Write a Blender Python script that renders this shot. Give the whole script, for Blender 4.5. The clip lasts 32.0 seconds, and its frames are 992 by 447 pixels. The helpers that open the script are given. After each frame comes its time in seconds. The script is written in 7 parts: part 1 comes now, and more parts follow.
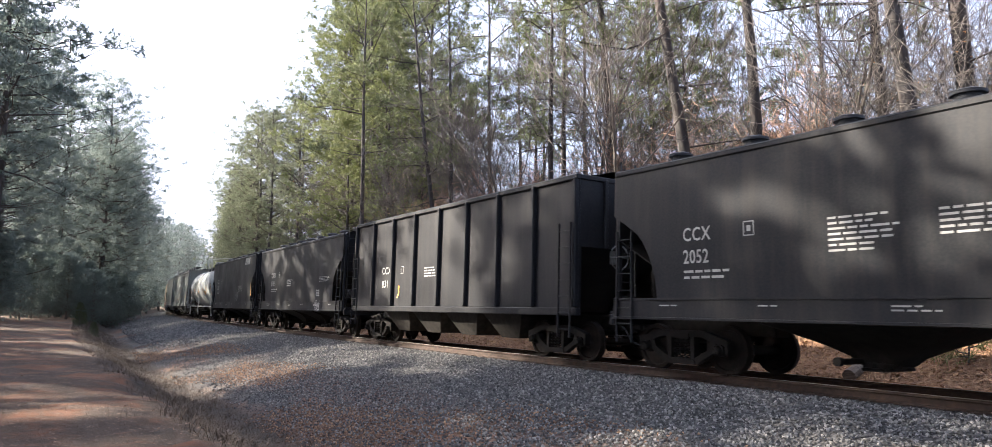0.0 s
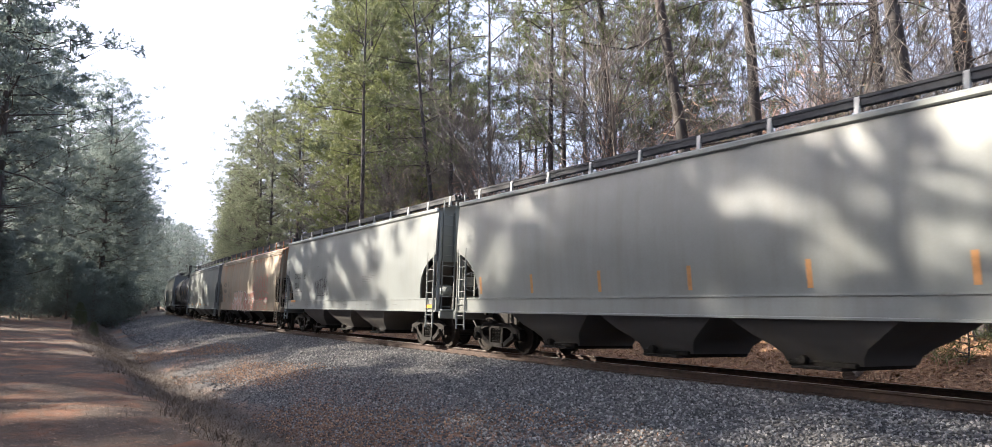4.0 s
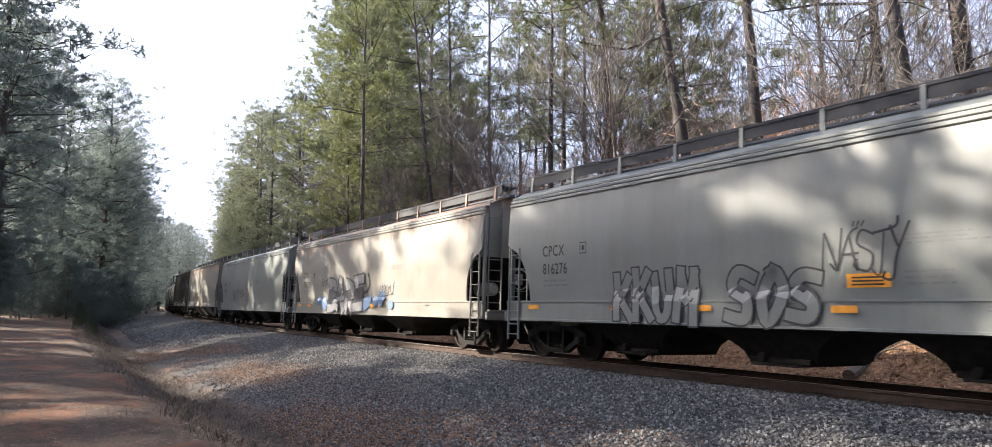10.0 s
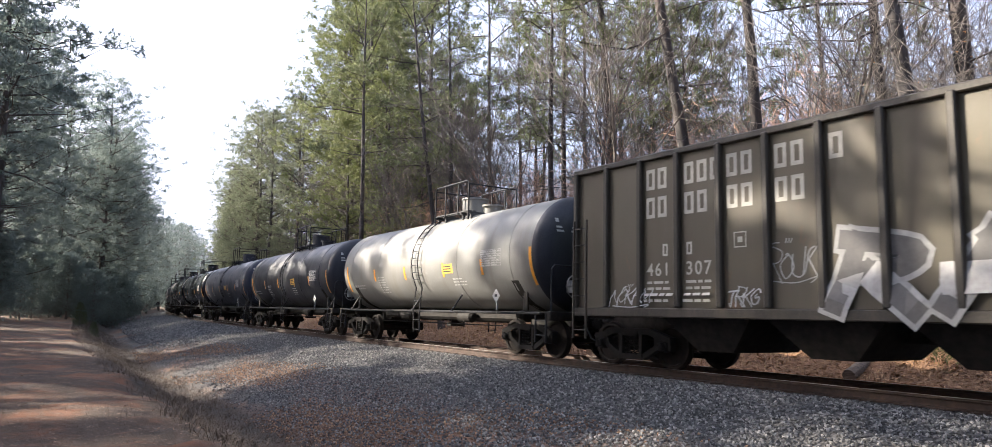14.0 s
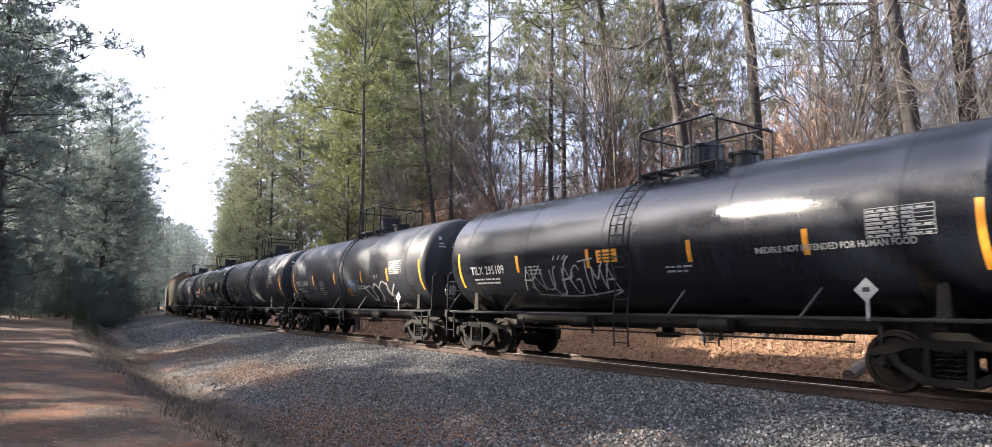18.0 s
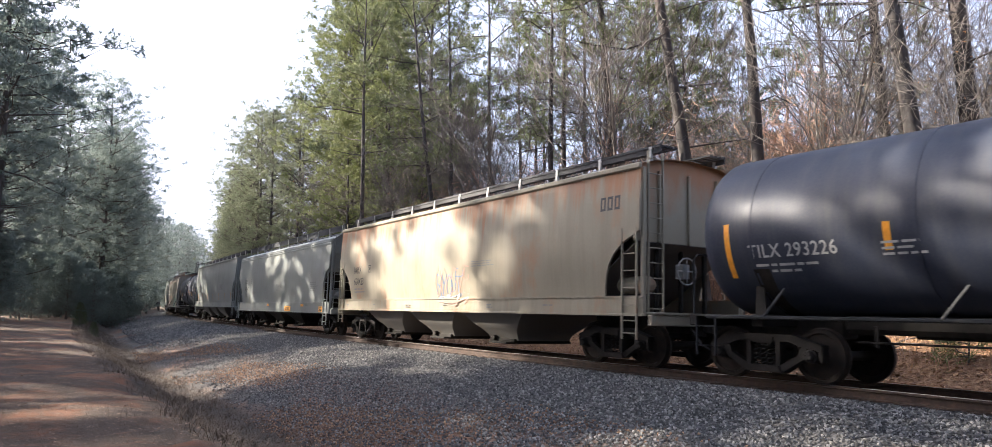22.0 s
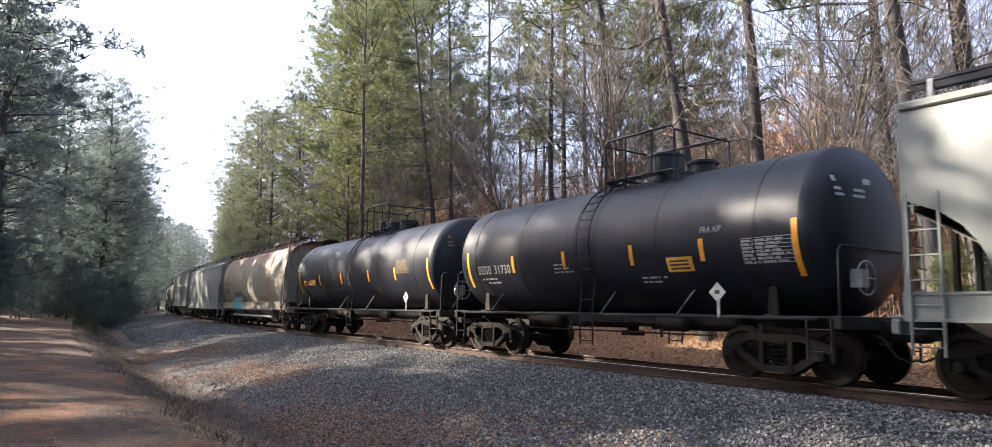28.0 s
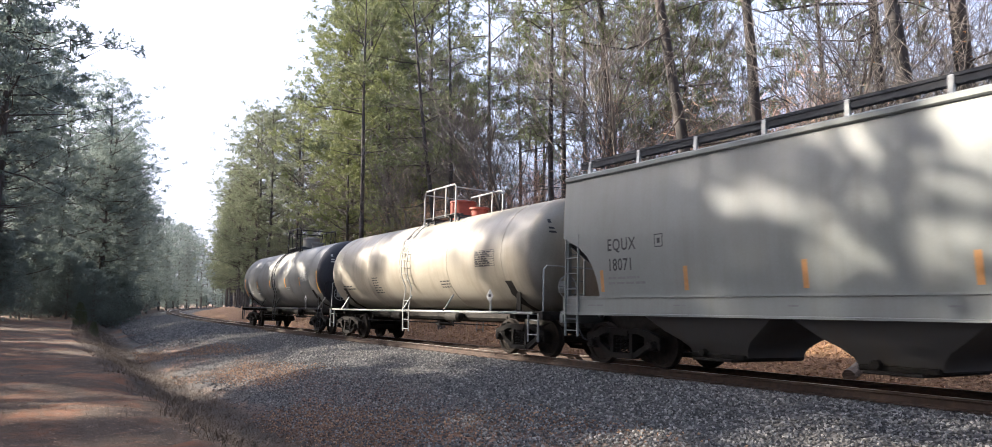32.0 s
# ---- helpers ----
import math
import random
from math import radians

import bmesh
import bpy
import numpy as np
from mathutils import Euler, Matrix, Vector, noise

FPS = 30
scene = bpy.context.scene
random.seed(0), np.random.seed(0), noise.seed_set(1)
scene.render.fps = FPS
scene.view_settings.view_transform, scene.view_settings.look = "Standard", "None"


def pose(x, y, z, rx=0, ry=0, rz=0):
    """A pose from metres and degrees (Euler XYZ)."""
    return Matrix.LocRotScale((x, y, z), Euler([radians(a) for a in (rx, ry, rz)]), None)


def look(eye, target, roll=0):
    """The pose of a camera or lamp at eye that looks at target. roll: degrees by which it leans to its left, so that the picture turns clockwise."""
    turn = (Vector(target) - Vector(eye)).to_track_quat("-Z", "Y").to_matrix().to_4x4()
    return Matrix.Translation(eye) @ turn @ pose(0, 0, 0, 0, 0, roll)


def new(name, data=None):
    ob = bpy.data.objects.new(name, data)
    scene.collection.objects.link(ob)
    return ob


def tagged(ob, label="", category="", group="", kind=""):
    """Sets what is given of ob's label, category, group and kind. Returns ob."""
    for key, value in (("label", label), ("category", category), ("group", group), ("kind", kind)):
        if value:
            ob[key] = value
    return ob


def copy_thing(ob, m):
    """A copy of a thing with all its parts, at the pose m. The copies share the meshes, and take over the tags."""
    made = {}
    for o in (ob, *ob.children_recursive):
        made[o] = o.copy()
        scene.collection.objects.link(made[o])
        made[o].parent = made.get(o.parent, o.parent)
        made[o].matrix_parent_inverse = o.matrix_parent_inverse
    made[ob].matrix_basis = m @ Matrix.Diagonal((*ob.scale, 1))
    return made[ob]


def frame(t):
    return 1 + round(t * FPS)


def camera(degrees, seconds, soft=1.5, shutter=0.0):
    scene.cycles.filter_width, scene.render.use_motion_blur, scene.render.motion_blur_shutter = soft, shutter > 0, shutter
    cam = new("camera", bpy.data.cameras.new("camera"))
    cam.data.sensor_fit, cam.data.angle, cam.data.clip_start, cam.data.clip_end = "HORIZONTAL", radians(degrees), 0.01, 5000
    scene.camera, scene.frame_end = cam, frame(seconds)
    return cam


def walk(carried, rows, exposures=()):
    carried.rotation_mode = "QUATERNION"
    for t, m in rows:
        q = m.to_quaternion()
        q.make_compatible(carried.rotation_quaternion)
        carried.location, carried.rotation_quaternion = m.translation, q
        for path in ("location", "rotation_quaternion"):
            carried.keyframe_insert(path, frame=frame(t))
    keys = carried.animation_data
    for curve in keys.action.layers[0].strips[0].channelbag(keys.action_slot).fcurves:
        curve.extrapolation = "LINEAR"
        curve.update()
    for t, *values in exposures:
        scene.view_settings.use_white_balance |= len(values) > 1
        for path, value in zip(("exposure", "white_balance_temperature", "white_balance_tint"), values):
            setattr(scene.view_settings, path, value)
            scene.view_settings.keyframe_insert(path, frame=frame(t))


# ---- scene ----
cam = camera(69.54, 32.0, soft=0.2, shutter=0.06)

# The track is one circular curve to the right, level, canted away from the camera's side. Rail top is z = 0.
BEND, APEX, TRACK_X, CANT = 691.0, 4.81, 12.058, 1.74
EYE = Vector((0.0, 0.0, 1.34))
YAW, PITCH = 34.30, 6.366
AIM = Vector((math.sin(radians(YAW)) * math.cos(radians(PITCH)), math.cos(radians(YAW)) * math.cos(radians(PITCH)), math.sin(radians(PITCH))))
walk(cam, [(0.0, look(EYE, EYE + AIM)), (32.0, look(EYE, EYE + AIM))], exposures=[
    (t, ev, 5480, 16) for t, ev in ((0.0, 2.50), (2.2, 2.48), (3.2, 2.40), (6.0, 2.30), (13.0, 2.26), (15.0, 2.38), (20.5, 2.44), (22.5, 2.32), (24.2, 2.32), (25.2, 2.46), (27.5, 2.36), (30.0, 2.30), (32.0, 2.28))])

# ---- light ----
SUN_AZ, SUN_EL = -44.0, 29.0   # degrees from +y towards +x, degrees above the horizon
world = bpy.data.worlds.new("sky")
scene.world = world
world.use_nodes = True
nt = world.node_tree
sky = nt.nodes.new("ShaderNodeTexSky")
sky.sky_type, sky.sun_disc = "NISHITA", False
sky.sun_elevation, sky.sun_rotation = radians(SUN_EL), radians(SUN_AZ)
sky.air_density, sky.dust_density, sky.ozone_density = 0.8, 9.0, 0.6
back = nt.nodes["Background"]
veil = nt.nodes.new("ShaderNodeMix")   # thin high haze over the whole sky
veil.data_type = "RGBA"
veil.inputs[0].default_value = 0.55
veil.inputs[7].default_value = (2.75, 2.80, 2.95, 1.0)
nt.links.new(sky.outputs[0], veil.inputs[6])
nt.links.new(veil.outputs[2], back.inputs[0])
back.inputs[1].default_value = 0.114
sun = new("sun", bpy.data.lights.new("sun", "SUN"))
sun.data.energy, sun.data.angle, sun.data.color = 4.3, radians(0.6), (1.0, 0.83, 0.56)
to_sun = Vector((math.sin(radians(SUN_AZ)) * math.cos(radians(SUN_EL)), math.cos(radians(SUN_AZ)) * math.cos(radians(SUN_EL)), math.sin(radians(SUN_EL))))
sun.matrix_world = look(to_sun * 200, (0, 0, 0))


# ---- materials ----
def material(name, rough=0.6, metal=0.0):
    m = bpy.data.materials.new(name)
    m.use_nodes = True
    b = m.node_tree.nodes["Principled BSDF"]
    b.inputs["Roughness"].default_value, b.inputs["Metallic"].default_value = rough, metal
    return m, m.node_tree, b


def node(t, kind, **values):
    n = t.nodes.new(kind)
    for key, value in values.items():
        n.inputs[key.replace("_", " ")].default_value = value
    return n


def rgb(c, k=1.0):
    return (c[0] * k, c[1] * k, c[2] * k, 1.0)


def noise_at(t, scale, detail=4.0, stretch=None, coord="Object", rough=0.6):
    """A noise texture in metres, stretched along an axis where asked."""
    co = t.nodes.new("ShaderNodeTexCoord")
    n = node(t, "ShaderNodeTexNoise", Scale=scale, Detail=detail, Roughness=rough)
    if stretch:
        mp = t.nodes.new("ShaderNodeMapping")
        mp.inputs["Scale"].default_value = stretch
        t.links.new(co.outputs[coord], mp.inputs["Vector"])
        t.links.new(mp.outputs[0], n.inputs["Vector"])
    else:
        t.links.new(co.outputs[coord], n.inputs["Vector"])
    return n


def ramp(t, source, stops):
    r = t.nodes.new("ShaderNodeValToRGB")
    e = r.color_ramp.elements
    while len(e) < len(stops):
        e.new(0.5)
    for i, (p, c) in enumerate(stops):
        e[i].position = p
        e[i].color = c if len(c) == 4 else (*c, 1.0)
    t.links.new(source, r.inputs[0])
    return r


def mix(t, fac, a, b, mode="MIX"):
    m = t.nodes.new("ShaderNodeMix")
    m.data_type, m.blend_type = "RGBA", mode
    for socket, value in ((m.inputs[0], fac), (m.inputs[6], a), (m.inputs[7], b)):
        if isinstance(value, bpy.types.NodeSocket):
            t.links.new(value, socket)
        else:
            socket.default_value = value
    return m.outputs[2]


def bump(t, b, source, strength, distance):
    n = node(t, "ShaderNodeBump", Strength=strength, Distance=distance)
    t.links.new(source, n.inputs["Height"])
    t.links.new(n.outputs[0], b.inputs["Normal"])


def paint(name, colour, dirt=0.25, rust=0.0, rough=0.5, streak=0.24, drips=0.0, gloss=0.5, dirt_colour=(0.11, 0.085, 0.06), rust_colour=(0.23, 0.085, 0.03)):
    """Weathered car paint: broad fading, vertical streaks of grime and, where asked, blooms of rust."""
    m, t, b = material(name, rough)
    b.inputs["Specular IOR Level"].default_value = gloss
    broad = noise_at(t, 0.55, 5.0, coord="Object")
    c = mix(t, ramp(t, broad.outputs[0], [(0.3, (0, 0, 0)), (0.75, (1, 1, 1))]).outputs[0], rgb(colour, 0.84), rgb(colour, 1.08))
    runs = noise_at(t, 1.0, 6.0, stretch=(1.0, 3.4, 0.3))
    run = ramp(t, runs.outputs[0], [(0.46, (0, 0, 0)), (0.78, (streak, streak, streak))])
    c = mix(t, run.outputs[0], c, rgb(dirt_colour))
    grain = noise_at(t, 26.0, 3.0)
    g = ramp(t, grain.outputs[0], [(0.35, (0, 0, 0)), (0.8, (dirt * 0.6,) * 3)])
    c = mix(t, g.outputs[0], c, rgb(dirt_colour))
    if rust:
        r1 = noise_at(t, 0.9, 8.0, stretch=(1.0, 1.0, 0.5), rough=0.7)
        f = ramp(t, r1.outputs[0], [(0.62 - 0.25 * rust, (0, 0, 0)), (0.80 - 0.12 * rust, (0.85, 0.85, 0.85))])
        c = mix(t, f.outputs[0], c, rgb(rust_colour))
    if drips:   # rust that runs down from the eaves
        dn = noise_at(t, 1.0, 5.0, stretch=(1.0, 4.5, 0.35))
        co = t.nodes.new("ShaderNodeTexCoord")
        sep = t.nodes.new("ShaderNodeSeparateXYZ")
        t.links.new(co.outputs["Object"], sep.inputs[0])
        up = node(t, "ShaderNodeMapRange")
        up.inputs["From Min"].default_value, up.inputs["From Max"].default_value = 3.0, 4.3
        t.links.new(sep.outputs[2], up.inputs["Value"])
        both = t.nodes.new("ShaderNodeMath")
        both.operation = "MULTIPLY_ADD"
        both.inputs[1].default_value = 0.42
        t.links.new(up.outputs[0], both.inputs[0])
        t.links.new(dn.outputs[0], both.inputs[2])
        c = mix(t, ramp(t, both.outputs[0], [(0.66, (0, 0, 0)), (0.86, (drips,) * 3)]).outputs[0], c, rgb(rust_colour, 0.9))
    t.links.new(c, b.inputs["Base Color"])
    rr = ramp(t, broad.outputs[0], [(0.3, (rough * 0.75,) * 3), (0.8, (min(1, rough * 1.3),) * 3)])
    t.links.new(rr.outputs[0], b.inputs["Roughness"])
    wave = noise_at(t, 0.8, 2.0, stretch=(1, 1.4, 0.6))
    bump(t, b, wave.outputs[0], 0.25, 0.03)
    return m


def surface(name, low, high, scale, rough=0.8, metal=0.0, bump_size=0.0, scale2=None, third=None, stretch=None):
    m, t, b = material(name, rough, metal)
    n = noise_at(t, scale, 6.0, stretch=stretch)
    c = ramp(t, n.outputs[0], [(0.3, low), (0.7, high)]).outputs[0]
    if third:
        n2 = noise_at(t, scale2 or scale * 0.15, 4.0)
        f = ramp(t, n2.outputs[0], [(0.5, (0, 0, 0)), (0.68, (1, 1, 1))])
        c = mix(t, f.outputs[0], c, rgb(third))
    t.links.new(c, b.inputs["Base Color"])
    if bump_size:
        bump(t, b, n.outputs[0], 0.7, bump_size)
    return m


def plain(name, colour, rough=0.6, metal=0.0):
    return surface(name, [v * 0.8 for v in colour], [min(1, v * 1.12) for v in colour], 9.0, rough, metal)


GREY = paint("pale grey car paint", (0.202, 0.218, 0.210), rough=0.42)
GREY_WARM = paint("cream grey car paint", (0.252, 0.242, 0.212), drips=0.6, rough=0.5, rust=0.10)
GREY_COOL = paint("cool grey car paint", (0.198, 0.216, 0.214), rough=0.36)
TAN = paint("tan car paint with rust", (0.275, 0.235, 0.172), drips=0.9, rust=0.38, rough=0.6, streak=0.4, rust_colour=(0.30, 0.115, 0.04))
TAN_PALE = paint("faded tan car paint", (0.285, 0.255, 0.188), drips=0.7, rust=0.34, rough=0.6, streak=0.4, rust_colour=(0.32, 0.13, 0.045))
OLIVE = paint("dirty cream car paint with rust", (0.253, 0.233, 0.184), drips=0.8, rust=0.6, rough=0.65, streak=0.4, rust_colour=(0.20, 0.085, 0.035))
BLACK = paint("black car paint", (0.014, 0.0155, 0.020), dirt=0.5, streak=0.4, rough=0.5, gloss=0.18, dirt_colour=(0.060, 0.056, 0.050))
BLACK_GLOSS = paint("glossy black tank paint", (0.010, 0.0125, 0.021), dirt=0.15, streak=0.15, rough=0.24, dirt_colour=(0.06, 0.056, 0.05))
BLACK_MATT = paint("dusty black tank paint", (0.0155, 0.0185, 0.029), dirt=0.35, streak=0.35, rough=0.52, gloss=0.35, dirt_colour=(0.082, 0.080, 0.078))
BLACK_DEEP = paint("deep black tank paint", (0.009, 0.0108, 0.0185), dirt=0.22, streak=0.25, rough=0.48, gloss=0.3, dirt_colour=(0.052, 0.052, 0.053))
BLUE_BLACK = paint("faded blue black tank paint", (0.022, 0.029, 0.052), dirt=0.34, streak=0.34, rough=0.5, gloss=0.35, dirt_colour=(0.10, 0.096, 0.088))
SLATE = paint("slate grey tank paint", (0.195, 0.197, 0.188), dirt=0.4, streak=0.45, rough=0.62)
WHITE_TANK = paint("white tank paint", (0.30, 0.318, 0.318), dirt=0.2, streak=0.25, rough=0.45)
CREAM_TANK = paint("dirty cream tank paint", (0.31, 0.284, 0.230), dirt=0.4, streak=0.5, rough=0.5)
GREEN_BROWN = paint("brown green hopper paint", (0.088, 0.077, 0.050), dirt=0.4, streak=0.4, rust=0.2, rough=0.6)
RIB_DARK = paint("dark brown hopper rib paint", (0.030, 0.026, 0.019), dirt=0.4, streak=0.4, rough=0.6)
GREEN_END = paint("green hopper end paint", (0.035, 0.085, 0.055), dirt=0.4, streak=0.5, rough=0.6)
# grime, and the shade of recessed bays put into the grey
BELLY = paint("grimy shade-darkened underside paint", (0.10, 0.098, 0.095), dirt=0.6, streak=0.6, rough=0.7)
# near-black steels: the deep shade under the cars is put into them
UNDER = surface("near-black underframe steel", (0.008, 0.0075, 0.007), (0.030, 0.026, 0.022), 6.0, 0.75)
BOGIE = surface("shade-darkened cast steel", (0.005, 0.0047, 0.0045), (0.017, 0.014, 0.012), 7.0, 0.7, bump_size=0.004)
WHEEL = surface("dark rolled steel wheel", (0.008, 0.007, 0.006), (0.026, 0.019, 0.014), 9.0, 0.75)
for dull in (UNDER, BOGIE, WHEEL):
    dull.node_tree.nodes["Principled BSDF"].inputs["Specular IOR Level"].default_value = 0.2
TREAD = plain("polished steel", (0.45, 0.43, 0.40), 0.3, 1.0)
GALV = plain("galvanised steel", (0.34, 0.35, 0.345), 0.45, 0.4)
GRATE = plain("dark steel grating", (0.035, 0.037, 0.042), 0.75)
RUBBER = plain("black rubber", (0.02, 0.02, 0.02), 0.7)
INK_WHITE = plain("white stencil paint", (0.40, 0.40, 0.385), 0.7)
INK_DULL = plain("faded yellow brown stencil paint", (0.135, 0.095, 0.035), 0.7)
INK_BLACK = plain("black stencil paint", (0.025, 0.025, 0.028), 0.6)
INK_CREAM = plain("faded cream lettering paint", (0.42, 0.40, 0.35), 0.6)
INK_FINE = plain("faded dark stencil paint", (0.17, 0.17, 0.175), 0.6)
INK_RED = plain("faded red stencil paint", (0.35, 0.09, 0.06), 0.6)
INK_YELLOW = plain("yellow stencil paint", (0.75, 0.42, 0.05), 0.6)
ORANGE = plain("orange reflective strip", (0.80, 0.34, 0.02), 0.4)
FADED_ORANGE = plain("faded orange strip", (0.42, 0.21, 0.07), 0.6)
SPRAY_BLACK = plain("black spray paint", (0.03, 0.03, 0.035), 0.5)
SPRAY_WHITE = plain("white spray paint", (0.42, 0.42, 0.405), 0.6)
SPRAY_RED = plain("red spray paint", (0.42, 0.10, 0.09), 0.5)
SPRAY_BLUE = plain("blue spray paint", (0.10, 0.17, 0.30), 0.6)
SPRAY_TEAL = plain("teal spray paint", (0.02, 0.28, 0.29), 0.5)
SPRAY_GREY = plain("grey spray paint", (0.22, 0.22, 0.225), 0.6)
SPRAY_SOOT = plain("faded dark grey spray paint", (0.115, 0.11, 0.105), 0.6)
SPRAY_CHALK = plain("faded chalky spray paint", (0.36, 0.355, 0.34), 0.6)
SPRAY_PINK = plain("dull pink spray paint", (0.38, 0.24, 0.19), 0.5)
SPRAY_BROWN = plain("red brown spray paint", (0.24, 0.10, 0.07), 0.5)
COAL = surface("coal", (0.01, 0.01, 0.012), (0.05, 0.045, 0.045), 14.0, 0.6, bump_size=0.05)
RED_DOME = plain("red oxide paint", (0.30, 0.06, 0.035), 0.6)
RAIL_SIDE = surface("rusty rail steel", (0.022, 0.014, 0.010), (0.066, 0.037, 0.024), 8.0, 0.8, bump_size=0.003)
TIE = surface("weathered tie wood", (0.05, 0.038, 0.03), (0.16, 0.12, 0.09), 5.0, 0.9, bump_size=0.012, stretch=(1, 6, 6))
BARK = surface("pine bark", (0.026, 0.024, 0.024), (0.085, 0.076, 0.072), 5.0, 0.95, bump_size=0.04, stretch=(1, 1, 0.25), third=(0.075, 0.058, 0.050), scale2=0.8)
BARK_GREY = surface("grey brown bark", (0.078, 0.069, 0.063), (0.21, 0.185, 0.166), 7.0, 0.95, bump_size=0.02, stretch=(1, 1, 0.3))
SHRUB_TWIG = surface("reddish shrub twigs", (0.29, 0.18, 0.128), (0.48, 0.32, 0.235), 3.0, 0.9)
TWIG = surface("brown twigs", (0.23, 0.152, 0.115), (0.41, 0.285, 0.22), 3.0, 0.9)
LITTER_LEAF = surface("dry fallen leaves", (0.145, 0.076, 0.036), (0.40, 0.245, 0.125), 1.7, 0.85)
STONE, st, sb = material("crushed granite", 0.85)
st.links.new(ramp(st, st.nodes.new("ShaderNodeNewGeometry").outputs["Random Per Island"], [(0.0, (0.036, 0.036, 0.038)), (0.6, (0.120, 0.118, 0.116)), (1.0, (0.28, 0.27, 0.255))]).outputs[0], sb.inputs["Base Color"])
EARTH_STONE, et, eb = material("earth-stained crushed stone", 0.9)
et.links.new(ramp(et, et.nodes.new("ShaderNodeNewGeometry").outputs["Random Per Island"], [(0.0, (0.07, 0.044, 0.03)), (0.6, (0.19, 0.112, 0.068)), (1.0, (0.34, 0.215, 0.13))]).outputs[0], eb.inputs["Base Color"])
LOG = surface("grey dead wood", (0.055, 0.045, 0.038), (0.18, 0.145, 0.115), 4.0, 0.9, bump_size=0.02, stretch=(6, 1, 6))
STRAW = surface("pine straw and leaf crumbs", (0.11, 0.070, 0.046), (0.30, 0.19, 0.118), 1.7, 0.9)
DRY_GRASS = surface("dry grass", (0.20, 0.13, 0.065), (0.46, 0.33, 0.18), 2.0, 0.85)


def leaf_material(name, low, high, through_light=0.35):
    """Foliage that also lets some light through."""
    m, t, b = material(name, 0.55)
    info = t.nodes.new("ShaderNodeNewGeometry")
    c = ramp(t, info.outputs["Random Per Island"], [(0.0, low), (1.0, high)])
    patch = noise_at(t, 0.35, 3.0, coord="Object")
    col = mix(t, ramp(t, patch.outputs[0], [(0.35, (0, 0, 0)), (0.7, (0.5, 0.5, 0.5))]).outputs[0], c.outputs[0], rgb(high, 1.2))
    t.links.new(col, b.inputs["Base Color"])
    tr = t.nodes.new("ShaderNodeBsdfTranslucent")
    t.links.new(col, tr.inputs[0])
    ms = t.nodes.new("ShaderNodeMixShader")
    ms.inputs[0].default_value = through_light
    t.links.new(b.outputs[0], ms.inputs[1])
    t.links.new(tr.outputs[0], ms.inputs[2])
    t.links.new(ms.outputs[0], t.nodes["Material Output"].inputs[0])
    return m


NEEDLE = leaf_material("pine needles", (0.085, 0.110, 0.036), (0.190, 0.205, 0.078))
# pale blue-grey and very translucent: the left wood's haze is put into the colour
NEEDLE_HAZED = leaf_material("hazed pine needles", (0.118, 0.148, 0.136), (0.205, 0.243, 0.218), 0.62)
# greyed for the far pines: distance haze is put into the needle colour
NEEDLE_HAZED_FAR = leaf_material("far hazed pine needles", (0.095, 0.112, 0.066), (0.175, 0.190, 0.115), 0.45)
LEAF = leaf_material("evergreen leaves", (0.05, 0.07, 0.035), (0.115, 0.135, 0.06))
NEEDLE_DULL = leaf_material("dull pine needles", (0.085, 0.102, 0.050), (0.165, 0.182, 0.092), 0.5)
BUD = leaf_material("spring buds", (0.16, 0.17, 0.05), (0.34, 0.31, 0.13))
RUSSET = leaf_material("russet leaves", (0.24, 0.115, 0.05), (0.36, 0.19, 0.09))


def offset_of(x, y):
    """Metres to the right of the track's centre line."""
    return BEND - math.hypot(x - (TRACK_X + BEND), y - APEX)


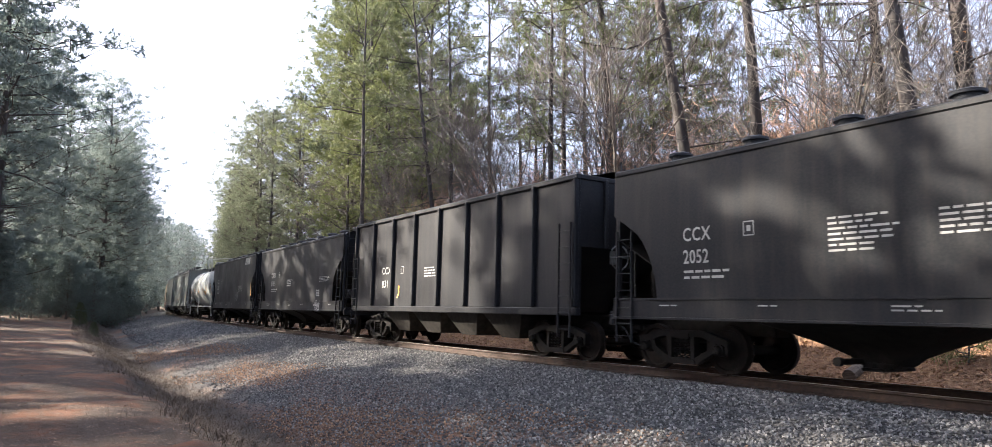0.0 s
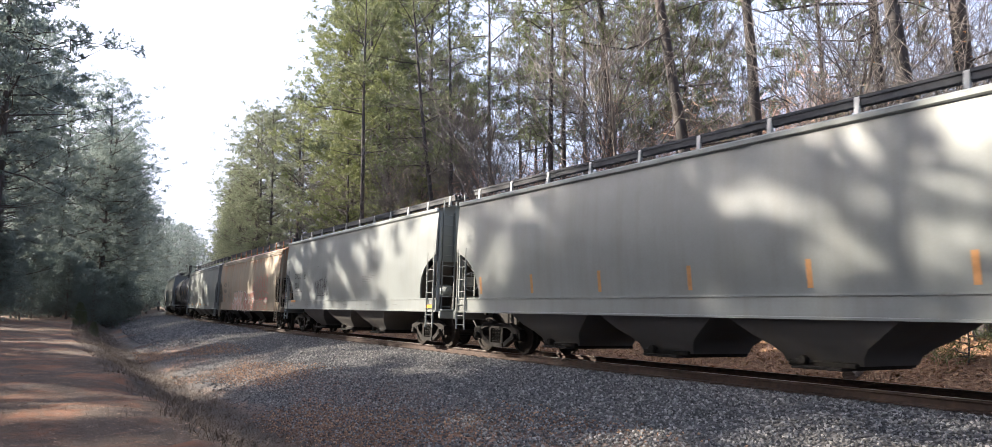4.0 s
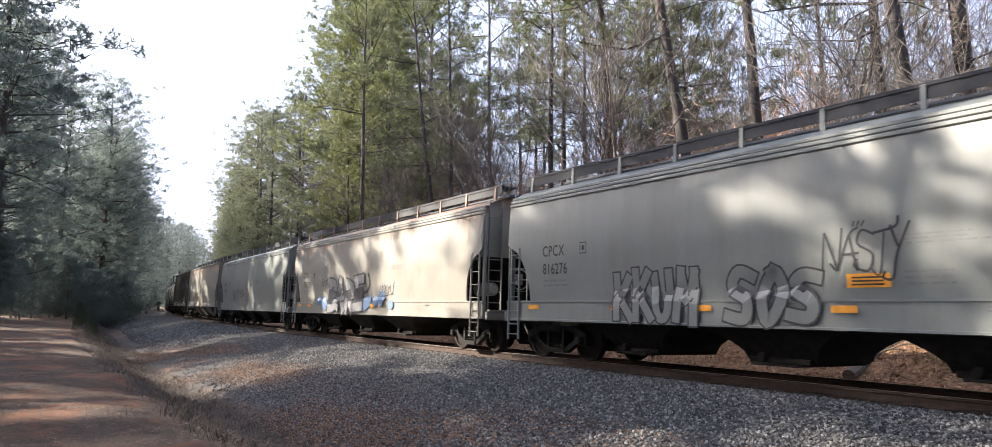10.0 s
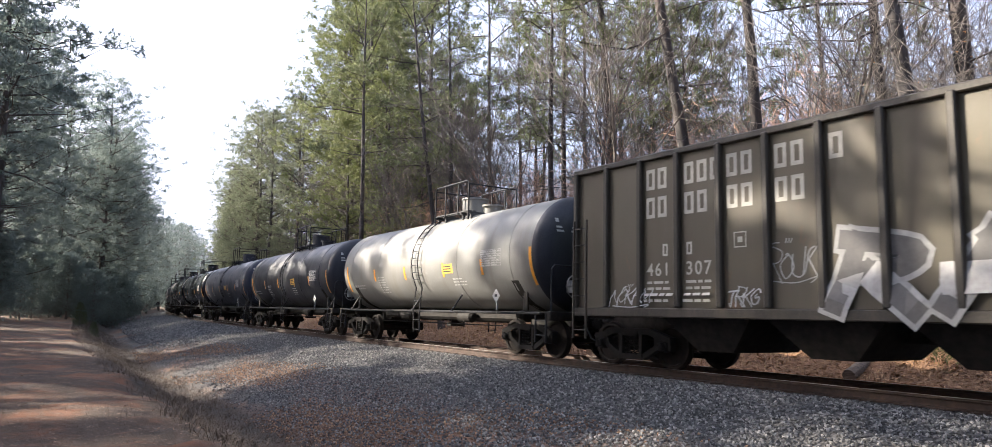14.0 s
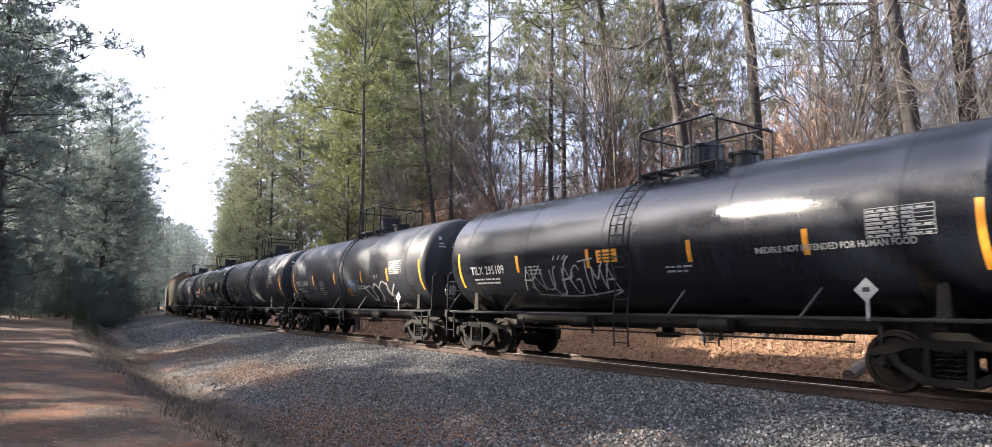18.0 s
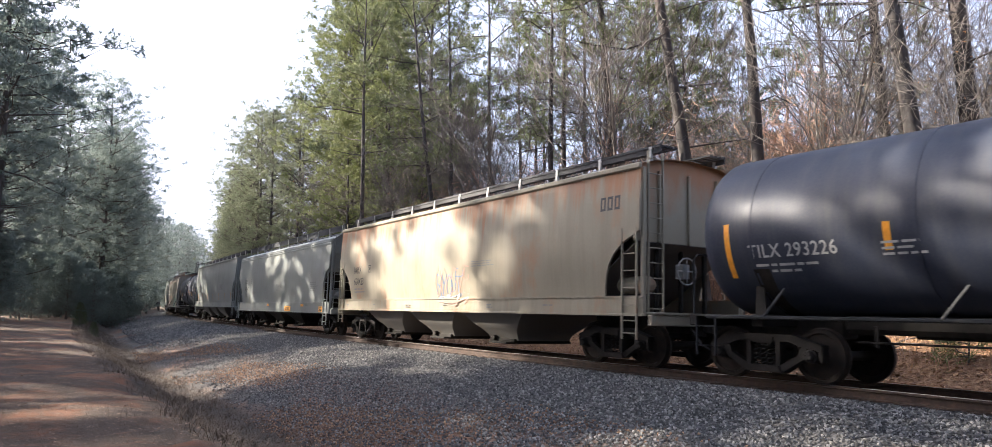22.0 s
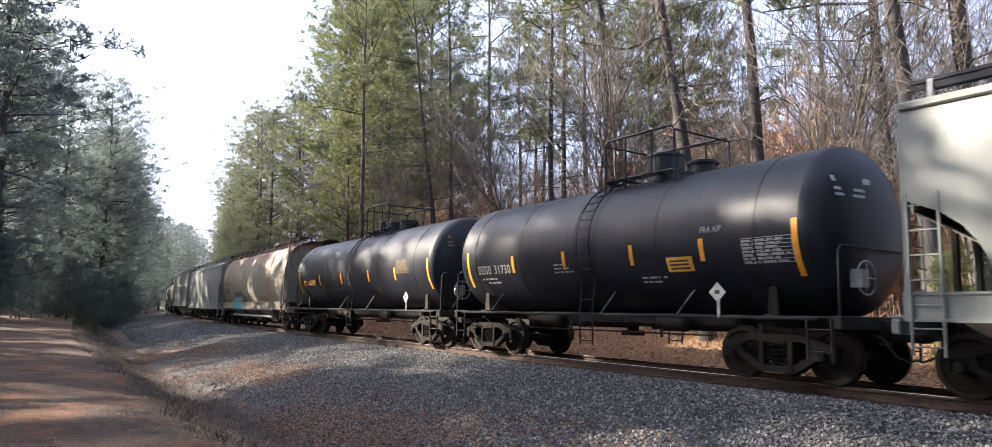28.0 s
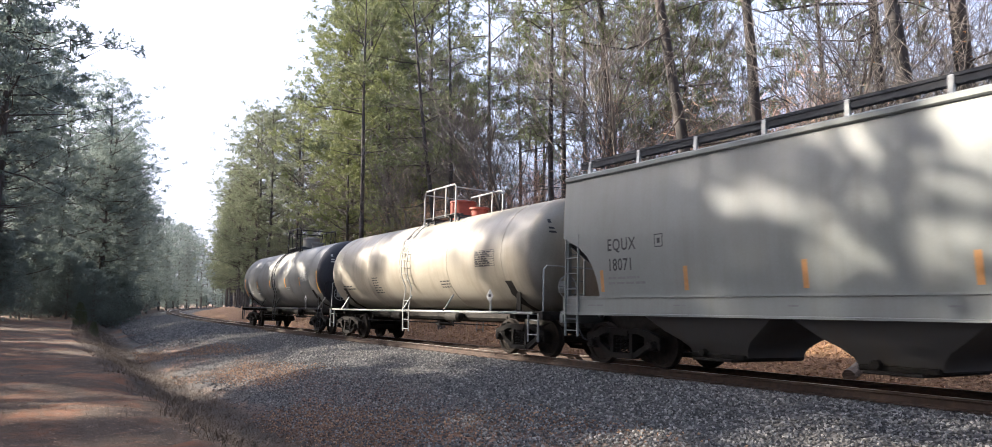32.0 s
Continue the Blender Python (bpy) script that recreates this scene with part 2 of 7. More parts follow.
def ground_material():
    m, t, b = material("ground of dirt, ballast and leaf litter", 0.95)
    geo = t.nodes.new("ShaderNodeNewGeometry")
    sub = t.nodes.new("ShaderNodeVectorMath")
    sub.operation = "SUBTRACT"
    sub.inputs[1].default_value = (TRACK_X + BEND, APEX, 0)
    t.links.new(geo.outputs["Position"], sub.inputs[0])
    flat = t.nodes.new("ShaderNodeVectorMath")
    flat.operation = "MULTIPLY"
    flat.inputs[1].default_value = (1, 1, 0)
    t.links.new(sub.outputs[0], flat.inputs[0])
    length = t.nodes.new("ShaderNodeVectorMath")
    length.operation = "LENGTH"
    t.links.new(flat.outputs[0], length.inputs[0])
    off = t.nodes.new("ShaderNodeMath")
    off.operation = "SUBTRACT"
    off.inputs[0].default_value = BEND
    t.links.new(length.outputs["Value"], off.inputs[1])
    edge = noise_at(t, 0.9, 5.0)
    jig = t.nodes.new("ShaderNodeMath")
    jig.operation = "MULTIPLY_ADD"
    jig.inputs[1].default_value, jig.inputs[2].default_value = 1.8, -0.9
    t.links.new(edge.outputs[0], jig.inputs[0])
    o = t.nodes.new("ShaderNodeMath")
    o.operation = "ADD"
    t.links.new(off.outputs[0], o.inputs[0])
    t.links.new(jig.outputs[0], o.inputs[1])

    def zone(a, c):
        r = t.nodes.new("ShaderNodeMapRange")
        r.inputs["From Min"].default_value, r.inputs["From Max"].default_value = a, c
        t.links.new(o.outputs[0], r.inputs["Value"])
        return r.outputs[0]

    soil_n = noise_at(t, 0.7, 8.0, rough=0.65)
    soil = ramp(t, soil_n.outputs[0], [(0.3, (0.034, 0.023, 0.016)), (0.50, (0.068, 0.041, 0.025)), (0.64, (0.20, 0.080, 0.034))]).outputs[0]
    straw_n = noise_at(t, 7.0, 8.0, stretch=(1.0, 0.45, 1.0), rough=0.75)
    soil = mix(t, ramp(t, straw_n.outputs[0], [(0.47, (0, 0, 0)), (0.66, (0.8, 0.8, 0.8))]).outputs[0], soil, (0.110, 0.072, 0.046, 1))
    # ditch soil made darker: the ditch's shade is put into its colour
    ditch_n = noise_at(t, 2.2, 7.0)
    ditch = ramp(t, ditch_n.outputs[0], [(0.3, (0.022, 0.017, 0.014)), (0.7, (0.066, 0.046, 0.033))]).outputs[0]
    vor = node(t, "ShaderNodeTexVoronoi", Scale=19.0)
    co = t.nodes.new("ShaderNodeTexCoord")
    t.links.new(co.outputs["Object"], vor.inputs["Vector"])
    stone = ramp(t, vor.outputs["Color"], [(0.1, (0.035, 0.034, 0.035)), (0.9, (0.15, 0.142, 0.135))]).outputs[0]
    # cell edges darkened: shade between the stones, put into the colour
    gap = ramp(t, vor.outputs["Distance"], [(0.25, (1, 1, 1)), (0.75, (0.30, 0.29, 0.28))]).outputs[0]
    stone = mix(t, 1.0, stone, gap, "MULTIPLY")
    lit_n = noise_at(t, 6.0, 8.0, rough=0.7)
    litter = ramp(t, lit_n.outputs[0], [(0.3, (0.085, 0.045, 0.024)), (0.55, (0.20, 0.110, 0.056)), (0.75, (0.34, 0.215, 0.115))]).outputs[0]
    wash_n = noise_at(t, 0.5, 5.0, stretch=(1.0, 0.4, 1.0))
    wash = ramp(t, wash_n.outputs[0], [(0.44, (0, 0, 0)), (0.60, (0.85, 0.85, 0.85))]).outputs[0]
    foot = node(t, "ShaderNodeMapRange")
    foot.inputs["From Min"].default_value, foot.inputs["From Max"].default_value = -3.8, -6.0
    t.links.new(o.outputs[0], foot.inputs["Value"])
    earthy = mix(t, foot.outputs[0], (0, 0, 0, 1), wash)
    stone = mix(t, earthy, stone, (0.15, 0.074, 0.038, 1))
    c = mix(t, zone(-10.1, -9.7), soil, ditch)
    c = mix(t, zone(-7.5, -6.8), c, stone)
    c = mix(t, zone(2.6, 3.6), c, litter)
    t.links.new(c, b.inputs["Base Color"])
    grain = noise_at(t, 30.0, 6.0, rough=0.7)
    hgt = mix(t, zone(-7.5, -6.8), grain.outputs[0], vor.outputs["Distance"])
    bump(t, b, hgt, 0.9, 0.05)
    return m


GROUND = ground_material()


# ---- mesh building ----
class Build:
    """Collects vertices and faces of one mesh."""

    def __init__(self):
        self.v, self.f = [], []

    def add(self, verts, faces, m=None):
        n = len(self.v)
        self.v += [tuple(m @ Vector(p)) for p in verts] if m is not None else [tuple(p) for p in verts]
        self.f += [tuple(i + n for i in face) for face in faces]
        return self

    def box(self, c, s, m=None):
        x, y, z = (a / 2 for a in s)
        p = [(c[0] + i * x, c[1] + j * y, c[2] + k * z) for i in (-1, 1) for j in (-1, 1) for k in (-1, 1)]
        return self.add(p, [(0, 1, 3, 2), (4, 6, 7, 5), (0, 4, 5, 1), (2, 3, 7, 6), (0, 2, 6, 4), (1, 5, 7, 3)], m)

    def cbox(self, c, s, r=0.02, m=None):
        """A box with chamfered edges."""
        h = [a / 2 for a in s]
        r = min(r, min(h) * 0.9)
        p, ix = [], {}
        for i in (-1, 1):
            for j in (-1, 1):
                for k in (-1, 1):
                    for a in range(3):
                        q = [sg * (hh - (0 if b == a else r)) for b, (sg, hh) in enumerate(zip((i, j, k), h))]
                        ix[i, j, k, a] = len(p)
                        p.append([q[b] + c[b] for b in range(3)])
        f = []
        for a in range(3):
            u, w = [b for b in range(3) if b != a]
            for sg in (-1, 1):
                ring = []
                for du, dw in ((-1, -1), (1, -1), (1, 1), (-1, 1)):
                    key = [0, 0, 0]
                    key[a], key[u], key[w] = sg, du, dw
                    ring.append(ix[(*key, a)])
                f.append(tuple(ring))
            for su in (-1, 1):
                for sw in (-1, 1):
                    lo, hi = [0, 0, 0], [0, 0, 0]
                    lo[a], hi[a] = -1, 1
                    lo[u] = hi[u] = su
                    lo[w] = hi[w] = sw
                    f.append((ix[(*lo, u)], ix[(*hi, u)], ix[(*hi, w)], ix[(*lo, w)]))
        for i in (-1, 1):
            for j in (-1, 1):
                for k in (-1, 1):
                    f.append((ix[i, j, k, 0], ix[i, j, k, 1], ix[i, j, k, 2]))
        return self.add(p, f, m)

    def tube(self, points, radii, n=8, caps=True):
        pts = [Vector(p) for p in points]
        if not hasattr(radii, "__len__"):
            radii = [radii] * len(pts)
        rings, up = [], Vector((0, 0, 1))
        for i, p in enumerate(pts):
            d = (pts[min(i + 1, len(pts) - 1)] - pts[max(i - 1, 0)]).normalized()
            a = d.cross(up if abs(d.z) < 0.95 else Vector((1, 0, 0))).normalized()
            b = d.cross(a)
            rings.append([tuple(p + (a * math.cos(6.28318 * k / n) + b * math.sin(6.28318 * k / n)) * radii[i]) for k in range(n)])
        base = len(self.v)
        for r in rings:
            self.v += r
        for i in range(len(rings) - 1):
            for k in range(n):
                self.f.append((base + i * n + k, base + i * n + (k + 1) % n, base + (i + 1) * n + (k + 1) % n, base + (i + 1) * n + k))
        if caps:
            self.f.append(tuple(base + k for k in range(n))[::-1])
            self.f.append(tuple(base + (len(rings) - 1) * n + k for k in range(n)))
        return self

    def lathe(self, profile, axis="x", n=24, m=None):
        """profile: (along, radius) pairs turned round an axis."""
        verts, faces = [], []
        for a, r in profile:
            for k in range(n):
                c, s = math.cos(6.28318 * k / n) * r, math.sin(6.28318 * k / n) * r
                verts.append((a, c, s) if axis == "x" else (s, a, c) if axis == "y" else (c, s, a))
        for i in range(len(profile) - 1):
            for k in range(n):
                faces.append((i * n + k, i * n + (k + 1) % n, (i + 1) * n + (k + 1) % n, (i + 1) * n + k))
        return self.add(verts, faces, m)

    def prism(self, outline, x0, x1, m=None):
        """An outline in (y, z) pushed from x0 to x1."""
        n = len(outline)
        verts = [(x0, y, z) for y, z in outline] + [(x1, y, z) for y, z in outline]
        faces = [tuple(range(n)), tuple(range(2 * n - 1, n - 1, -1))] + [(i, n + i, n + (i + 1) % n, (i + 1) % n) for i in range(n)]
        return self.add(verts, faces, m)

    def bar(self, outline, y0, y1, m=None):
        """An outline in (x, z) pushed from y0 to y1."""
        n = len(outline)
        verts = [(x, y0, z) for x, z in outline] + [(x, y1, z) for x, z in outline]
        faces = [tuple(range(n)), tuple(range(2 * n - 1, n - 1, -1))] + [(i, n + i, n + (i + 1) % n, (i + 1) % n) for i in range(n)]
        return self.add(verts, faces, m)

    def mesh(self, name, mat, smooth=0.0):
        me = bpy.data.meshes.new(name)
        me.from_pydata(self.v, [], self.f)
        me.materials.append(mat)
        if smooth:
            me.shade_smooth()
            me.set_sharp_from_angle(angle=radians(smooth))
        me.update()
        return me


def part(name, made, mat, parent, label="", at=None, smooth=30.0):
    """Links a build, or a mesh already made, as one mesh object under a thing or part."""
    me = made if isinstance(made, bpy.types.Mesh) else made.mesh(name, mat, smooth)
    ob = new(name, me)
    ob.parent = parent
    if at is not None:
        ob.matrix_local = at
    if label:
        ob["label"] = label
    return ob


MADE = {}


def shared(key, maker, name, mat, smooth=30.0):
    if key not in MADE:
        MADE[key] = maker().mesh(name, mat, smooth)
    return MADE[key]


# ---- the lie of the land ----
def along(s, lat=0.0, z=0.0):
    """A point of the track's space: s metres along, lat metres to the right, z above the rails, without the cant."""
    a = (s - APEX) / BEND
    x, y = TRACK_X + BEND * (1 - math.cos(a)), APEX + BEND * math.sin(a)
    return Vector((x + lat * math.cos(a), y - lat * math.sin(a), z))


PROFILE_O = [-1600, -120, -45, -25, -16, -12.5, -10.6, -10.15, -9.75, -9.2, -8.6, -8.0, -7.4, -6.7, -4.6, -2.7, -2.1, -1.35, -0.95, 0.95, 1.5, 2.2, 3.4, 4.4, 5.6, 7.5, 11, 18, 40, 120, 1600]
PROFILE_Z = [2.0, 1.6, 1.1, 0.62, 0.14, -0.08, -0.14, -0.20, -0.38, -0.80, -1.18, -1.34, -1.28, -1.12, -0.66, -0.29, -0.20, -0.165, -0.20, -0.235, -0.22, -0.34, -0.72, -0.66, -0.18, 0.32, 0.75, 1.1, 1.4, 2.0, 2.0]


def land(x, y):
    o = offset_of(x, y)
    if o < -2.3:   # narrowed along the curve so that the bank's foot fits the camera's view
        o = -2.3 + (o + 2.3) / (1 - 0.06 * min(1.0, max(0.0, (y - 12) / 55)))
    z = float(np.interp(o, PROFILE_O, PROFILE_Z))
    rough = 0.0 if -3 < o < 3 else 0.10 if o > 3 else 0.05 if o > -7.5 else 0.22 if o > -10.4 else 0.08
    n = noise.noise(Vector((x * 0.45, y * 0.45, 0.3))) * rough + noise.noise(Vector((x * 1.7, y * 1.7, 2.0))) * rough * 0.5
    if abs(o) > 60:
        n *= 0.2
    return z + n


def steps(*runs):
    out = []
    for a, b, d in runs:
        out += list(np.arange(a, b, d))
    return out


def build_ground():
    xs = steps((-1500, -200, 130), (-200, -30, 10), (-30, -7, 1.4), (-7, 26, 0.3), (26, 70, 0.9), (70, 200, 10), (200, 1600, 140))
    ys = steps((-1500, -200, 130), (-200, -30, 15), (-30, -3, 2.0), (-3, 30, 0.3), (30, 70, 0.7), (70, 150, 2.0), (150, 330, 8), (330, 1600, 120))
    verts = [(x, y, land(x, y)) for y in ys for x in xs]
    w = len(xs)
    faces = [(j * w + i, j * w + i + 1, (j + 1) * w + i + 1, (j + 1) * w + i) for j in range(len(ys) - 1) for i in range(w - 1)]
    me = bpy.data.meshes.new("ground")
    me.from_pydata(verts, [], faces)
    me.materials.append(GROUND)
    me.shade_smooth()
    return tagged(new("ground", me), "reddish dirt track, shallow ditch, grey ballast bank and leaf litter", "ground", kind="structure")


build_ground()


def canted(s, lat, z):
    """A point of the canted track: turned about the near rail."""
    c = radians(CANT)
    return along(s, (lat + 0.7525) * math.cos(c) + z * math.sin(c) - 0.7525, z * math.cos(c) - (lat + 0.7525) * math.sin(c))


def build_track():
    track = tagged(new("railway_track"), "single curved railway track on grey ballast with rusty rails", "railway track", kind="structure")
    head = [(-0.036, -0.003), (0.036, -0.003), (0.037, -0.04), (0.009, -0.055), (0.009, -0.145), (0.072, -0.16), (0.072, -0.176), (-0.072, -0.176), (-0.072, -0.16), (-0.009, -0.145), (-0.009, -0.055), (-0.037, -0.04)]
    top = [(-0.03, 0.0), (0.03, 0.0), (0.034, -0.006), (-0.034, -0.006)]
    ss = steps((-120, -10, 6), (-10, 120, 2.5), (120, 420, 6))
    for side in (-0.7525, 0.7525):
        made = []
        for outline in (head, top):
            b = Build()
            n = len(outline)
            for s in ss:
                b.v += [tuple(canted(s, side + p, q)) for p, q in outline]
            for i in range(len(ss) - 1):
                b.f += [(i * n + k, i * n + (k + 1) % n, (i + 1) * n + (k + 1) % n, (i + 1) * n + k) for k in range(n)]
            made.append(b)
        rail = part("rail", made[0], RAIL_SIDE, track, "rust-brown steel rail")
        part("running_surface", made[1], TREAD, rail, "polished rail head")
    tie = Build().cbox((0, 0, -0.085), (2.6, 0.225, 0.17), 0.015).mesh("tie", TIE)
    plate = Build().cbox((0, 0, 0), (0.36, 0.19, 0.018), 0.006).mesh("tie_plate", RAIL_SIDE)
    rest = Build()
    for i in range(-120, 620):
        s = i * 0.51
        a = (s - APEX) / BEND
        m = Matrix.Translation(canted(s, 0, -0.186)) @ pose(0, 0, 0, 0, CANT, -math.degrees(a) + random.uniform(-1, 1))
        if -6 < s < 70:
            t = part("tie", tie, TIE, track, at=m)
            if s < 40:
                part("tie_plate", plate, RAIL_SIDE, t, at=pose(-0.7525, 0, 0.008))
                part("tie_plate", plate, RAIL_SIDE, t, at=pose(0.7525, 0, 0.008))
        else:
            rest.box((0, 0, -0.085), (2.6, 0.225, 0.17), m)
    tagged(part("far_ties", rest, TIE, track), kind="stuff")
    return track


build_track()


# ---- parts that all the cars share ----
def ring(n, r, z=0.0):
    return [(math.cos(6.28318 * i / n) * r, math.sin(6.28318 * i / n) * r, z) for i in range(n)]


def make_wheelset():
    b = Build()
    for sg in (-1, 1):
        x = 0.7525 * sg
        prof = [(x - 0.062 * sg, 0.09), (x - 0.062 * sg, 0.13), (x - 0.02 * sg, 0.16), (x - 0.015 * sg, 0.36), (x - 0.06 * sg, 0.385), (x - 0.082 * sg, 0.40), (x - 0.082 * sg, 0.478),
                (x - 0.055 * sg, 0.482), (x - 0.042 * sg, 0.46), (x + 0.06 * sg, 0.452), (x + 0.062 * sg, 0.385), (x + 0.02 * sg, 0.365), (x + 0.03 * sg, 0.16), (x + 0.08 * sg, 0.125), (x + 0.09 * sg, 0.085)]
        b.lathe(prof, n=28)
    b.lathe([(-1.02, 0.0), (-1.02, 0.075), (-0.84, 0.08), (-0.6, 0.088), (0.6, 0.088), (0.84, 0.08), (1.02, 0.075), (1.02, 0.0)], n=12)
    return b


def make_bearing():
    b = Build()
    b.lathe([(-0.12, 0.0), (-0.12, 0.07), (-0.10, 0.085), (-0.03, 0.09), (-0.02, 0.115), (0.10, 0.118), (0.10, 0.0)], n=18)
    for k in range(3):
        a = 2.094 * k + 0.4
        b.lathe([(-0.135, 0.0), (-0.135, 0.018), (-0.11, 0.018)], n=6, m=Matrix.Translation((0, math.cos(a) * 0.05, math.sin(a) * 0.05)))
    return b


def make_side_frame():
    b = Build()
    w = 0.09
    b.prism([(-1.10, 0.50), (-1.10, 0.64), (-0.55, 0.80), (0.55, 0.80), (1.10, 0.64), (1.10, 0.50), (0.98, 0.56), (0.78, 0.58), (0.5, 0.68), (-0.5, 0.68), (-0.78, 0.58), (-0.98, 0.56)], -w, w)
    for sg in (-1, 1):
        b.prism([(sg * 0.70, 0.60), (sg * 0.82, 0.57), (sg * 0.80, 0.42), (sg * 0.36, 0.16), (sg * 0.24, 0.24), (sg * 0.66, 0.46)], -w * 0.8, w * 0.8)
        b.prism([(sg * 0.33, 0.72), (sg * 0.24, 0.72), (sg * 0.24, 0.20), (sg * 0.33, 0.20)], -w, w)
        b.prism([(sg * 1.02, 0.62), (sg * 1.12, 0.62), (sg * 1.09, 0.36), (sg * 1.02, 0.40)], -w * 0.8, w * 0.8)
    b.prism([(-0.36, 0.16), (0.36, 0.16), (0.30, 0.27), (-0.30, 0.27)], -w * 1.2, w * 1.2)
    b.box((0, 0, 0.70), (w * 2.4, 0.42, 0.10))
    return b


def make_spring():
    b = Build()
    pts = [(math.cos(i * 0.785) * 0.055, math.sin(i * 0.785) * 0.055, 0.27 + i * 0.0095) for i in range(41)]
    return b.tube(pts, 0.014, 5)


def make_bolster():
    b = Build()
    b.cbox((0, 0, 0.66), (2.1, 0.34, 0.20), 0.03)
    b.lathe([(0.72, 0.0), (0.72, 0.2), (0.84, 0.2), (0.84, 0.0)], "z", 16)
    for sg in (-1, 1):
        b.box((0, sg * 0.46, 0.40), (1.3, 0.10, 0.14))
        for lat in (-0.7525, 0.7525):
            b.box((lat, sg * 0.42, 0.46), (0.10, 0.05, 0.32))
    return b


WHEELSETS = []


def add_truck(car, y):
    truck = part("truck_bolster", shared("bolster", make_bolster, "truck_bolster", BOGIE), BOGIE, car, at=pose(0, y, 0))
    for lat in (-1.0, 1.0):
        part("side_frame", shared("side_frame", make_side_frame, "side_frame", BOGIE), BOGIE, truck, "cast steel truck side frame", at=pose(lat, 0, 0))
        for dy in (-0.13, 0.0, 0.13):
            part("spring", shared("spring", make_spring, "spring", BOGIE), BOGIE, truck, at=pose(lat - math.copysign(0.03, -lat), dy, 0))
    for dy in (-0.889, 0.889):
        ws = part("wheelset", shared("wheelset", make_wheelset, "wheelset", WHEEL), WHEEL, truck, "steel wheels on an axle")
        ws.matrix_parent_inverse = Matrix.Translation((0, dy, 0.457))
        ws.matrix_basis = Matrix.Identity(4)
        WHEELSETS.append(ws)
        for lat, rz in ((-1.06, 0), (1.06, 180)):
            part("bearing", shared("bearing", make_bearing, "bearing", BOGIE), BOGIE, truck, "near-black axle bearing cap", at=pose(lat, dy, 0.457, 0, 0, rz))
    return truck


def make_coupler():
    """A knuckle coupler that points to +y from the striker at y = 0."""
    b = Build()
    b.cbox((0, -0.1, 0.86), (0.14, 0.7, 0.17), 0.03)
    b.cbox((0.03, 0.32, 0.86), (0.30, 0.22, 0.26), 0.05)
    b.cbox((-0.09, 0.44, 0.86), (0.10, 0.22, 0.25), 0.04)
    b.cbox((0.15, 0.44, 0.86), (0.08, 0.16, 0.25), 0.03)
    b.cbox((0, -0.02, 0.86), (0.42, 0.06, 0.40), 0.02)
    b.tube([(-0.1, 0.25, 0.78), (-0.35, 0.3, 0.95), (-0.9, 0.02, 1.0), (-1.3, 0.0, 1.05)], 0.014, 5)
    return b


def make_hose():
    return Build().tube([(0.28, 0.0, 0.82), (0.30, 0.12, 0.76), (0.28, 0.3, 0.5), (0.2, 0.46, 0.42), (0.14, 0.52, 0.46)], 0.022, 6)


def add_ends(car, half, sill=True):
    """Couplers, hoses and the centre sill's ends."""
    for sg in (-1, 1):
        turn = 0 if sg > 0 else 180
        part("coupler", shared("coupler", make_coupler, "coupler", BOGIE), BOGIE, car, "rusty knuckle coupler", at=pose(0, sg * (half - 0.47), 0, 0, 0, turn))
        part("air_hose", shared("hose", make_hose, "air_hose", RUBBER), RUBBER, car, "black rubber brake hose", at=pose(0, sg * (half - 0.47), 0, 0, 0, turn))


def make_ladder(height, width, rungs, drop=0.0):
    """A ladder in the y-z plane at x = 0."""
    b = Build()
    for sg in (-1, 1):
        b.box((0, sg * width / 2, height / 2), (0.045, 0.03, height))
    for i in range(rungs):
        z = height * (i + 0.5) / rungs
        b.tube([(0, -width / 2, z), (0, width / 2, z)], 0.013, 5)
    return b


# ---- lettering and paint marks, laid on a car's near side ----
def laid(b_or_mesh, y0, z0, lat, clear=0.006, slim=1.0):
    """Lays flat (u, v) drawing with its origin at y0, z0 onto the side whose lateral place at height z is lat(z)."""
    me = b_or_mesh
    n = len(me.vertices)
    co = np.empty(n * 3)
    me.vertices.foreach_get("co", co)
    co = co.reshape(-1, 3)
    out = np.empty_like(co)
    for i, (u, v, w) in enumerate(co):
        z = z0 + v
        out[i] = (-(lat(z) + clear + w), y0 - u * slim, z)
    me.vertices.foreach_set("co", out.ravel())
    me.update()
    return me


def text_mesh(body, size, mat, bold=0.012, spread=1.0):
    cu = bpy.data.curves.new("lettering", "FONT")
    cu.body, cu.size, cu.offset, cu.space_character = body, size, bold * size, spread
    cu.resolution_u = 3
    tmp = bpy.data.objects.new("lettering", cu)
    me = bpy.data.meshes.new_from_object(tmp)
    me.name = "lettering"
    me.materials.clear()
    me.materials.append(mat)
    bpy.data.objects.remove(tmp)
    bpy.data.curves.remove(cu)
    return me


def write(car, body, y0, z0, size, mat, lat, slim=1.0, name="lettering", label="", spread=1.0):
    """Writes each word as a part of its own."""
    reach = lambda words: max(v.co.x for v in text_mesh(words, size / 0.70, mat, spread=spread).vertices)
    done = ""
    for word in body.split():
        done += word
        me = text_mesh(word, size / 0.70, mat, spread=spread)
        start = reach(done) - max(v.co.x for v in me.vertices)
        part(name, laid(me, y0 - start * slim, z0, lat, 0.006, slim), mat, car, label)
        done += " "


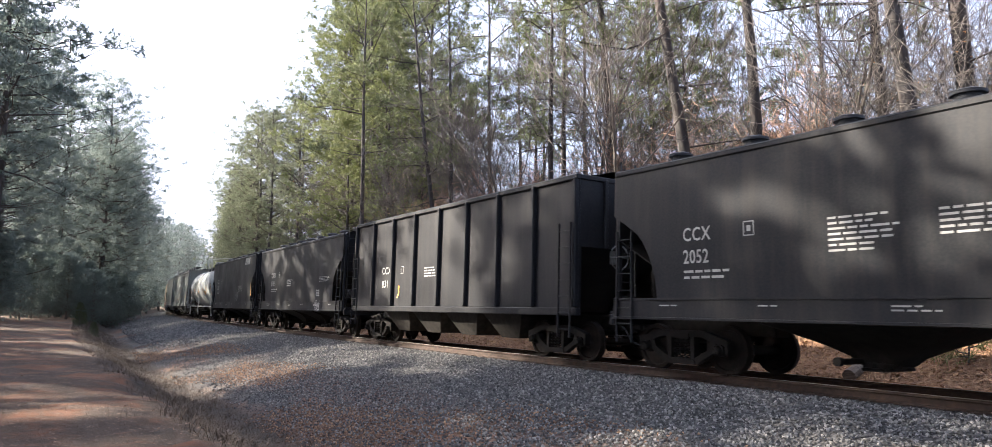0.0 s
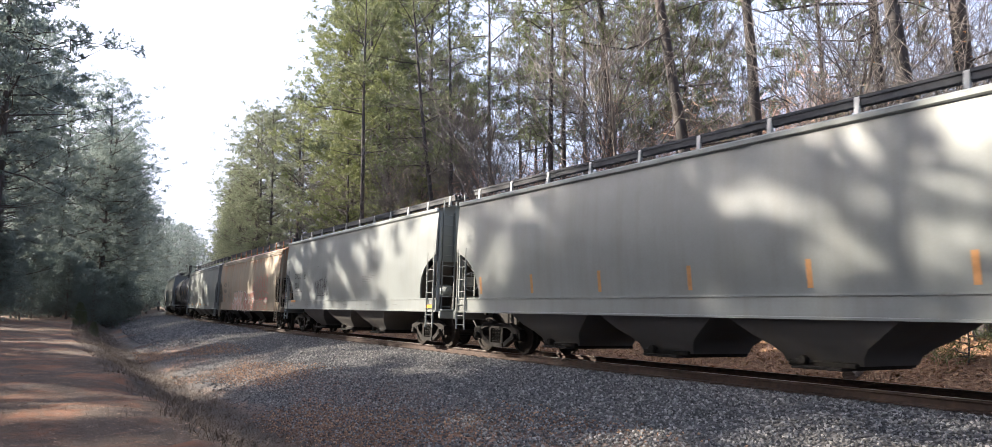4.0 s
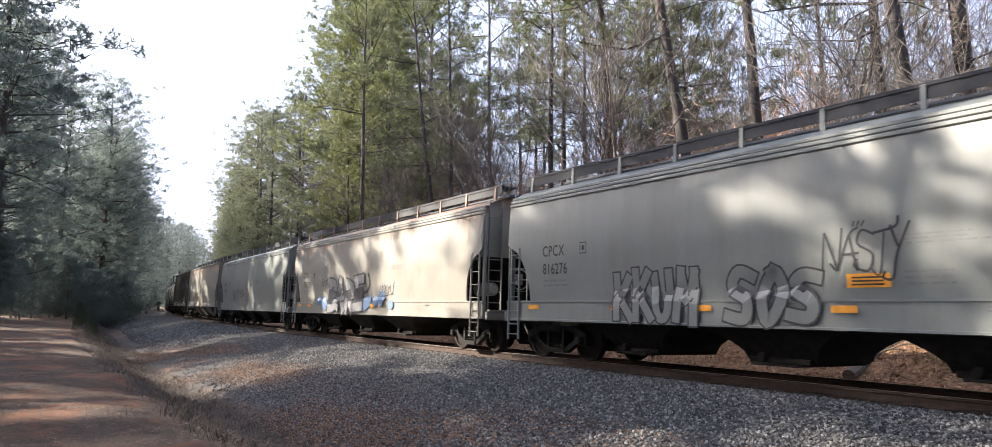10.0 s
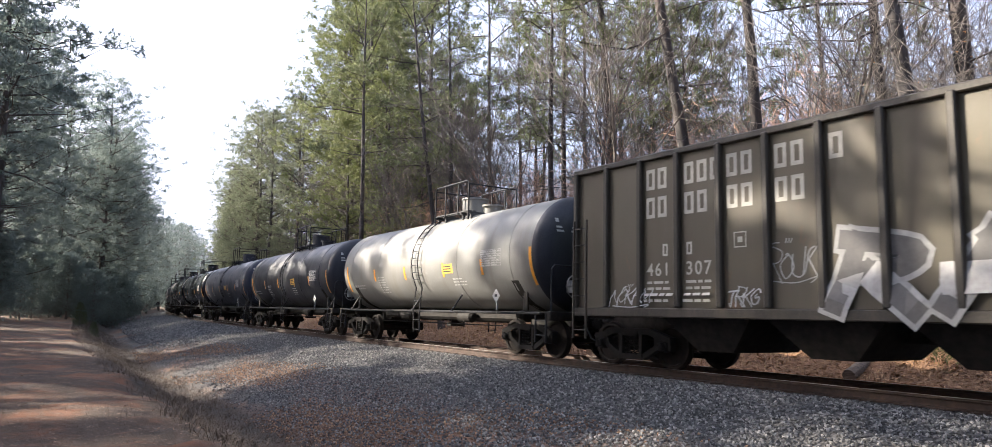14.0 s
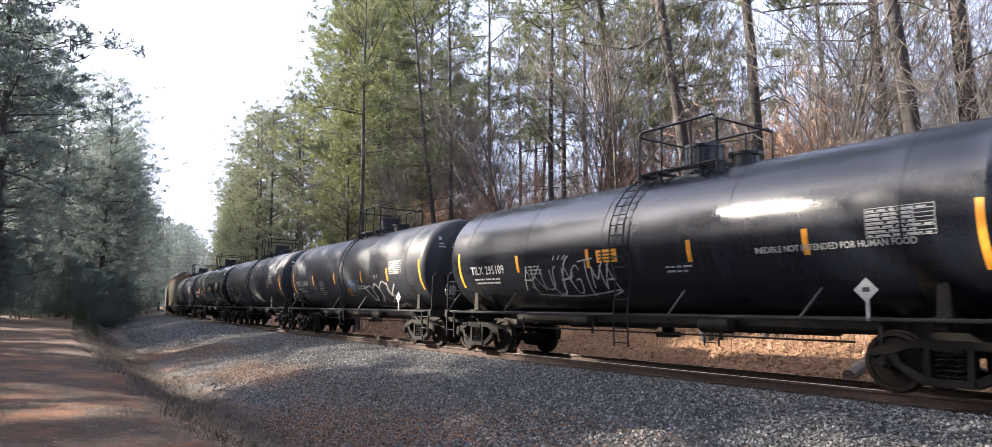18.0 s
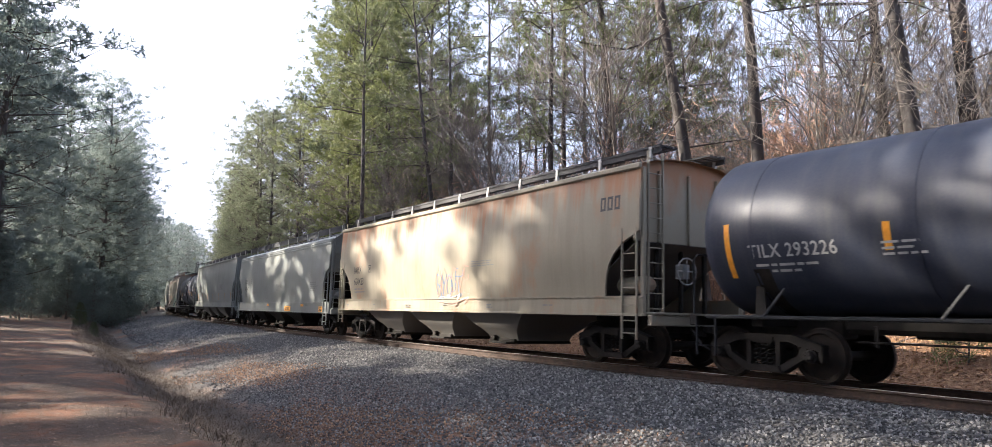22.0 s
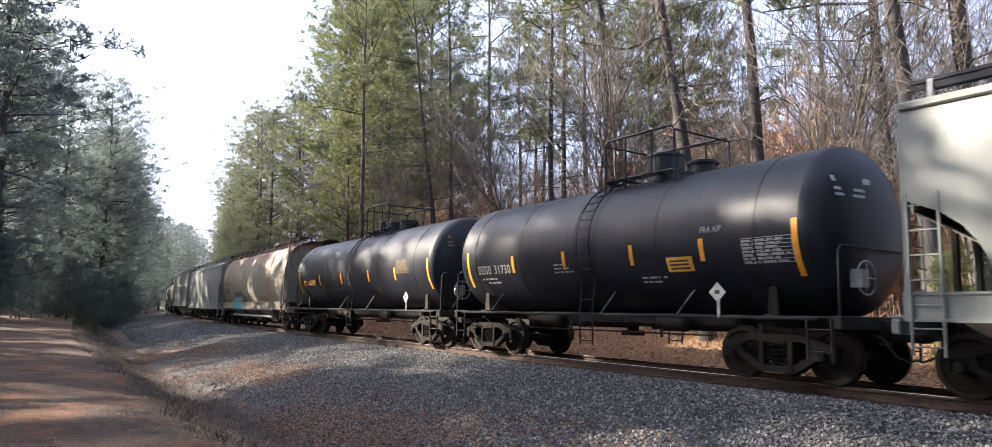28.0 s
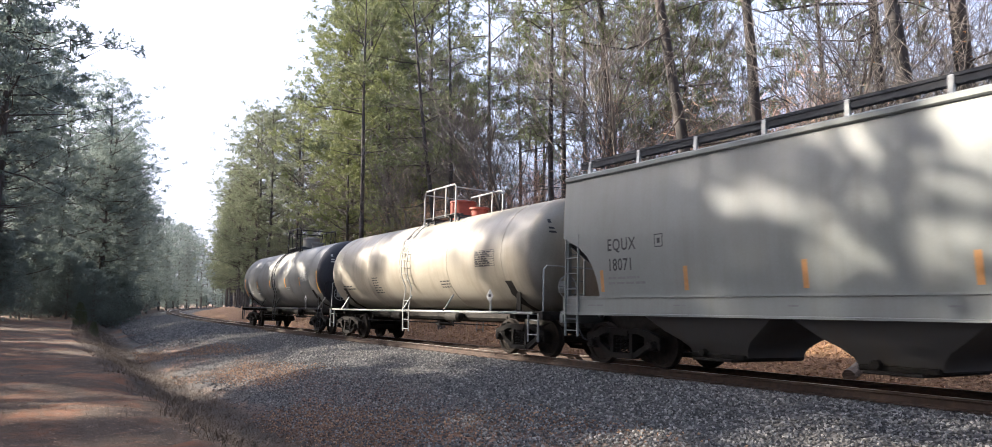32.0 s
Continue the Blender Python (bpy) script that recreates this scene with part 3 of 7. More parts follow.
def bars_mesh(rects, mat):
    """Rectangles (u, v, w, h), each cut into strips so that it follows a curved side."""
    b = Build()
    for u, v, w, h in rects:
        k = max(1, int(h / 0.12))
        verts = [(u + a * w, v + h * j / k, 0) for j in range(k + 1) for a in (0, 1)]
        b.add(verts, [(2 * j, 2 * j + 1, 2 * j + 3, 2 * j + 2) for j in range(k)])
    return b.mesh("marks", mat)


def bars(car, rects, y0, z0, mat, lat, name="stencil", label=""):
    ob = part(name, laid(bars_mesh(rects, mat), y0, z0, lat, 0.005), mat, car, label)
    return tagged(ob, kind="stuff") if len(rects) > 6 else ob


def fine_print(rng, w, lines, pitch=0.075, fill=0.85):
    out = []
    for i in range(lines):
        u, end = 0.0, w * rng.uniform(fill * 0.7, 1.0)
        while u < end - 0.05:
            l = rng.uniform(0.08, 0.28)
            out.append((u, -i * pitch, min(l, end - u), pitch * 0.42))
            u += l + 0.045
    return out


def ribbon(b, pts, width):
    """A flat band of even width along the points."""
    verts, n = [], len(pts)
    for i, (x, y) in enumerate(pts):
        (x0, y0), (x1, y1) = pts[max(i - 1, 0)], pts[min(i + 1, n - 1)]
        d = math.hypot(x1 - x0, y1 - y0) or 1e-6
        nx, ny = -(y1 - y0) / d * width / 2, (x1 - x0) / d * width / 2
        verts += [(x + nx, y + ny, 0), (x - nx, y - ny, 0)]
    b.add(verts, [(2 * i, 2 * i + 1, 2 * i + 3, 2 * i + 2) for i in range(n - 1)])


def smooth_line(pts, k=5):
    """Catmull-Rom through the points."""
    out = []
    p = [pts[0]] + list(pts) + [pts[-1]]
    for i in range(1, len(p) - 2):
        for j in range(k):
            t = j / k
            out.append(tuple(0.5 * (2 * p[i][a] + (p[i + 1][a] - p[i - 1][a]) * t + (2 * p[i - 1][a] - 5 * p[i][a] + 4 * p[i + 1][a] - p[i + 2][a]) * t * t + (3 * p[i][a] - p[i - 1][a] - 3 * p[i + 1][a] + p[i + 2][a]) * t ** 3) for a in (0, 1)))
    out.append(tuple(pts[-1]))
    return out


# strokes of hand-drawn letters in a unit box
LETTERS = {
    "A": (((0.0, 0.0), (0.5, 1.05)), ((0.42, 1.0), (1.0, -0.08)), ((0.1, 0.38), (0.95, 0.45))),
    "B": (((0.1, -0.02), (0.12, 1.0)), ((0.05, 1.0), (0.8, 0.88), (0.7, 0.58), (0.15, 0.52)), ((0.15, 0.52), (0.95, 0.4), (0.8, 0.02), (0.05, 0.02))),
    "C": (((0.95, 0.85), (0.5, 1.02), (0.08, 0.55), (0.4, 0.0), (0.98, 0.15)),),
    "D": (((0.0, 0.95), (0.7, 1.0), (1.0, 0.6), (0.75, 0.05), (0.3, 0.0)), ((0.05, 1.0), (0.65, -0.05))),
    "E": (((0.2, 1.0), (0.1, 0.0)), ((0.0, 1.0), (0.95, 1.02)), ((0.1, 0.5), (0.75, 0.55)), ((0.05, 0.02), (0.95, 0.05))),
    "G": (((0.95, 0.8), (0.55, 1.0), (0.1, 0.6), (0.25, 0.05), (0.8, 0.05), (0.9, 0.45), (0.5, 0.45)),),
    "K": (((0.12, 1.05), (0.08, -0.05)), ((0.95, 1.0), (0.15, 0.45)), ((0.3, 0.55), (1.05, -0.1))),
    "M": (((0.0, -0.05), (0.1, 1.0)), ((0.1, 0.95), (0.5, 0.35), (0.9, 1.0)), ((0.88, 1.0), (1.0, -0.1))),
    "N": (((0.05, -0.1), (0.12, 1.0)), ((0.08, 1.0), (0.85, 0.05)), ((0.85, 0.0), (0.98, 1.1))),
    "O": (((0.5, 1.0), (0.08, 0.55), (0.45, 0.0), (0.95, 0.45), (0.6, 0.98), (0.4, 0.95)),),
    "R": (((0.1, -0.08), (0.15, 1.0)), ((0.05, 1.0), (0.9, 0.85), (0.75, 0.5), (0.15, 0.48)), ((0.35, 0.5), (1.05, -0.12))),
    "S": (((0.95, 0.9), (0.35, 1.02), (0.1, 0.72), (0.85, 0.38), (0.7, 0.03), (0.0, 0.08)),),
    "T": (((-0.05, 0.95), (1.05, 1.05)), ((0.55, 1.0), (0.45, -0.15))),
    "Y": (((0.0, 1.05), (0.5, 0.5)), ((1.05, 1.1), (0.45, 0.35), (0.3, -0.25), (-0.2, -0.3))),
    "U": (((0.05, 1.0), (0.1, 0.15), (0.5, -0.02), (0.9, 0.2), (0.98, 1.05)),),
}


def scrawl(car, seed, y0, z0, w, h, mat, lat, glyphs=5, width=0.035, label="sprayed scrawl", word=""):
    """A hand-sprayed tag of slanted, jagged, overlapping strokes."""
    rng = random.Random(seed)
    b = Build()
    body = word or "".join(rng.choice("AEGKMNORSTYU") for _ in range(glyphs + 1))
    gw = w / len(body)
    slant = rng.uniform(0.05, 0.25)
    for g, ch in enumerate(body):
        low, high = rng.uniform(-0.12, 0.14), rng.uniform(0.72, 1.05)
        wide = rng.uniform(1.0, 1.35)
        for stroke in LETTERS[ch]:
            pts = [(gw * (g + q * wide + slant * v + rng.uniform(-0.07, 0.07)), h * (low + (high - low) * v + rng.uniform(-0.05, 0.05))) for q, v in stroke]
            if rng.random() < 0.35:   # a hook where the can leaves the wall
                (xa, ya), (xb, yb) = pts[-2], pts[-1]
                pts.append((xb + (yb - ya) * 0.25 + 0.03, yb + abs(xb - xa) * 0.3 + 0.05))
            ribbon(b, smooth_line(pts, 4), width * rng.uniform(0.7, 1.15))
    if rng.random() < 0.6:
        ribbon(b, smooth_line([(w * 0.1, -0.12 * h), (w * 0.6, -0.2 * h), (w * 1.02, -0.02 * h), (w * 0.9, -0.22 * h)], 5), width * 0.8)
    if rng.random() < 0.5:   # a crown of short strokes above
        for k in range(3):
            ribbon(b, [(w * (0.42 + 0.05 * k), 1.12 * h), (w * (0.44 + 0.06 * k), 1.28 * h)], width * 0.7)
    return tagged(part("graffiti", laid(b.mesh("graffiti", mat), y0, z0, lat, 0.008), mat, car, label), kind="stuff")


def slab(b, pts, width, lift):
    """A fat stroke with squared, overrun ends."""
    p = [Vector(q) for q in pts]
    a, e = (p[0] - p[1]).normalized() * width * 0.42, (p[-1] - p[-2]).normalized() * width * 0.42
    line = smooth_line([tuple(p[0] + a)] + [tuple(q) for q in p[1:-1]] + [tuple(p[-1] + e)], 5)
    n = len(b.v)
    ribbon(b, line, width)
    b.v[n:] = [(x, y, lift) for x, y, _ in b.v[n:]]


def bubbles(car, seed, y0, z0, w, h, fill, line, lat, glyphs=5, label="large sprayed bubble letters", word="", edge=0.07):
    """Fat overlapping letters, each with an outline round a filled body."""
    rng = random.Random(seed)
    body = word or "".join(rng.choice("AEGKMORSTU") for _ in range(glyphs))
    gw = w / len(body)
    fat = min(0.34 * gw, 0.24 * h)
    for g, ch in enumerate(body):
        fb, lb = Build(), Build()
        low, high = rng.uniform(0.10, 0.16), rng.uniform(0.82, 0.92)
        tilt, step = rng.uniform(-0.1, 0.14), 0.004 * (g % 2)
        for k, stroke in enumerate(LETTERS[ch]):
            pts = [(gw * (g + 0.14 + 0.74 * q + tilt * v + rng.uniform(-0.03, 0.03)), h * (low + (high - low) * v + rng.uniform(-0.03, 0.03))) for q, v in stroke]
            slab(lb, pts, fat + edge, 0.0006 * k)
            slab(fb, pts, fat, 0.0006 * k)
        fo = tagged(part("graffiti", laid(fb.mesh("graffiti", fill), y0, z0, lat, 0.011 + step), fill, car, label), kind="stuff")
        tagged(part("outline", laid(lb.mesh("outline", line), y0, z0, lat, 0.007 + step), line, fo), kind="stuff")


def cloud(car, seed, y0, z0, w, h, mat, lat, count=7, label="soft blue sprayed cloud"):
    """Overlapping round sprayed patches."""
    rng = random.Random(seed)
    b = Build()
    for k in range(count):
        r = h * rng.uniform(0.22, 0.5)
        cx, cy = w * rng.uniform(0.05, 0.95), h * rng.uniform(0.35, 0.75)
        n = 14
        b.add([(cx, cy, 0.0008 * k)] + [(cx + math.cos(6.28318 * q / n) * r * e, max(0.0, cy + math.sin(6.28318 * q / n) * r * e * 0.8), 0.0008 * k) for e in (0.5, 1.0) for q in range(n)],
              [(0, 1 + q, 1 + (q + 1) % n) for q in range(n)] + [(1 + q, 1 + n + q, 1 + n + (q + 1) % n, 1 + (q + 1) % n) for q in range(n)])
    return tagged(part("graffiti", laid(b.mesh("graffiti", mat), y0, z0, lat, 0.006), mat, car, label), kind="stuff")


# ---- hopper cars ----
def side_of(profile):
    zs, ls = [p[1] for p in profile], [p[0] for p in profile]
    return lambda z: float(np.interp(z, zs, ls))


def hopper_car(L, mat, style="R", bays=3, hatch="trough", sill_mat=None, under=None, seed=1):
    """A covered hopper of length L over couplers, its origin on the rails at mid length."""
    rng = random.Random(seed)
    car = new("covered_hopper_car")
    half, hb = L / 2, L / 2 - 0.62
    # slope sheets and bays take a dark paint in place of their shade
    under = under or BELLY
    if style == "R":
        z0, z1, ze, cut, cutz = 0.90, 1.38, 3.78, 0.88, 2.72
        prof = [(1.50, z1), (1.56, 2.0), (1.59, 2.6), (1.57, 3.2), (1.52, ze)]
        roof = [(1.44, 3.98), (1.20, 4.14), (0.85, 4.27), (0.0, 4.36)]
    elif style == "C":
        z0, z1, ze, cut, cutz = 1.00, 1.40, 4.0, 0.02, 1.5
        prof = [(1.30, z1), (1.49, 1.8), (1.60, 2.4), (1.62, 2.9), (1.55, 3.4), (1.38, 3.8), (1.25, ze)]
        roof = [(1.0, 4.18), (0.7, 4.29), (0.0, 4.36)]
    elif style == "B":
        z0, z1, ze, cut, cutz = 1.00, 1.42, 4.0, 1.15, 3.0
        prof = [(1.53, z1), (1.57, 2.2), (1.58, 3.0), (1.56, ze)]
        roof = [(1.40, 4.14), (1.1, 4.22), (0.7, 4.30), (0.0, 4.36)]
    else:
        z0, z1, ze, cut, cutz = 1.06, 1.47, 4.12, 1.12, 2.70
        prof = [(1.50, z1), (1.57, 2.1), (1.60, 2.7), (1.58, 3.4), (1.53, ze)]
        roof = [(1.50, 4.20), (1.15, 4.30), (0.8, 4.36), (0.0, 4.42)]
    lat = side_of(prof)
    zs = [z1 + (ze - z1) * i / 12 for i in range(13)]

    def yend(z):
        if z >= cutz:
            return hb
        return hb - cut * math.sqrt(max(0.0, 1 - ((z - z1) / (cutz - z1)) ** 2))

    key = (style, round(L, 1), mat.name, bays)

    def side_sheet():
        """One side, its edges turned inwards so that it shows its thickness."""
        b = Build()
        cols = 15
        n = cols + 2
        for z in zs:
            e = yend(z)
            b.v.append((lat(z) - 0.05, -e, z))
            b.v += [(lat(z), e * (-1 + 2 * i / (cols - 1)), z) for i in range(cols)]
            b.v.append((lat(z) - 0.05, e, z))
        b.f += [(j * n + i, j * n + i + 1, (j + 1) * n + i + 1, (j + 1) * n + i) for j in range(len(zs) - 1) for i in range(n - 1)]
        return b

    me = shared(("hull",) + key, side_sheet, "side_sheet", mat)
    for turn in (0, 180):
        part("side_sheet", me, mat, car, at=pose(0, 0, 0, 0, 0, turn))

    def roofing():
        pts = [(-prof[-1][0], ze)] + [(-a, z) for a, z in roof] + [(a, z) for a, z in roof[::-1][1:]] + [(prof[-1][0], ze)]
        n = len(pts)
        return Build().add([(x, y, z) for y in (-hb, hb) for x, z in pts], [(i, i + 1, n + i + 1, n + i) for i in range(n - 1)])

    part("roof", shared(("roof",) + key, roofing, "roof", mat), mat, car)
    lines = ((ze + 0.02, 1.530, 0.05, 0.075), (ze + 0.112, 1.505, 0.05, 0.075), (ze + 0.2, 1.46, 0.05, 0.075)) if style == "R" else () if style == "C" else ((ze + 0.03, 1.54, 0.09, 0.13),)
    for z, x, w, hh in lines:
        me = shared(("rrib", round(L, 1), mat.name, w, hh), lambda: Build().cbox((0, 0, 0), (w, 2 * hb, hh), min(w, hh) * 0.3), "roof_rib", mat)
        for sg in (-1, 1):
            part("roof_rib", me, mat, car, at=pose(sg * x, 0, z))

    swap = Matrix(((0, 1, 0, 0), (1, 0, 0, 0), (0, 0, 1, 0), (0, 0, 0, 1)))
    ye = hb - 0.14
    zb = max(2.45, min(cutz, 2.6)) if style != "C" else 1.4

    def end_wall():
        wall = [(lat(z), z) for z in np.linspace(zb, ze, 6)] + roof
        return Build().prism([(-a, z) for a, z in wall] + [(a, z) for a, z in wall[::-1][1:]], ye - 0.03, ye, swap)

    for turn in (0, 180):
        sheet = part("end_wall", shared(("end",) + key, end_wall, "end_wall", mat), mat, car, "upright end wall", at=pose(0, 0, 0, 0, 0, turn))
        if style != "C":
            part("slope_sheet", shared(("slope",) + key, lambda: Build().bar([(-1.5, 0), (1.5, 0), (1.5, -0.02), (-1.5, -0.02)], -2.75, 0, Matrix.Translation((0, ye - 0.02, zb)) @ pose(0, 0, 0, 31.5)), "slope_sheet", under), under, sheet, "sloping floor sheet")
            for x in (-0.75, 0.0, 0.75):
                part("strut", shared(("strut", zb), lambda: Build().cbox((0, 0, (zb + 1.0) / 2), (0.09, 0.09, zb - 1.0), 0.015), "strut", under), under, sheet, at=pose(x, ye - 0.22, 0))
        for x in (-0.9, 0, 0.9):
            part("end_rib", shared(("erib", zb, ze, mat.name), lambda: Build().cbox((0, 0, (zb + ze) / 2), (0.07, 0.07, ze - zb), 0.012), "end_rib", mat), mat, sheet, at=pose(x, ye + 0.03, 0))
    smat = sill_mat or mat
    chan = [(0.065, z0), (0.065, z0 + 0.04), (0.035, z0 + 0.045), (0.035, z1 - 0.045), (0.055, z1 - 0.04), (0.055, z1), (-0.035, z1), (-0.035, z0)]
    me = shared(("sill",) + key, lambda: Build().bar(chan, -hb - 0.05, hb + 0.05), "side_sill", smat)
    for turn in (0, 180):
        part("side_sill", me, smat, car, "straight side sill", at=pose(1.51 if not turn else -1.51, 0, 0, 0, 0, turn))
    for sg in (-1, 1):
        part("stub_sill", shared("hsill", lambda: Build().cbox((0, 0, 0.90), (0.42, 3.0, 0.36), 0.02), "stub_sill", UNDER), UNDER, car, "near-black stub sill", at=pose(0, sg * (half - 2.0), 0))

    # bays under the body
    pitch = (3.4 if style in "RS" else 3.15) * (hb / 8.3 if style in "RS" else hb / 7.0)
    span = pitch * bays

    def bay():
        hp = pitch / 2 - 0.01
        low = 0.34
        rows = [(1.40, hp, z1 - 0.06), (1.34, hp - 0.22, z0 - 0.02), (1.20, hp - 0.58, 0.78), (1.05, hp - 0.84, 0.62), (0.92, hp - 0.98, 0.48), (0.85, hp - 1.02, low)]
        if style == "B":   # straight-sided, pointed bays
            rows = [(1.40, hp, z1 - 0.06), (1.32, hp - 0.12, z0 - 0.02), (0.80, hp * 0.70, 0.80), (0.50, hp * 0.48, 0.64), (0.34, hp * 0.28, 0.48), (0.30, hp * 0.18, low)]
        b = Build()
        for x, y, z in rows:
            b.v += [(-x, -y, z), (x, -y, z), (x, y, z), (-x, y, z)]
        for k in range(0, 20, 4):
            b.f += [(k + i, k + (i + 1) % 4, k + 4 + (i + 1) % 4, k + 4 + i) for i in range(4)]
        b.f.append((20, 21, 22, 23))
        return b

    def gate():
        b = Build()
        w, d = (0.7, 0.5) if style == "B" else (1.9, 1.2)
        b.cbox((0, 0, 0.34), (w, d, 0.10), 0.02).cbox((0, 0, 0.28), (w + 0.3, d * 0.75, 0.05), 0.01)
        b.lathe([(-1.05, 0.0), (-1.05, 0.07), (-0.95, 0.075), (-0.93, 0.05), (0.93, 0.05), (1.05, 0.07), (1.05, 0.0)], n=12, m=Matrix.Translation((0, 0.28, 0.40)))
        return b

    for i in range(bays):
        y = -span / 2 + pitch * (i + 0.5) + (1.0 if style in "RS" else -0.75 if style == "B" else 0.3)
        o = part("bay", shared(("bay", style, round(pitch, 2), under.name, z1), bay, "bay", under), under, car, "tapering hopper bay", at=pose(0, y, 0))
        part("outlet_gate", shared(("gate", style == "B"), gate, "outlet_gate", UNDER), UNDER, o, "near-black outlet gate")

    # roof walk and hatches
    if hatch == "trough":
        part("hatch_cover", shared(("hatch", round(L, 1)), lambda: Build().cbox((0, 0, 4.44), (0.62, 2 * hb - 1.2, 0.16), 0.05), "hatch_cover", GRATE), GRATE, car, "long roof hatch cover")
        zb = 4.58 if style != "S" else 4.63

        def walkway():
            b = Build()
            for x in (-0.98, -0.84, -0.70, -0.56):
                b.box((x, 0, zb), (0.10, 2 * hb + 0.1, 0.035))
            b.box((-1.0, 0, zb - (0.085 if style == "R" else 0.045)), (0.02, 2 * hb + 0.1, 0.26 if style == "R" else 0.17))
            n = int(hb * 2 / 0.22)
            for i in range(n):
                b.box((-0.77, -hb + 2 * hb * i / n, zb - 0.03), (0.46, 0.03, 0.02))
            return b

        me = shared(("walk", style, round(L, 1)), walkway, "running_board", GRATE)
        for turn in (0, 180):
            part("running_board", me, GRATE, car, "dark steel grating roof walk", at=pose(0, 0, 0, 0, 0, turn))
        post = shared(("post", style, smat.name), lambda: Build().add([(-1.06, -0.04, ze + 0.1), (-1.03, -0.04, zb + 0.02), (-0.99, -0.04, zb + 0.02), (-0.98, -0.04, ze + 0.2), (-1.06, 0.04, ze + 0.1), (-1.03, 0.04, zb + 0.02), (-0.99, 0.04, zb + 0.02), (-0.98, 0.04, ze + 0.2)],
                                                           [(0, 1, 2, 3), (7, 6, 5, 4), (0, 4, 5, 1), (3, 2, 6, 7), (1, 5, 6, 2)]), "walk_bracket", GALV if style == "S" else smat)
        n = 11
        for i in range(n):
            y = -hb + 0.25 + (2 * hb - 0.5) * i / (n - 1)
            part("walk_bracket", post, smat, car, at=pose(0, y, 0))
            part("walk_bracket", post, smat, car, at=pose(0, y, 0, 0, 0, 180))
    else:
        me = shared("roundhatch", lambda: Build().lathe([(4.20, 0.20), (4.34, 0.20), (4.34, 0.25), (4.39, 0.25), (4.43, 0.15), (4.45, 0.0)], "z", 18), "round_hatch", GRATE)
        for i in range(8):
            for x in (-0.62, 0.62):
                part("round_hatch", me, GRATE, car, "round roof hatch", at=pose(x, -hb + 1.0 + (2 * hb - 2) * i / 7, 0.06))

    # end posts, ladders, platforms
    hl = ze - z0 + 0.35
    for sx in (-1, 1):
        for sy in (-1, 1):
            part("corner_post", shared(("cpost", style, smat.name), lambda: Build().cbox((0, 0, (z0 + ze) / 2), (0.09, 0.10, ze - z0), 0.015), "corner_post", smat), smat, car, at=pose(sx * 1.46, sy * (hb - 0.02), 0))
            lad = part("ladder", shared(("lad", style, smat.name), lambda: make_ladder(1.75, 0.42, 5), "ladder", smat), smat, car, "side ladder of thin rungs", at=pose(sx * 1.585, sy * (hb - 0.30), z0 + 0.05))
            part("step", shared(("step", smat.name), lambda: make_ladder(0.5, 0.42, 2), "step", smat), smat, lad, "hanging step", at=pose(0, 0, -0.52))
        ew = shared(("elad", style, smat.name), lambda: make_ladder(hl, 0.42, 11), "end_ladder", smat)
    for sx, sy in ((-1, -1), (1, 1), (-1, 1)):
        part("end_ladder", ew, smat, car, at=pose(sx * 1.15, sy * (hb + 0.02), z0, 0, 0, 90))
    for sy in (-1, 1):
        part("end_platform", shared(("plat", smat.name), lambda: Build().cbox((0, 0, 1.12), (2.9, 0.36, 0.05), 0.01).cbox((0, 0.1, 0.98), (3.0, 0.12, 0.22), 0.02), "end_platform", smat), smat, car, "end platform", at=pose(0, sy * (hb + 0.08), 0, 0, 0, 0 if sy > 0 else 180))
    part("brake_wheel", shared("bwheel", lambda: brake_wheel(), "brake_wheel", GALV), GALV, car, "hand brake wheel", at=pose(-0.45, -hb - 0.22, 2.0))
    part("air_reservoir", shared(("reservoir", smat.name), lambda: Build().lathe([(-0.5, 0.0), (-0.47, 0.12), (-0.36, 0.19), (0.36, 0.19), (0.47, 0.12), (0.5, 0.0)], "y", 16), "air_reservoir", smat), smat, car, "brake air reservoir", at=pose(-0.95, -hb + 0.75, 1.72))
    add_ends(car, half)
    for sg in (-1, 1):
        add_truck(car, sg * (half - 1.98))
    return car, lat, hb


def brake_wheel():
    b = Build()
    pts = [(math.cos(i * 0.3927) * 0.28, 0, math.sin(i * 0.3927) * 0.28) for i in range(17)]
    b.tube(pts, 0.016, 6, caps=False)
    for i in range(4):
        a = i * 1.5708
        b.tube([(0, 0, 0), (math.cos(a) * 0.28, 0, math.sin(a) * 0.28)], 0.012, 5)
    b.box((0, 0.12, 0), (0.2, 0.2, 0.3))
    return b


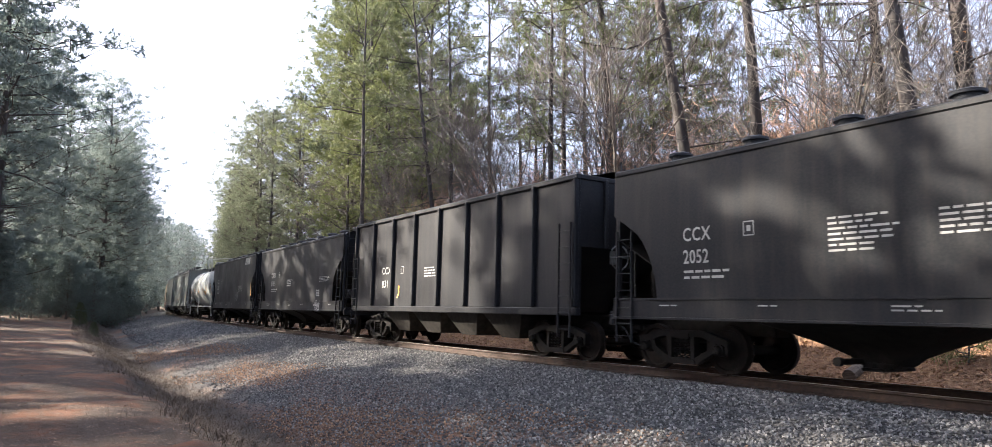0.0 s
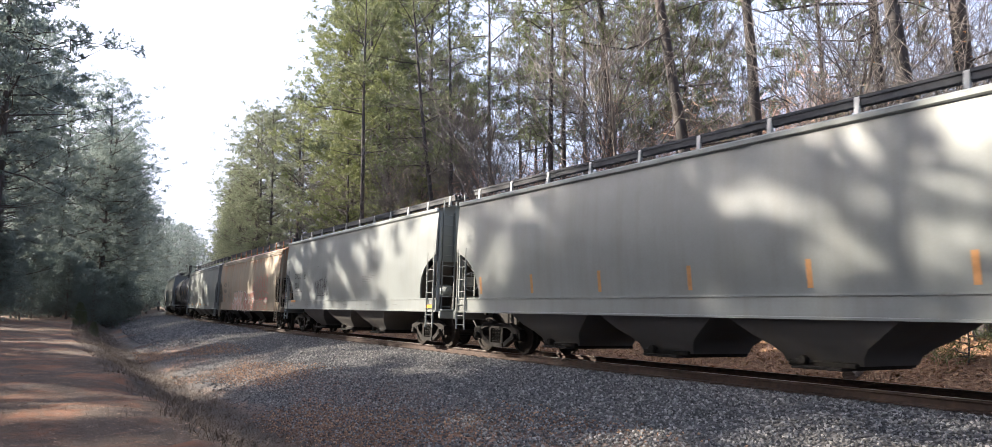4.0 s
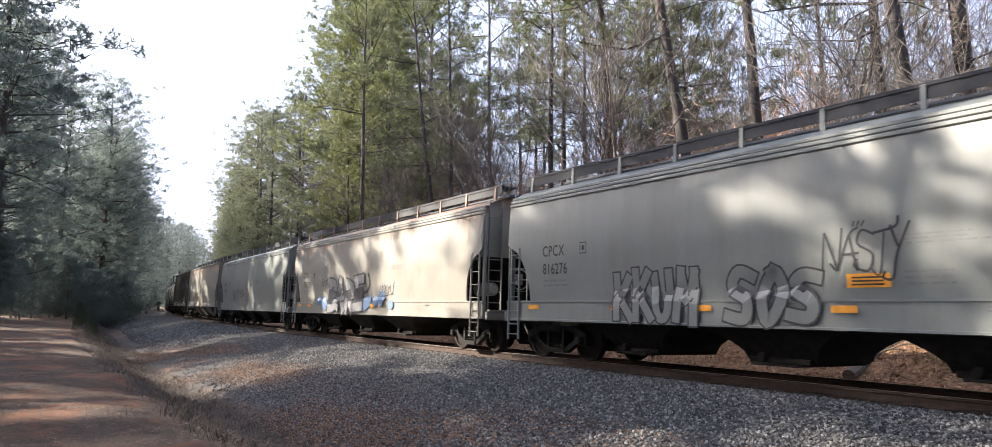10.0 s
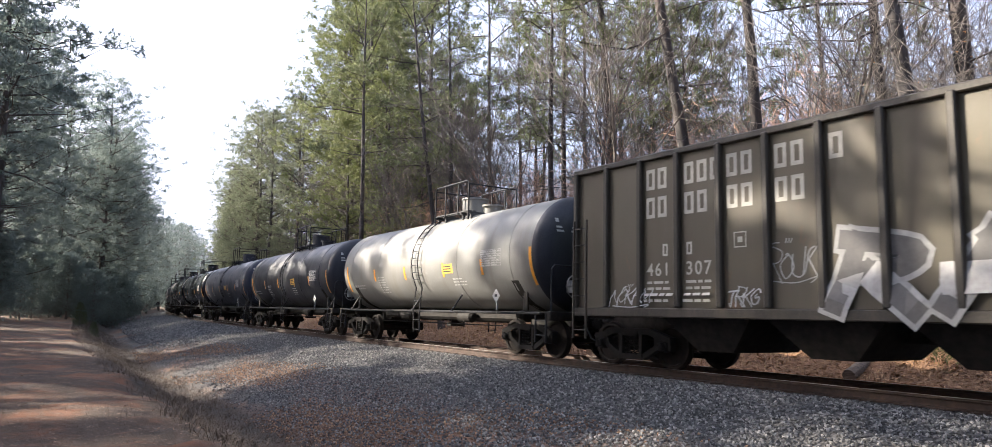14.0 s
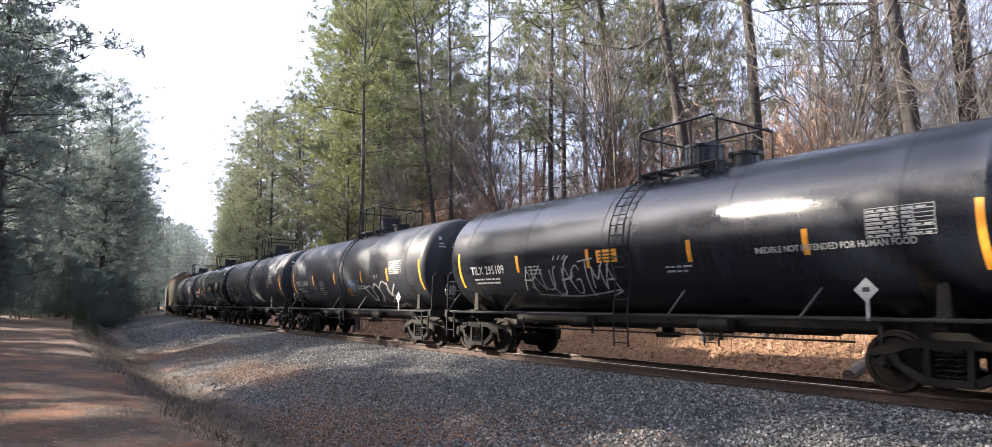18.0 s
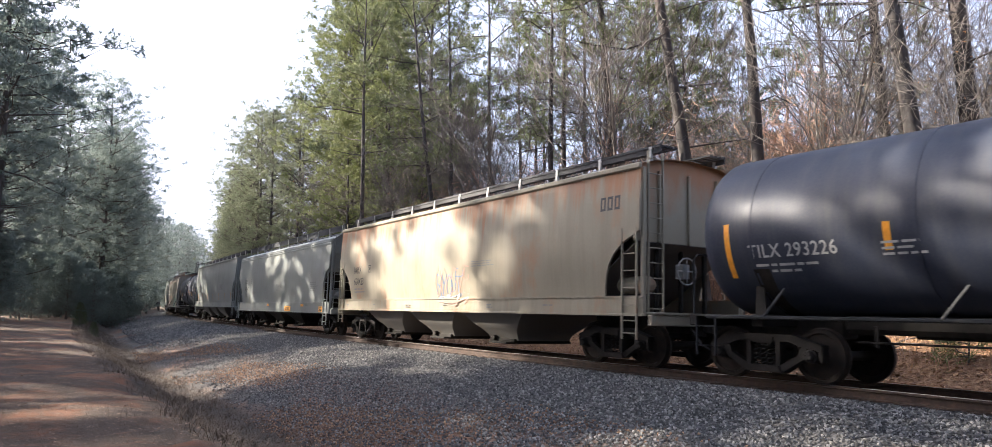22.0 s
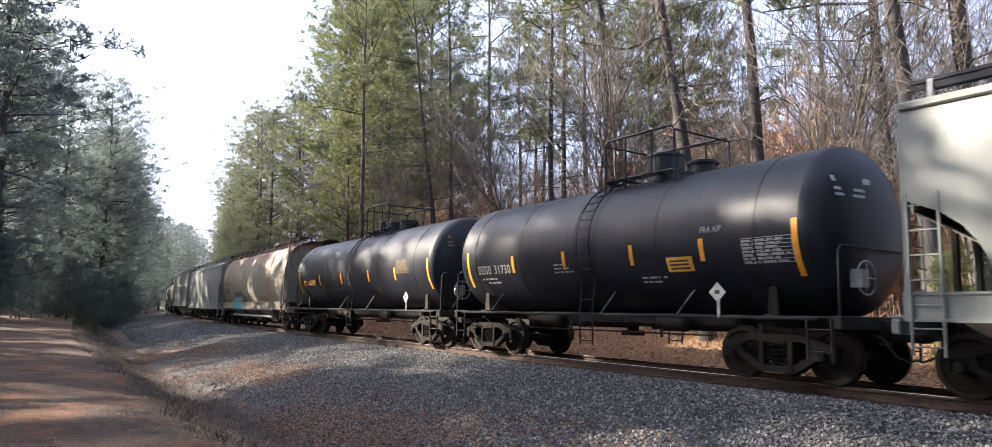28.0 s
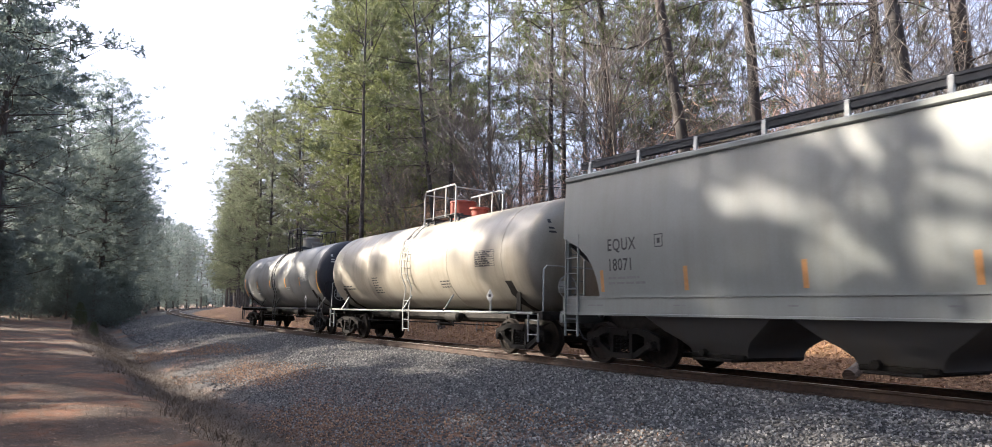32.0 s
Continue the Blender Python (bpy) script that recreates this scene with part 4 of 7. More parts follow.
# ---- open hoppers ----
def open_hopper_car(L, mat, rib_mat, ribs, top=4.25, load=False, end_mat=None, bays=4):
    car = new("open_hopper_car")
    half, hb = L / 2, L / 2 - 0.62
    z0, z1 = 1.04, 1.22
    end_mat = end_mat or mat
    for sg in (-1, 1):
        side = part("side_wall", Build().cbox((sg * 1.46, 0, (z1 + top) / 2), (0.05, 2 * hb, top - z1), 0.01), mat, car, "flat steel side")
        part("top_chord", Build().cbox((sg * 1.49, 0, top), (0.14, 2 * hb + 0.04, 0.13), 0.02), rib_mat, side)
        part("side_sill", Build().cbox((sg * 1.50, 0, (z0 + z1) / 2), (0.14, 2 * hb + 0.04, z1 - z0), 0.02), rib_mat, side)
        rib = shared(("rib", top, rib_mat.name), lambda: Build().cbox((0, 0, (z1 + top) / 2), (0.13, 0.13, top - z1 - 0.02), 0.025), "rib", rib_mat)
        for i in range(ribs):
            part("rib", rib, rib_mat, side, at=pose(sg * 1.53, -hb + 0.07 + (2 * hb - 0.14) * i / (ribs - 1), 0))
        part("inner_lining", Build().box((sg * 1.42, 0, (z1 + top) / 2), (0.03, 2 * hb - 0.1, top - z1 - 0.1)), UNDER, side)
    for turn in (0, 180):
        b = Build()
        y = hb - 0.03
        b.cbox((0, y, (2.6 + top) / 2), (2.88, 0.05, top - 2.6), 0.01)
        b.cbox((0, y, top), (2.9, 0.12, 0.12), 0.02)
        for x in (-0.7, 0, 0.7):
            b.cbox((x, y + 0.06, (2.6 + top) / 2), (0.1, 0.1, top - 2.6), 0.02)
        b.add([(-1.42, y, 2.6), (1.42, y, 2.6), (1.38, y - 2.2, 1.15), (-1.38, y - 2.2, 1.15)], [(0, 1, 2, 3)])
        part("end_wall", b, end_mat, car, "end wall over a sloping sheet", at=pose(0, 0, 0, 0, 0, turn))
        for sx in (-1, 1):
            part("ladder", shared(("olad", rib_mat.name), lambda: make_ladder(2.6, 0.42, 7), "ladder", rib_mat), rib_mat, car, "side ladder", at=pose(sx * 1.64, (hb - 0.32) * (1 if turn else -1), 0.55))
            part("corner_post", shared(("opost", top, rib_mat.name), lambda: Build().cbox((0, 0, (z0 + 2.7) / 2), (0.1, 0.1, 2.7 - z0), 0.02), "corner_post", rib_mat), rib_mat, car, at=pose(sx * 1.44, (hb - 0.05) * (1 if turn else -1), 0))
    span = 2 * (hb - 2.3)
    pitch = span / bays
    for i in range(bays):
        b = Build()
        hp = pitch / 2
        b.add([(-1.4, -hp, z1), (1.4, -hp, z1), (1.4, hp, z1), (-1.4, hp, z1), (-1.0, -0.4, 0.42), (1.0, -0.4, 0.42), (1.0, 0.4, 0.42), (-1.0, 0.4, 0.42)],
              [(0, 1, 5, 4), (1, 2, 6, 5), (2, 3, 7, 6), (3, 0, 4, 7), (4, 5, 6, 7)])
        part("bay", b, UNDER, car, "near-black hopper bay", at=pose(0, -span / 2 + pitch * (i + 0.5), 0))
    part("centre_sill", Build().cbox((0, 0, 0.90), (0.42, L - 1.0, 0.36), 0.02), UNDER, car, "near-black centre sill")
    if load:
        n, m = 46, 9
        verts, faces = [], []
        for i in range(n):
            for j in range(m):
                x, y = -1.4 + 2.8 * j / (m - 1), -hb + 0.08 + (2 * hb - 0.16) * i / (n - 1)
                e = 1 - abs(x / 1.4) ** 2.5
                verts.append((x, y, top - 0.12 + 0.34 * e + 0.12 * noise.noise(Vector((x * 1.2, y * 0.8, 5))) + 0.05 * noise.noise(Vector((x * 4, y * 4, 1)))))
        faces = [(i * m + j, i * m + j + 1, (i + 1) * m + j + 1, (i + 1) * m + j) for i in range(n - 1) for j in range(m - 1)]
        part("coal_load", Build().add(verts, faces), COAL, car, "heaped load of coal")
    add_ends(car, half)
    part("brake_wheel", shared("bwheel", lambda: brake_wheel(), "brake_wheel", GALV), GALV, car, "hand brake wheel", at=pose(-0.45, -hb - 0.22, 2.4))
    for sg in (-1, 1):
        add_truck(car, sg * (half - 1.95))
    return car, (lambda z: 1.485), hb


# ---- tank cars ----
def tank_car(L, mat, head_mat=None, radius=1.50, axis=2.62, rings=(-0.42, -0.2, 0.04, 0.24, 0.44), dome="single", stripes=True, rail_mat=None, dome_mat=None, dome_at=0.0):
    car = new("tank_car")
    half = L / 2
    ht = half - 0.55
    head_mat = head_mat or mat
    rail_mat = rail_mat or BLACK
    dome_mat = dome_mat or mat
    depth = 0.50
    cyl = ht - depth
    part("tank_shell", shared(("shell", round(L, 1), radius, mat.name), lambda: Build().lathe([(-cyl, radius), (-cyl * 0.5, radius), (0, radius), (cyl * 0.5, radius), (cyl, radius)], "y", 56, Matrix.Translation((0, 0, axis))), "tank_shell", mat, 60), mat, car)
    prof = [(cyl + depth * math.sin(a), radius * math.cos(a) ** 0.66) for a in [1.5707 * i / 10 for i in range(10)]] + [(cyl + depth, 0.0)]
    for turn in (0, 180):
        part("tank_head", shared(("head", round(L, 1), radius, head_mat.name), lambda: Build().lathe(prof, "y", 56, Matrix.Translation((0, 0, axis))), "tank_head", head_mat, 60), head_mat, car, "domed tank end", at=pose(0, 0, 0, 0, 0, turn))
    band = shared(("band", radius, mat.name), lambda: Build().lathe([(-0.022, radius), (-0.02, radius + 0.008), (0.02, radius + 0.008), (0.022, radius)], "y", 56, Matrix.Translation((0, 0, axis))), "weld_band", mat, 60)
    for r in rings:
        part("weld_band", band, mat, car, at=pose(0, r * 2 * cyl, 0))
    lat = lambda z: math.sqrt(max(0.01, radius * radius - (z - axis) ** 2))
    # side rails, stub sills, platforms
    zr = 1.08
    for sg in (-1, 1):
        rail = part("side_rail", shared(("srail", round(L, 1), rail_mat.name), lambda: Build().cbox((0, 0, zr), (0.05, L - 1.6, 0.06), 0.012).box((0.10, 0, zr - 0.03), (0.16, L - 1.6, 0.015)), "side_rail", rail_mat), rail_mat, car, "thin side rail", at=pose(sg * 1.36, 0, 0))
        brace = shared(("brace", rail_mat.name), lambda: Build().tube([(-1.36, 0, zr), (-1.20, -0.26, zr + 0.42)], 0.022, 5), "brace", rail_mat)
        for r in (-0.72, -0.36, 0.36, 0.72):
            part("brace", brace, rail_mat, rail, at=pose(0, r * cyl, 0) if sg < 0 else pose(0, r * cyl, 0, 0, 0, 180))
    for turn in (0, 180):
        b = Build()
        y = half - 0.5
        b.cbox((0, y - 1.1, 0.92), (0.46, 2.4, 0.36), 0.03)
        b.cbox((0, y, 1.02), (2.74, 0.16, 0.22), 0.02)
        b.cbox((0, y - 0.35, 1.10), (2.74, 0.62, 0.04), 0.01)
        sill = part("stub_sill", b, UNDER, car, "stub sill with end platform", at=pose(0, 0, 0, 0, 0, turn))
        hr = Build().tube([(-1.3, y + 0.02, 1.1), (-1.3, y + 0.02, 2.15), (-1.2, y + 0.02, 2.25), (1.2, y + 0.02, 2.25), (1.3, y + 0.02, 2.15), (1.3, y + 0.02, 1.1)], 0.022, 6)
        part("handrail", hr, rail_mat, sill, "bent pipe handrail")
        sd = Build()
        for k in range(9):
            a0 = radians(-62 + 124 * k / 8)
            sd.v += [(math.sin(a0) * (radius + 0.015), half - 1.98 + d, axis - math.cos(a0) * (radius + 0.015)) for d in (-0.16, 0.16)]
        sd.f += [(2 * k, 2 * k + 1, 2 * k + 3, 2 * k + 2) for k in range(8)]
        sd.cbox((0, half - 1.80, 1.03), (2.5, 0.24, 0.22), 0.03)
        for x in (-1.1, 1.1):
            sd.prism([(half - 1.92, 0.95), (half - 1.68, 0.95), (half - 1.73, 1.75), (half - 1.87, 1.75)], x - 0.02, x + 0.02)
        part("saddle", sd, UNDER, sill, "tank saddle over the truck")
        for sx in (-1, 1):
            part("step", shared(("tstep", rail_mat.name), lambda: make_ladder(0.7, 0.42, 2), "step", rail_mat), rail_mat, sill, "hanging step", at=pose(sx * 1.36, y - 0.3, 0.38))
    # ladder, top platform and valve housing
    dy = dome_at
    for sx in (-1, 1):
        b = Build()
        for off in (-0.21, 0.21):
            pts = [(sx * 1.42, dy + off, 0.42), (sx * 1.45, dy + off, 1.1)] + [(sx * (radius + 0.09) * math.cos(a), dy + off, axis + (radius + 0.09) * math.sin(a)) for a in [radians(d) for d in range(-30, 76, 15)]]
            b.tube(pts, 0.02, 5)
        for i in range(16):
            if i < 4:
                p = (sx * 1.44, 0.5 + i * 0.3)
            else:
                a = radians(-20 + (i - 4) * 8.2)
                p = (sx * (radius + 0.09) * math.cos(a), axis + (radius + 0.09) * math.sin(a))
            b.tube([(p[0], dy - 0.21, p[1]), (p[0], dy + 0.21, p[1])], 0.013, 5)
        part("ladder", b, rail_mat, car, "ladder bent up the tank's side")
    top = axis + radius
    dy = dome_at - 1.05
    pf = Build()
    for x in (-0.82, -0.66, 0.66, 0.82):
        pf.box((x, dy, top + 0.02), (0.12, 2.12, 0.03))
    for y in (-1.02, -0.55, 0.55, 1.02):
        pf.box((0, dy + y, top - 0.03), (1.7, 0.06, 0.06))
        for x in (-0.75, 0.75):
            pf.box((x, dy + y, top - 0.14), (0.06, 0.06, 0.3))
    platform = part("platform", pf, GRATE, car, "dark grating platform on the tank's top")
    zt = top + 0.95
    hoop = shared(("hoop", rail_mat.name, top), lambda: Build().tube([(0, -1.05, top - 0.25), (0, -1.05, zt - 0.10), (0, -0.95, zt), (0, 0.95, zt), (0, 1.05, zt - 0.10), (0, 1.05, top - 0.25)], 0.028, 6), "railing", rail_mat)
    stud = shared(("stud", rail_mat.name, top), lambda: Build().tube([(0, 0, top - 0.05), (0, 0, zt)], 0.024, 5), "railing_post", rail_mat)
    cross = shared(("cross", rail_mat.name, top), lambda: Build().tube([(-0.88, 0, zt - 0.1), (0.88, 0, zt - 0.1)], 0.024, 5), "cross_rail", rail_mat)
    for x in (-0.88, 0.88):
        part("railing", hoop, rail_mat, platform, "pipe railing", at=pose(x, dy, 0))
        for y in (-0.4, 0.4):
            part("railing_post", stud, rail_mat, platform, at=pose(x, dy + y, 0))
    for y in (-1.05, 1.05):
        part("cross_rail", cross, rail_mat, platform, at=pose(0, dy + y, 0))
    domes = [(0.0, 0.42, 0.58)] if dome == "single" else [(-0.9, 0.34, 0.36), (0.0, 0.46, 0.36), (0.9, 0.40, 0.46)]
    for y, r, hgt in domes:
        part("valve_housing", Build().lathe([(top - 0.12, r), (top + hgt - 0.06, r), (top + hgt - 0.05, r + 0.03), (top + hgt, r + 0.02), (top + hgt + 0.03, r * 0.6), (top + hgt + 0.04, 0.0)], "z", 22, Matrix.Translation((0, dy + y, 0))), dome_mat, car, "round valve housing")
    part("manway", Build().lathe([(top - 0.05, 0.28), (top + 0.2, 0.28), (top + 0.2, 0.34), (top + 0.26, 0.34), (top + 0.3, 0.0)], "z", 18, Matrix.Translation((0, dy - 1.05, 0))), dome_mat, car, "bolted manway lid")
    # things slung below
    bl = Build()
    bl.lathe([(0.72, 0.0), (0.72, 0.14), (0.95, 0.14), (1.15, 0.22), (1.2, 0.22)], "z", 16)
    bl.cbox((0, 0, 0.68), (0.5, 0.3, 0.12), 0.02)
    part("bottom_outlet", bl, UNDER, car, "bottom outlet valve")
    for sg, y in ((-1, 2.1), (-1, -1.9)):
        part("brake_reservoir", shared("tres", lambda: Build().lathe([(-0.45, 0.0), (-0.42, 0.1), (-0.34, 0.16), (0.34, 0.16), (0.42, 0.1), (0.45, 0.0)], "y", 14), "brake_reservoir", UNDER), UNDER, car, "brake cylinder below the tank", at=pose(sg * 0.7, y, 0.93))
    run = cyl - 1.9
    # closed box added for the dark band of belly and piping below the rails
    part("bottom_jacket", shared(("jacket", round(L, 1)), lambda: Build().cbox((0, 0, 0.99), (1.1, 2 * run, 0.30), 0.08).cbox((0, run * 0.45, 0.84), (0.5, run * 0.7, 0.10), 0.03).cbox((0, -run * 0.5, 0.84), (0.44, run * 0.55, 0.10), 0.03), "bottom_jacket", UNDER), UNDER, car, "near-black jacket over the tank's belly and piping")
    part("brake_rod", shared(("trod", round(L, 1)), lambda: Build().tube([(0, -half + 3.3, 0.72), (0, half - 3.3, 0.72)], 0.018, 5), "brake_rod", UNDER), UNDER, car, "thin brake rod", at=pose(-0.8, 0, 0))
    for y in (-0.32 * L, -0.13 * L, 0.10 * L, 0.27 * L):
        part("rod_hanger", shared("thang", lambda: Build().cbox((0, 0, 0.81), (0.03, 0.07, 0.34), 0.008), "rod_hanger", UNDER), UNDER, car, at=pose(-0.8, y, 0))
    if stripes:
        for r in (-0.99, -0.62, -0.27, 0.15, 0.54, 0.95):
            zb = 1.95 if abs(r) < 0.9 else 1.62
            hh = 0.42 if abs(r) < 0.9 else 0.95
            bars(car, [(-0.055, 0, 0.11, hh)], r * cyl, zb + 0.15, ORANGE, lat, "reflective_strip", "orange reflective strip")
    add_ends(car, half)
    for sg in (-1, 1):
        add_truck(car, sg * (half - 1.80))
    part("brake_wheel", shared("bwheel", lambda: brake_wheel(), "brake_wheel", GALV), GALV, car, "hand brake wheel", at=pose(-0.6, -half + 0.42, 1.75))
    return car, lat, ht


# ---- trees ----
def mesh_of(name, verts, faces, mat, smooth=False):
    me = bpy.data.meshes.new(name)
    me.from_pydata(verts, [], faces)
    me.materials.append(mat)
    if smooth:
        me.shade_smooth()
    return me


def blades(rng, centres, outward, count, length, width, up=0.35):
    """Thin triangles that radiate from each centre: needle tufts or small leaves."""
    n = len(centres)
    c = np.repeat(centres, count, axis=0)
    d = rng.normal(size=(n * count, 3))
    d /= np.linalg.norm(d, axis=1, keepdims=True)
    d += np.repeat(outward, count, axis=0) * 0.55 + np.array([0, 0, up])
    d /= np.linalg.norm(d, axis=1, keepdims=True)
    side = np.cross(d, rng.normal(size=d.shape))
    side /= np.linalg.norm(side, axis=1, keepdims=True) + 1e-9
    ln = length * rng.uniform(0.65, 1.25, size=(n * count, 1))
    w = width * rng.uniform(0.7, 1.3, size=(n * count, 1))
    a = c + d * ln * 0.08 - side * w
    b = c + d * ln * 0.08 + side * w
    tip = c + d * ln
    v = np.stack([a, b, tip], 1).reshape(-1, 3)
    f = np.arange(len(v)).reshape(-1, 3)
    return v, f.tolist()


def pine(seed, h, base, spread, limbs=34, tufts=26, count=9, length=0.34, width=0.022, lean=0.3, needles=None, girth=1.0, dead=8):
    """A tall pine: bare trunk, limbs from base*h upwards, tufts of needles on their outer parts."""
    rng = np.random.default_rng(seed)
    wood = Build()
    bend = rng.normal(size=2) * lean
    pts, rad = [], []
    for i in range(12):
        u = i / 11
        pts.append((bend[0] * math.sin(u * 2.4) + 0.08 * math.sin(u * 9 + seed), bend[1] * math.sin(u * 2.0) + 0.08 * math.cos(u * 8), h * u - 0.25))
        rad.append(girth * (0.23 * (1 - u) ** 0.8 + 0.03) * (1.25 if i == 0 else 1.0) * h / 24)
    wood.tube(pts, rad, 9)
    P = np.array(pts)

    def trunk_at(u):
        k = u * 11
        i = min(10, int(k))
        return P[i] + (P[i + 1] - P[i]) * (k - i)

    centres, outs = [], []
    for i in range(limbs + dead):
        is_dead = i >= limbs
        u = rng.uniform(min(0.25, base * 0.5), base) if is_dead else base + (0.985 - base) * ((i + rng.uniform(0, 0.9)) / limbs)
        k = (u - base) / (1 - base)
        ln = rng.uniform(0.9, 3.4) if is_dead else spread * (0.30 + 0.70 * math.sin(min(1.0, 0.30 + (1 - k)) * 1.5708)) * rng.uniform(0.6, 1.15) * (1.0 if k < 0.8 else 0.7)
        az = i * 2.399 + rng.normal() * 0.5
        el = radians(-8 + 55 * max(k, 0) + rng.normal() * 9)
        d = np.array([math.cos(az) * math.cos(el), math.sin(az) * math.cos(el), math.sin(el)])
        o = trunk_at(u)
        r0 = max(0.02, 0.035 * ln / 2.4) * girth
        line = [o + d * ln * q + np.array([0, 0, 0.16 * ln * q * q]) + rng.normal(size=3) * (0.12 if is_dead else 0.08) * ln * q for q in (0, 0.35, 0.7, 1.0)]
        wood.tube(line, [r0, r0 * 0.75, r0 * 0.45, r0 * 0.2], 5, False)
        if is_dead:
            continue
        L4 = np.array(line)
        for _ in range(4):
            q = rng.uniform(0.35, 0.95)
            a = L4[0] + (L4[3] - L4[0]) * q
            e = a + (rng.normal(size=3) * np.array([1, 1, 0.5]) + d * 0.8) * ln * 0.20
            wood.tube([a, (a + e) / 2 + np.array([0, 0, 0.04]), e], [r0 * 0.35, r0 * 0.25, r0 * 0.12], 3, False)
            for _ in range(max(1, tufts // 5)):
                w = rng.uniform(0.25, 1.1)
                centres.append(a + (e - a) * w + rng.normal(size=3) * 0.20)
                outs.append((e - a) / (np.linalg.norm(e - a) + 1e-6))
        for _ in range(tufts // 4):
            q = rng.uniform(0.5, 1.02)
            centres.append(L4[0] + (L4[3] - L4[0]) * q + rng.normal(size=3) * 0.12 * (1 + ln * 0.12) + np.array([0, 0, 0.1]))
            outs.append(d)
    v, f = blades(rng, np.array(centres), np.array(outs), count, length, width)
    tree = new("pine_tree")
    part("trunk", wood, BARK, tree, "scaly brown trunk with limbs", smooth=50)
    ob = new("crown", mesh_of("crown", v, f, needles or NEEDLE))
    ob.parent = tree
    ob["label"] = "open crown of green needle tufts"
    return tree


def crown_pine(seed, h, base, spread, limbs=46, pads=6, tufts=14, blades_each=7, length=0.24, width=0.024, needles=None, girth=1.0, dead=6, blunt=0.62, lean=0.3):
    """A full pine of an open edge: rounded crown of separate needle pads on upswept, forked limbs."""
    rng = np.random.default_rng(seed)
    wood = Build()
    bend = rng.normal(size=2) * lean
    pts, rad = [], []
    for i in range(12):
        u = i / 11
        pts.append((bend[0] * math.sin(u * 2.2) + 0.1 * math.sin(u * 8 + seed), bend[1] * math.sin(u * 2.0) + 0.1 * math.cos(u * 7), h * u - 0.25))
        rad.append(girth * (0.22 * (1 - u) ** 0.8 + 0.025) * (1.25 if i == 0 else 1.0) * h / 24)
    wood.tube(pts, rad, 9)
    P = np.array(pts)
    centres, outs = [], []
    for i in range(limbs + dead):
        is_dead = i >= limbs
        k = 0.0 if is_dead else (i + rng.uniform(0, 0.9)) / limbs
        u = rng.uniform(base * 0.35, base) if is_dead else base + (0.94 - base) * k
        j = min(10, int(u * 11))
        o = P[j] + (P[j + 1] - P[j]) * (u * 11 - j)
        bulge = max(0.46 if blunt < 0.5 else 0.2, math.sin(math.pi * min(1.0, 0.22 + 0.74 * k)) ** blunt)
        ln = rng.uniform(0.8, 2.6) if is_dead else spread * bulge * rng.uniform(0.55, 1.12)
        az = i * 2.399 + rng.normal() * 0.6
        el = radians(-6 + 40 * k + rng.normal() * 13)
        d = np.array([math.cos(az) * math.cos(el), math.sin(az) * math.cos(el), math.sin(el)])
        r0 = max(0.02, 0.034 * ln / 2.4) * girth
        line = [o + d * ln * q + np.array([0, 0, 0.20 * ln * q * q]) + rng.normal(size=3) * 0.09 * ln * q for q in (0, 0.35, 0.7, 1.0)]
        wood.tube(line, [r0, r0 * 0.75, r0 * 0.45, r0 * 0.2], 5, False)
        if is_dead:
            continue
        L4 = np.array(line)
        for p in range(pads):
            q = 1.0 if p == 0 else rng.uniform(0.30, 0.98)
            a = L4[0] + (L4[3] - L4[0]) * q * 0.95
            e = a + (rng.normal(size=3) * np.array([1, 1, 0.45]) + d * 0.6 + np.array([0, 0, 0.25])) * (0.45 + ln * 0.13)
            wood.tube([a, (a + e) / 2 + np.array([0, 0, 0.05]), e], [r0 * 0.35, r0 * 0.25, r0 * 0.12], 3, False)
            size = rng.uniform(0.7, 1.25)
            for _ in range(tufts):
                off = rng.normal(size=3)
                off = off / np.linalg.norm(off) * rng.uniform(0.2, 1.0) * size * np.array([0.52, 0.52, 0.32])
                centres.append(e + off)
                outs.append(off + d * 0.4 + np.array([0, 0, 0.3]))
    v, f = blades(rng, np.array(centres), np.array(outs), blades_each, length, width, 0.25)
    tree = new("pine_tree")
    part("trunk", wood, BARK, tree, "scaly brown trunk with limbs", smooth=50)
    ob = new("crown", mesh_of("crown", v, f, needles or NEEDLE))
    ob.parent = tree
    ob["label"] = "rounded crown of separate needle pads"
    return tree


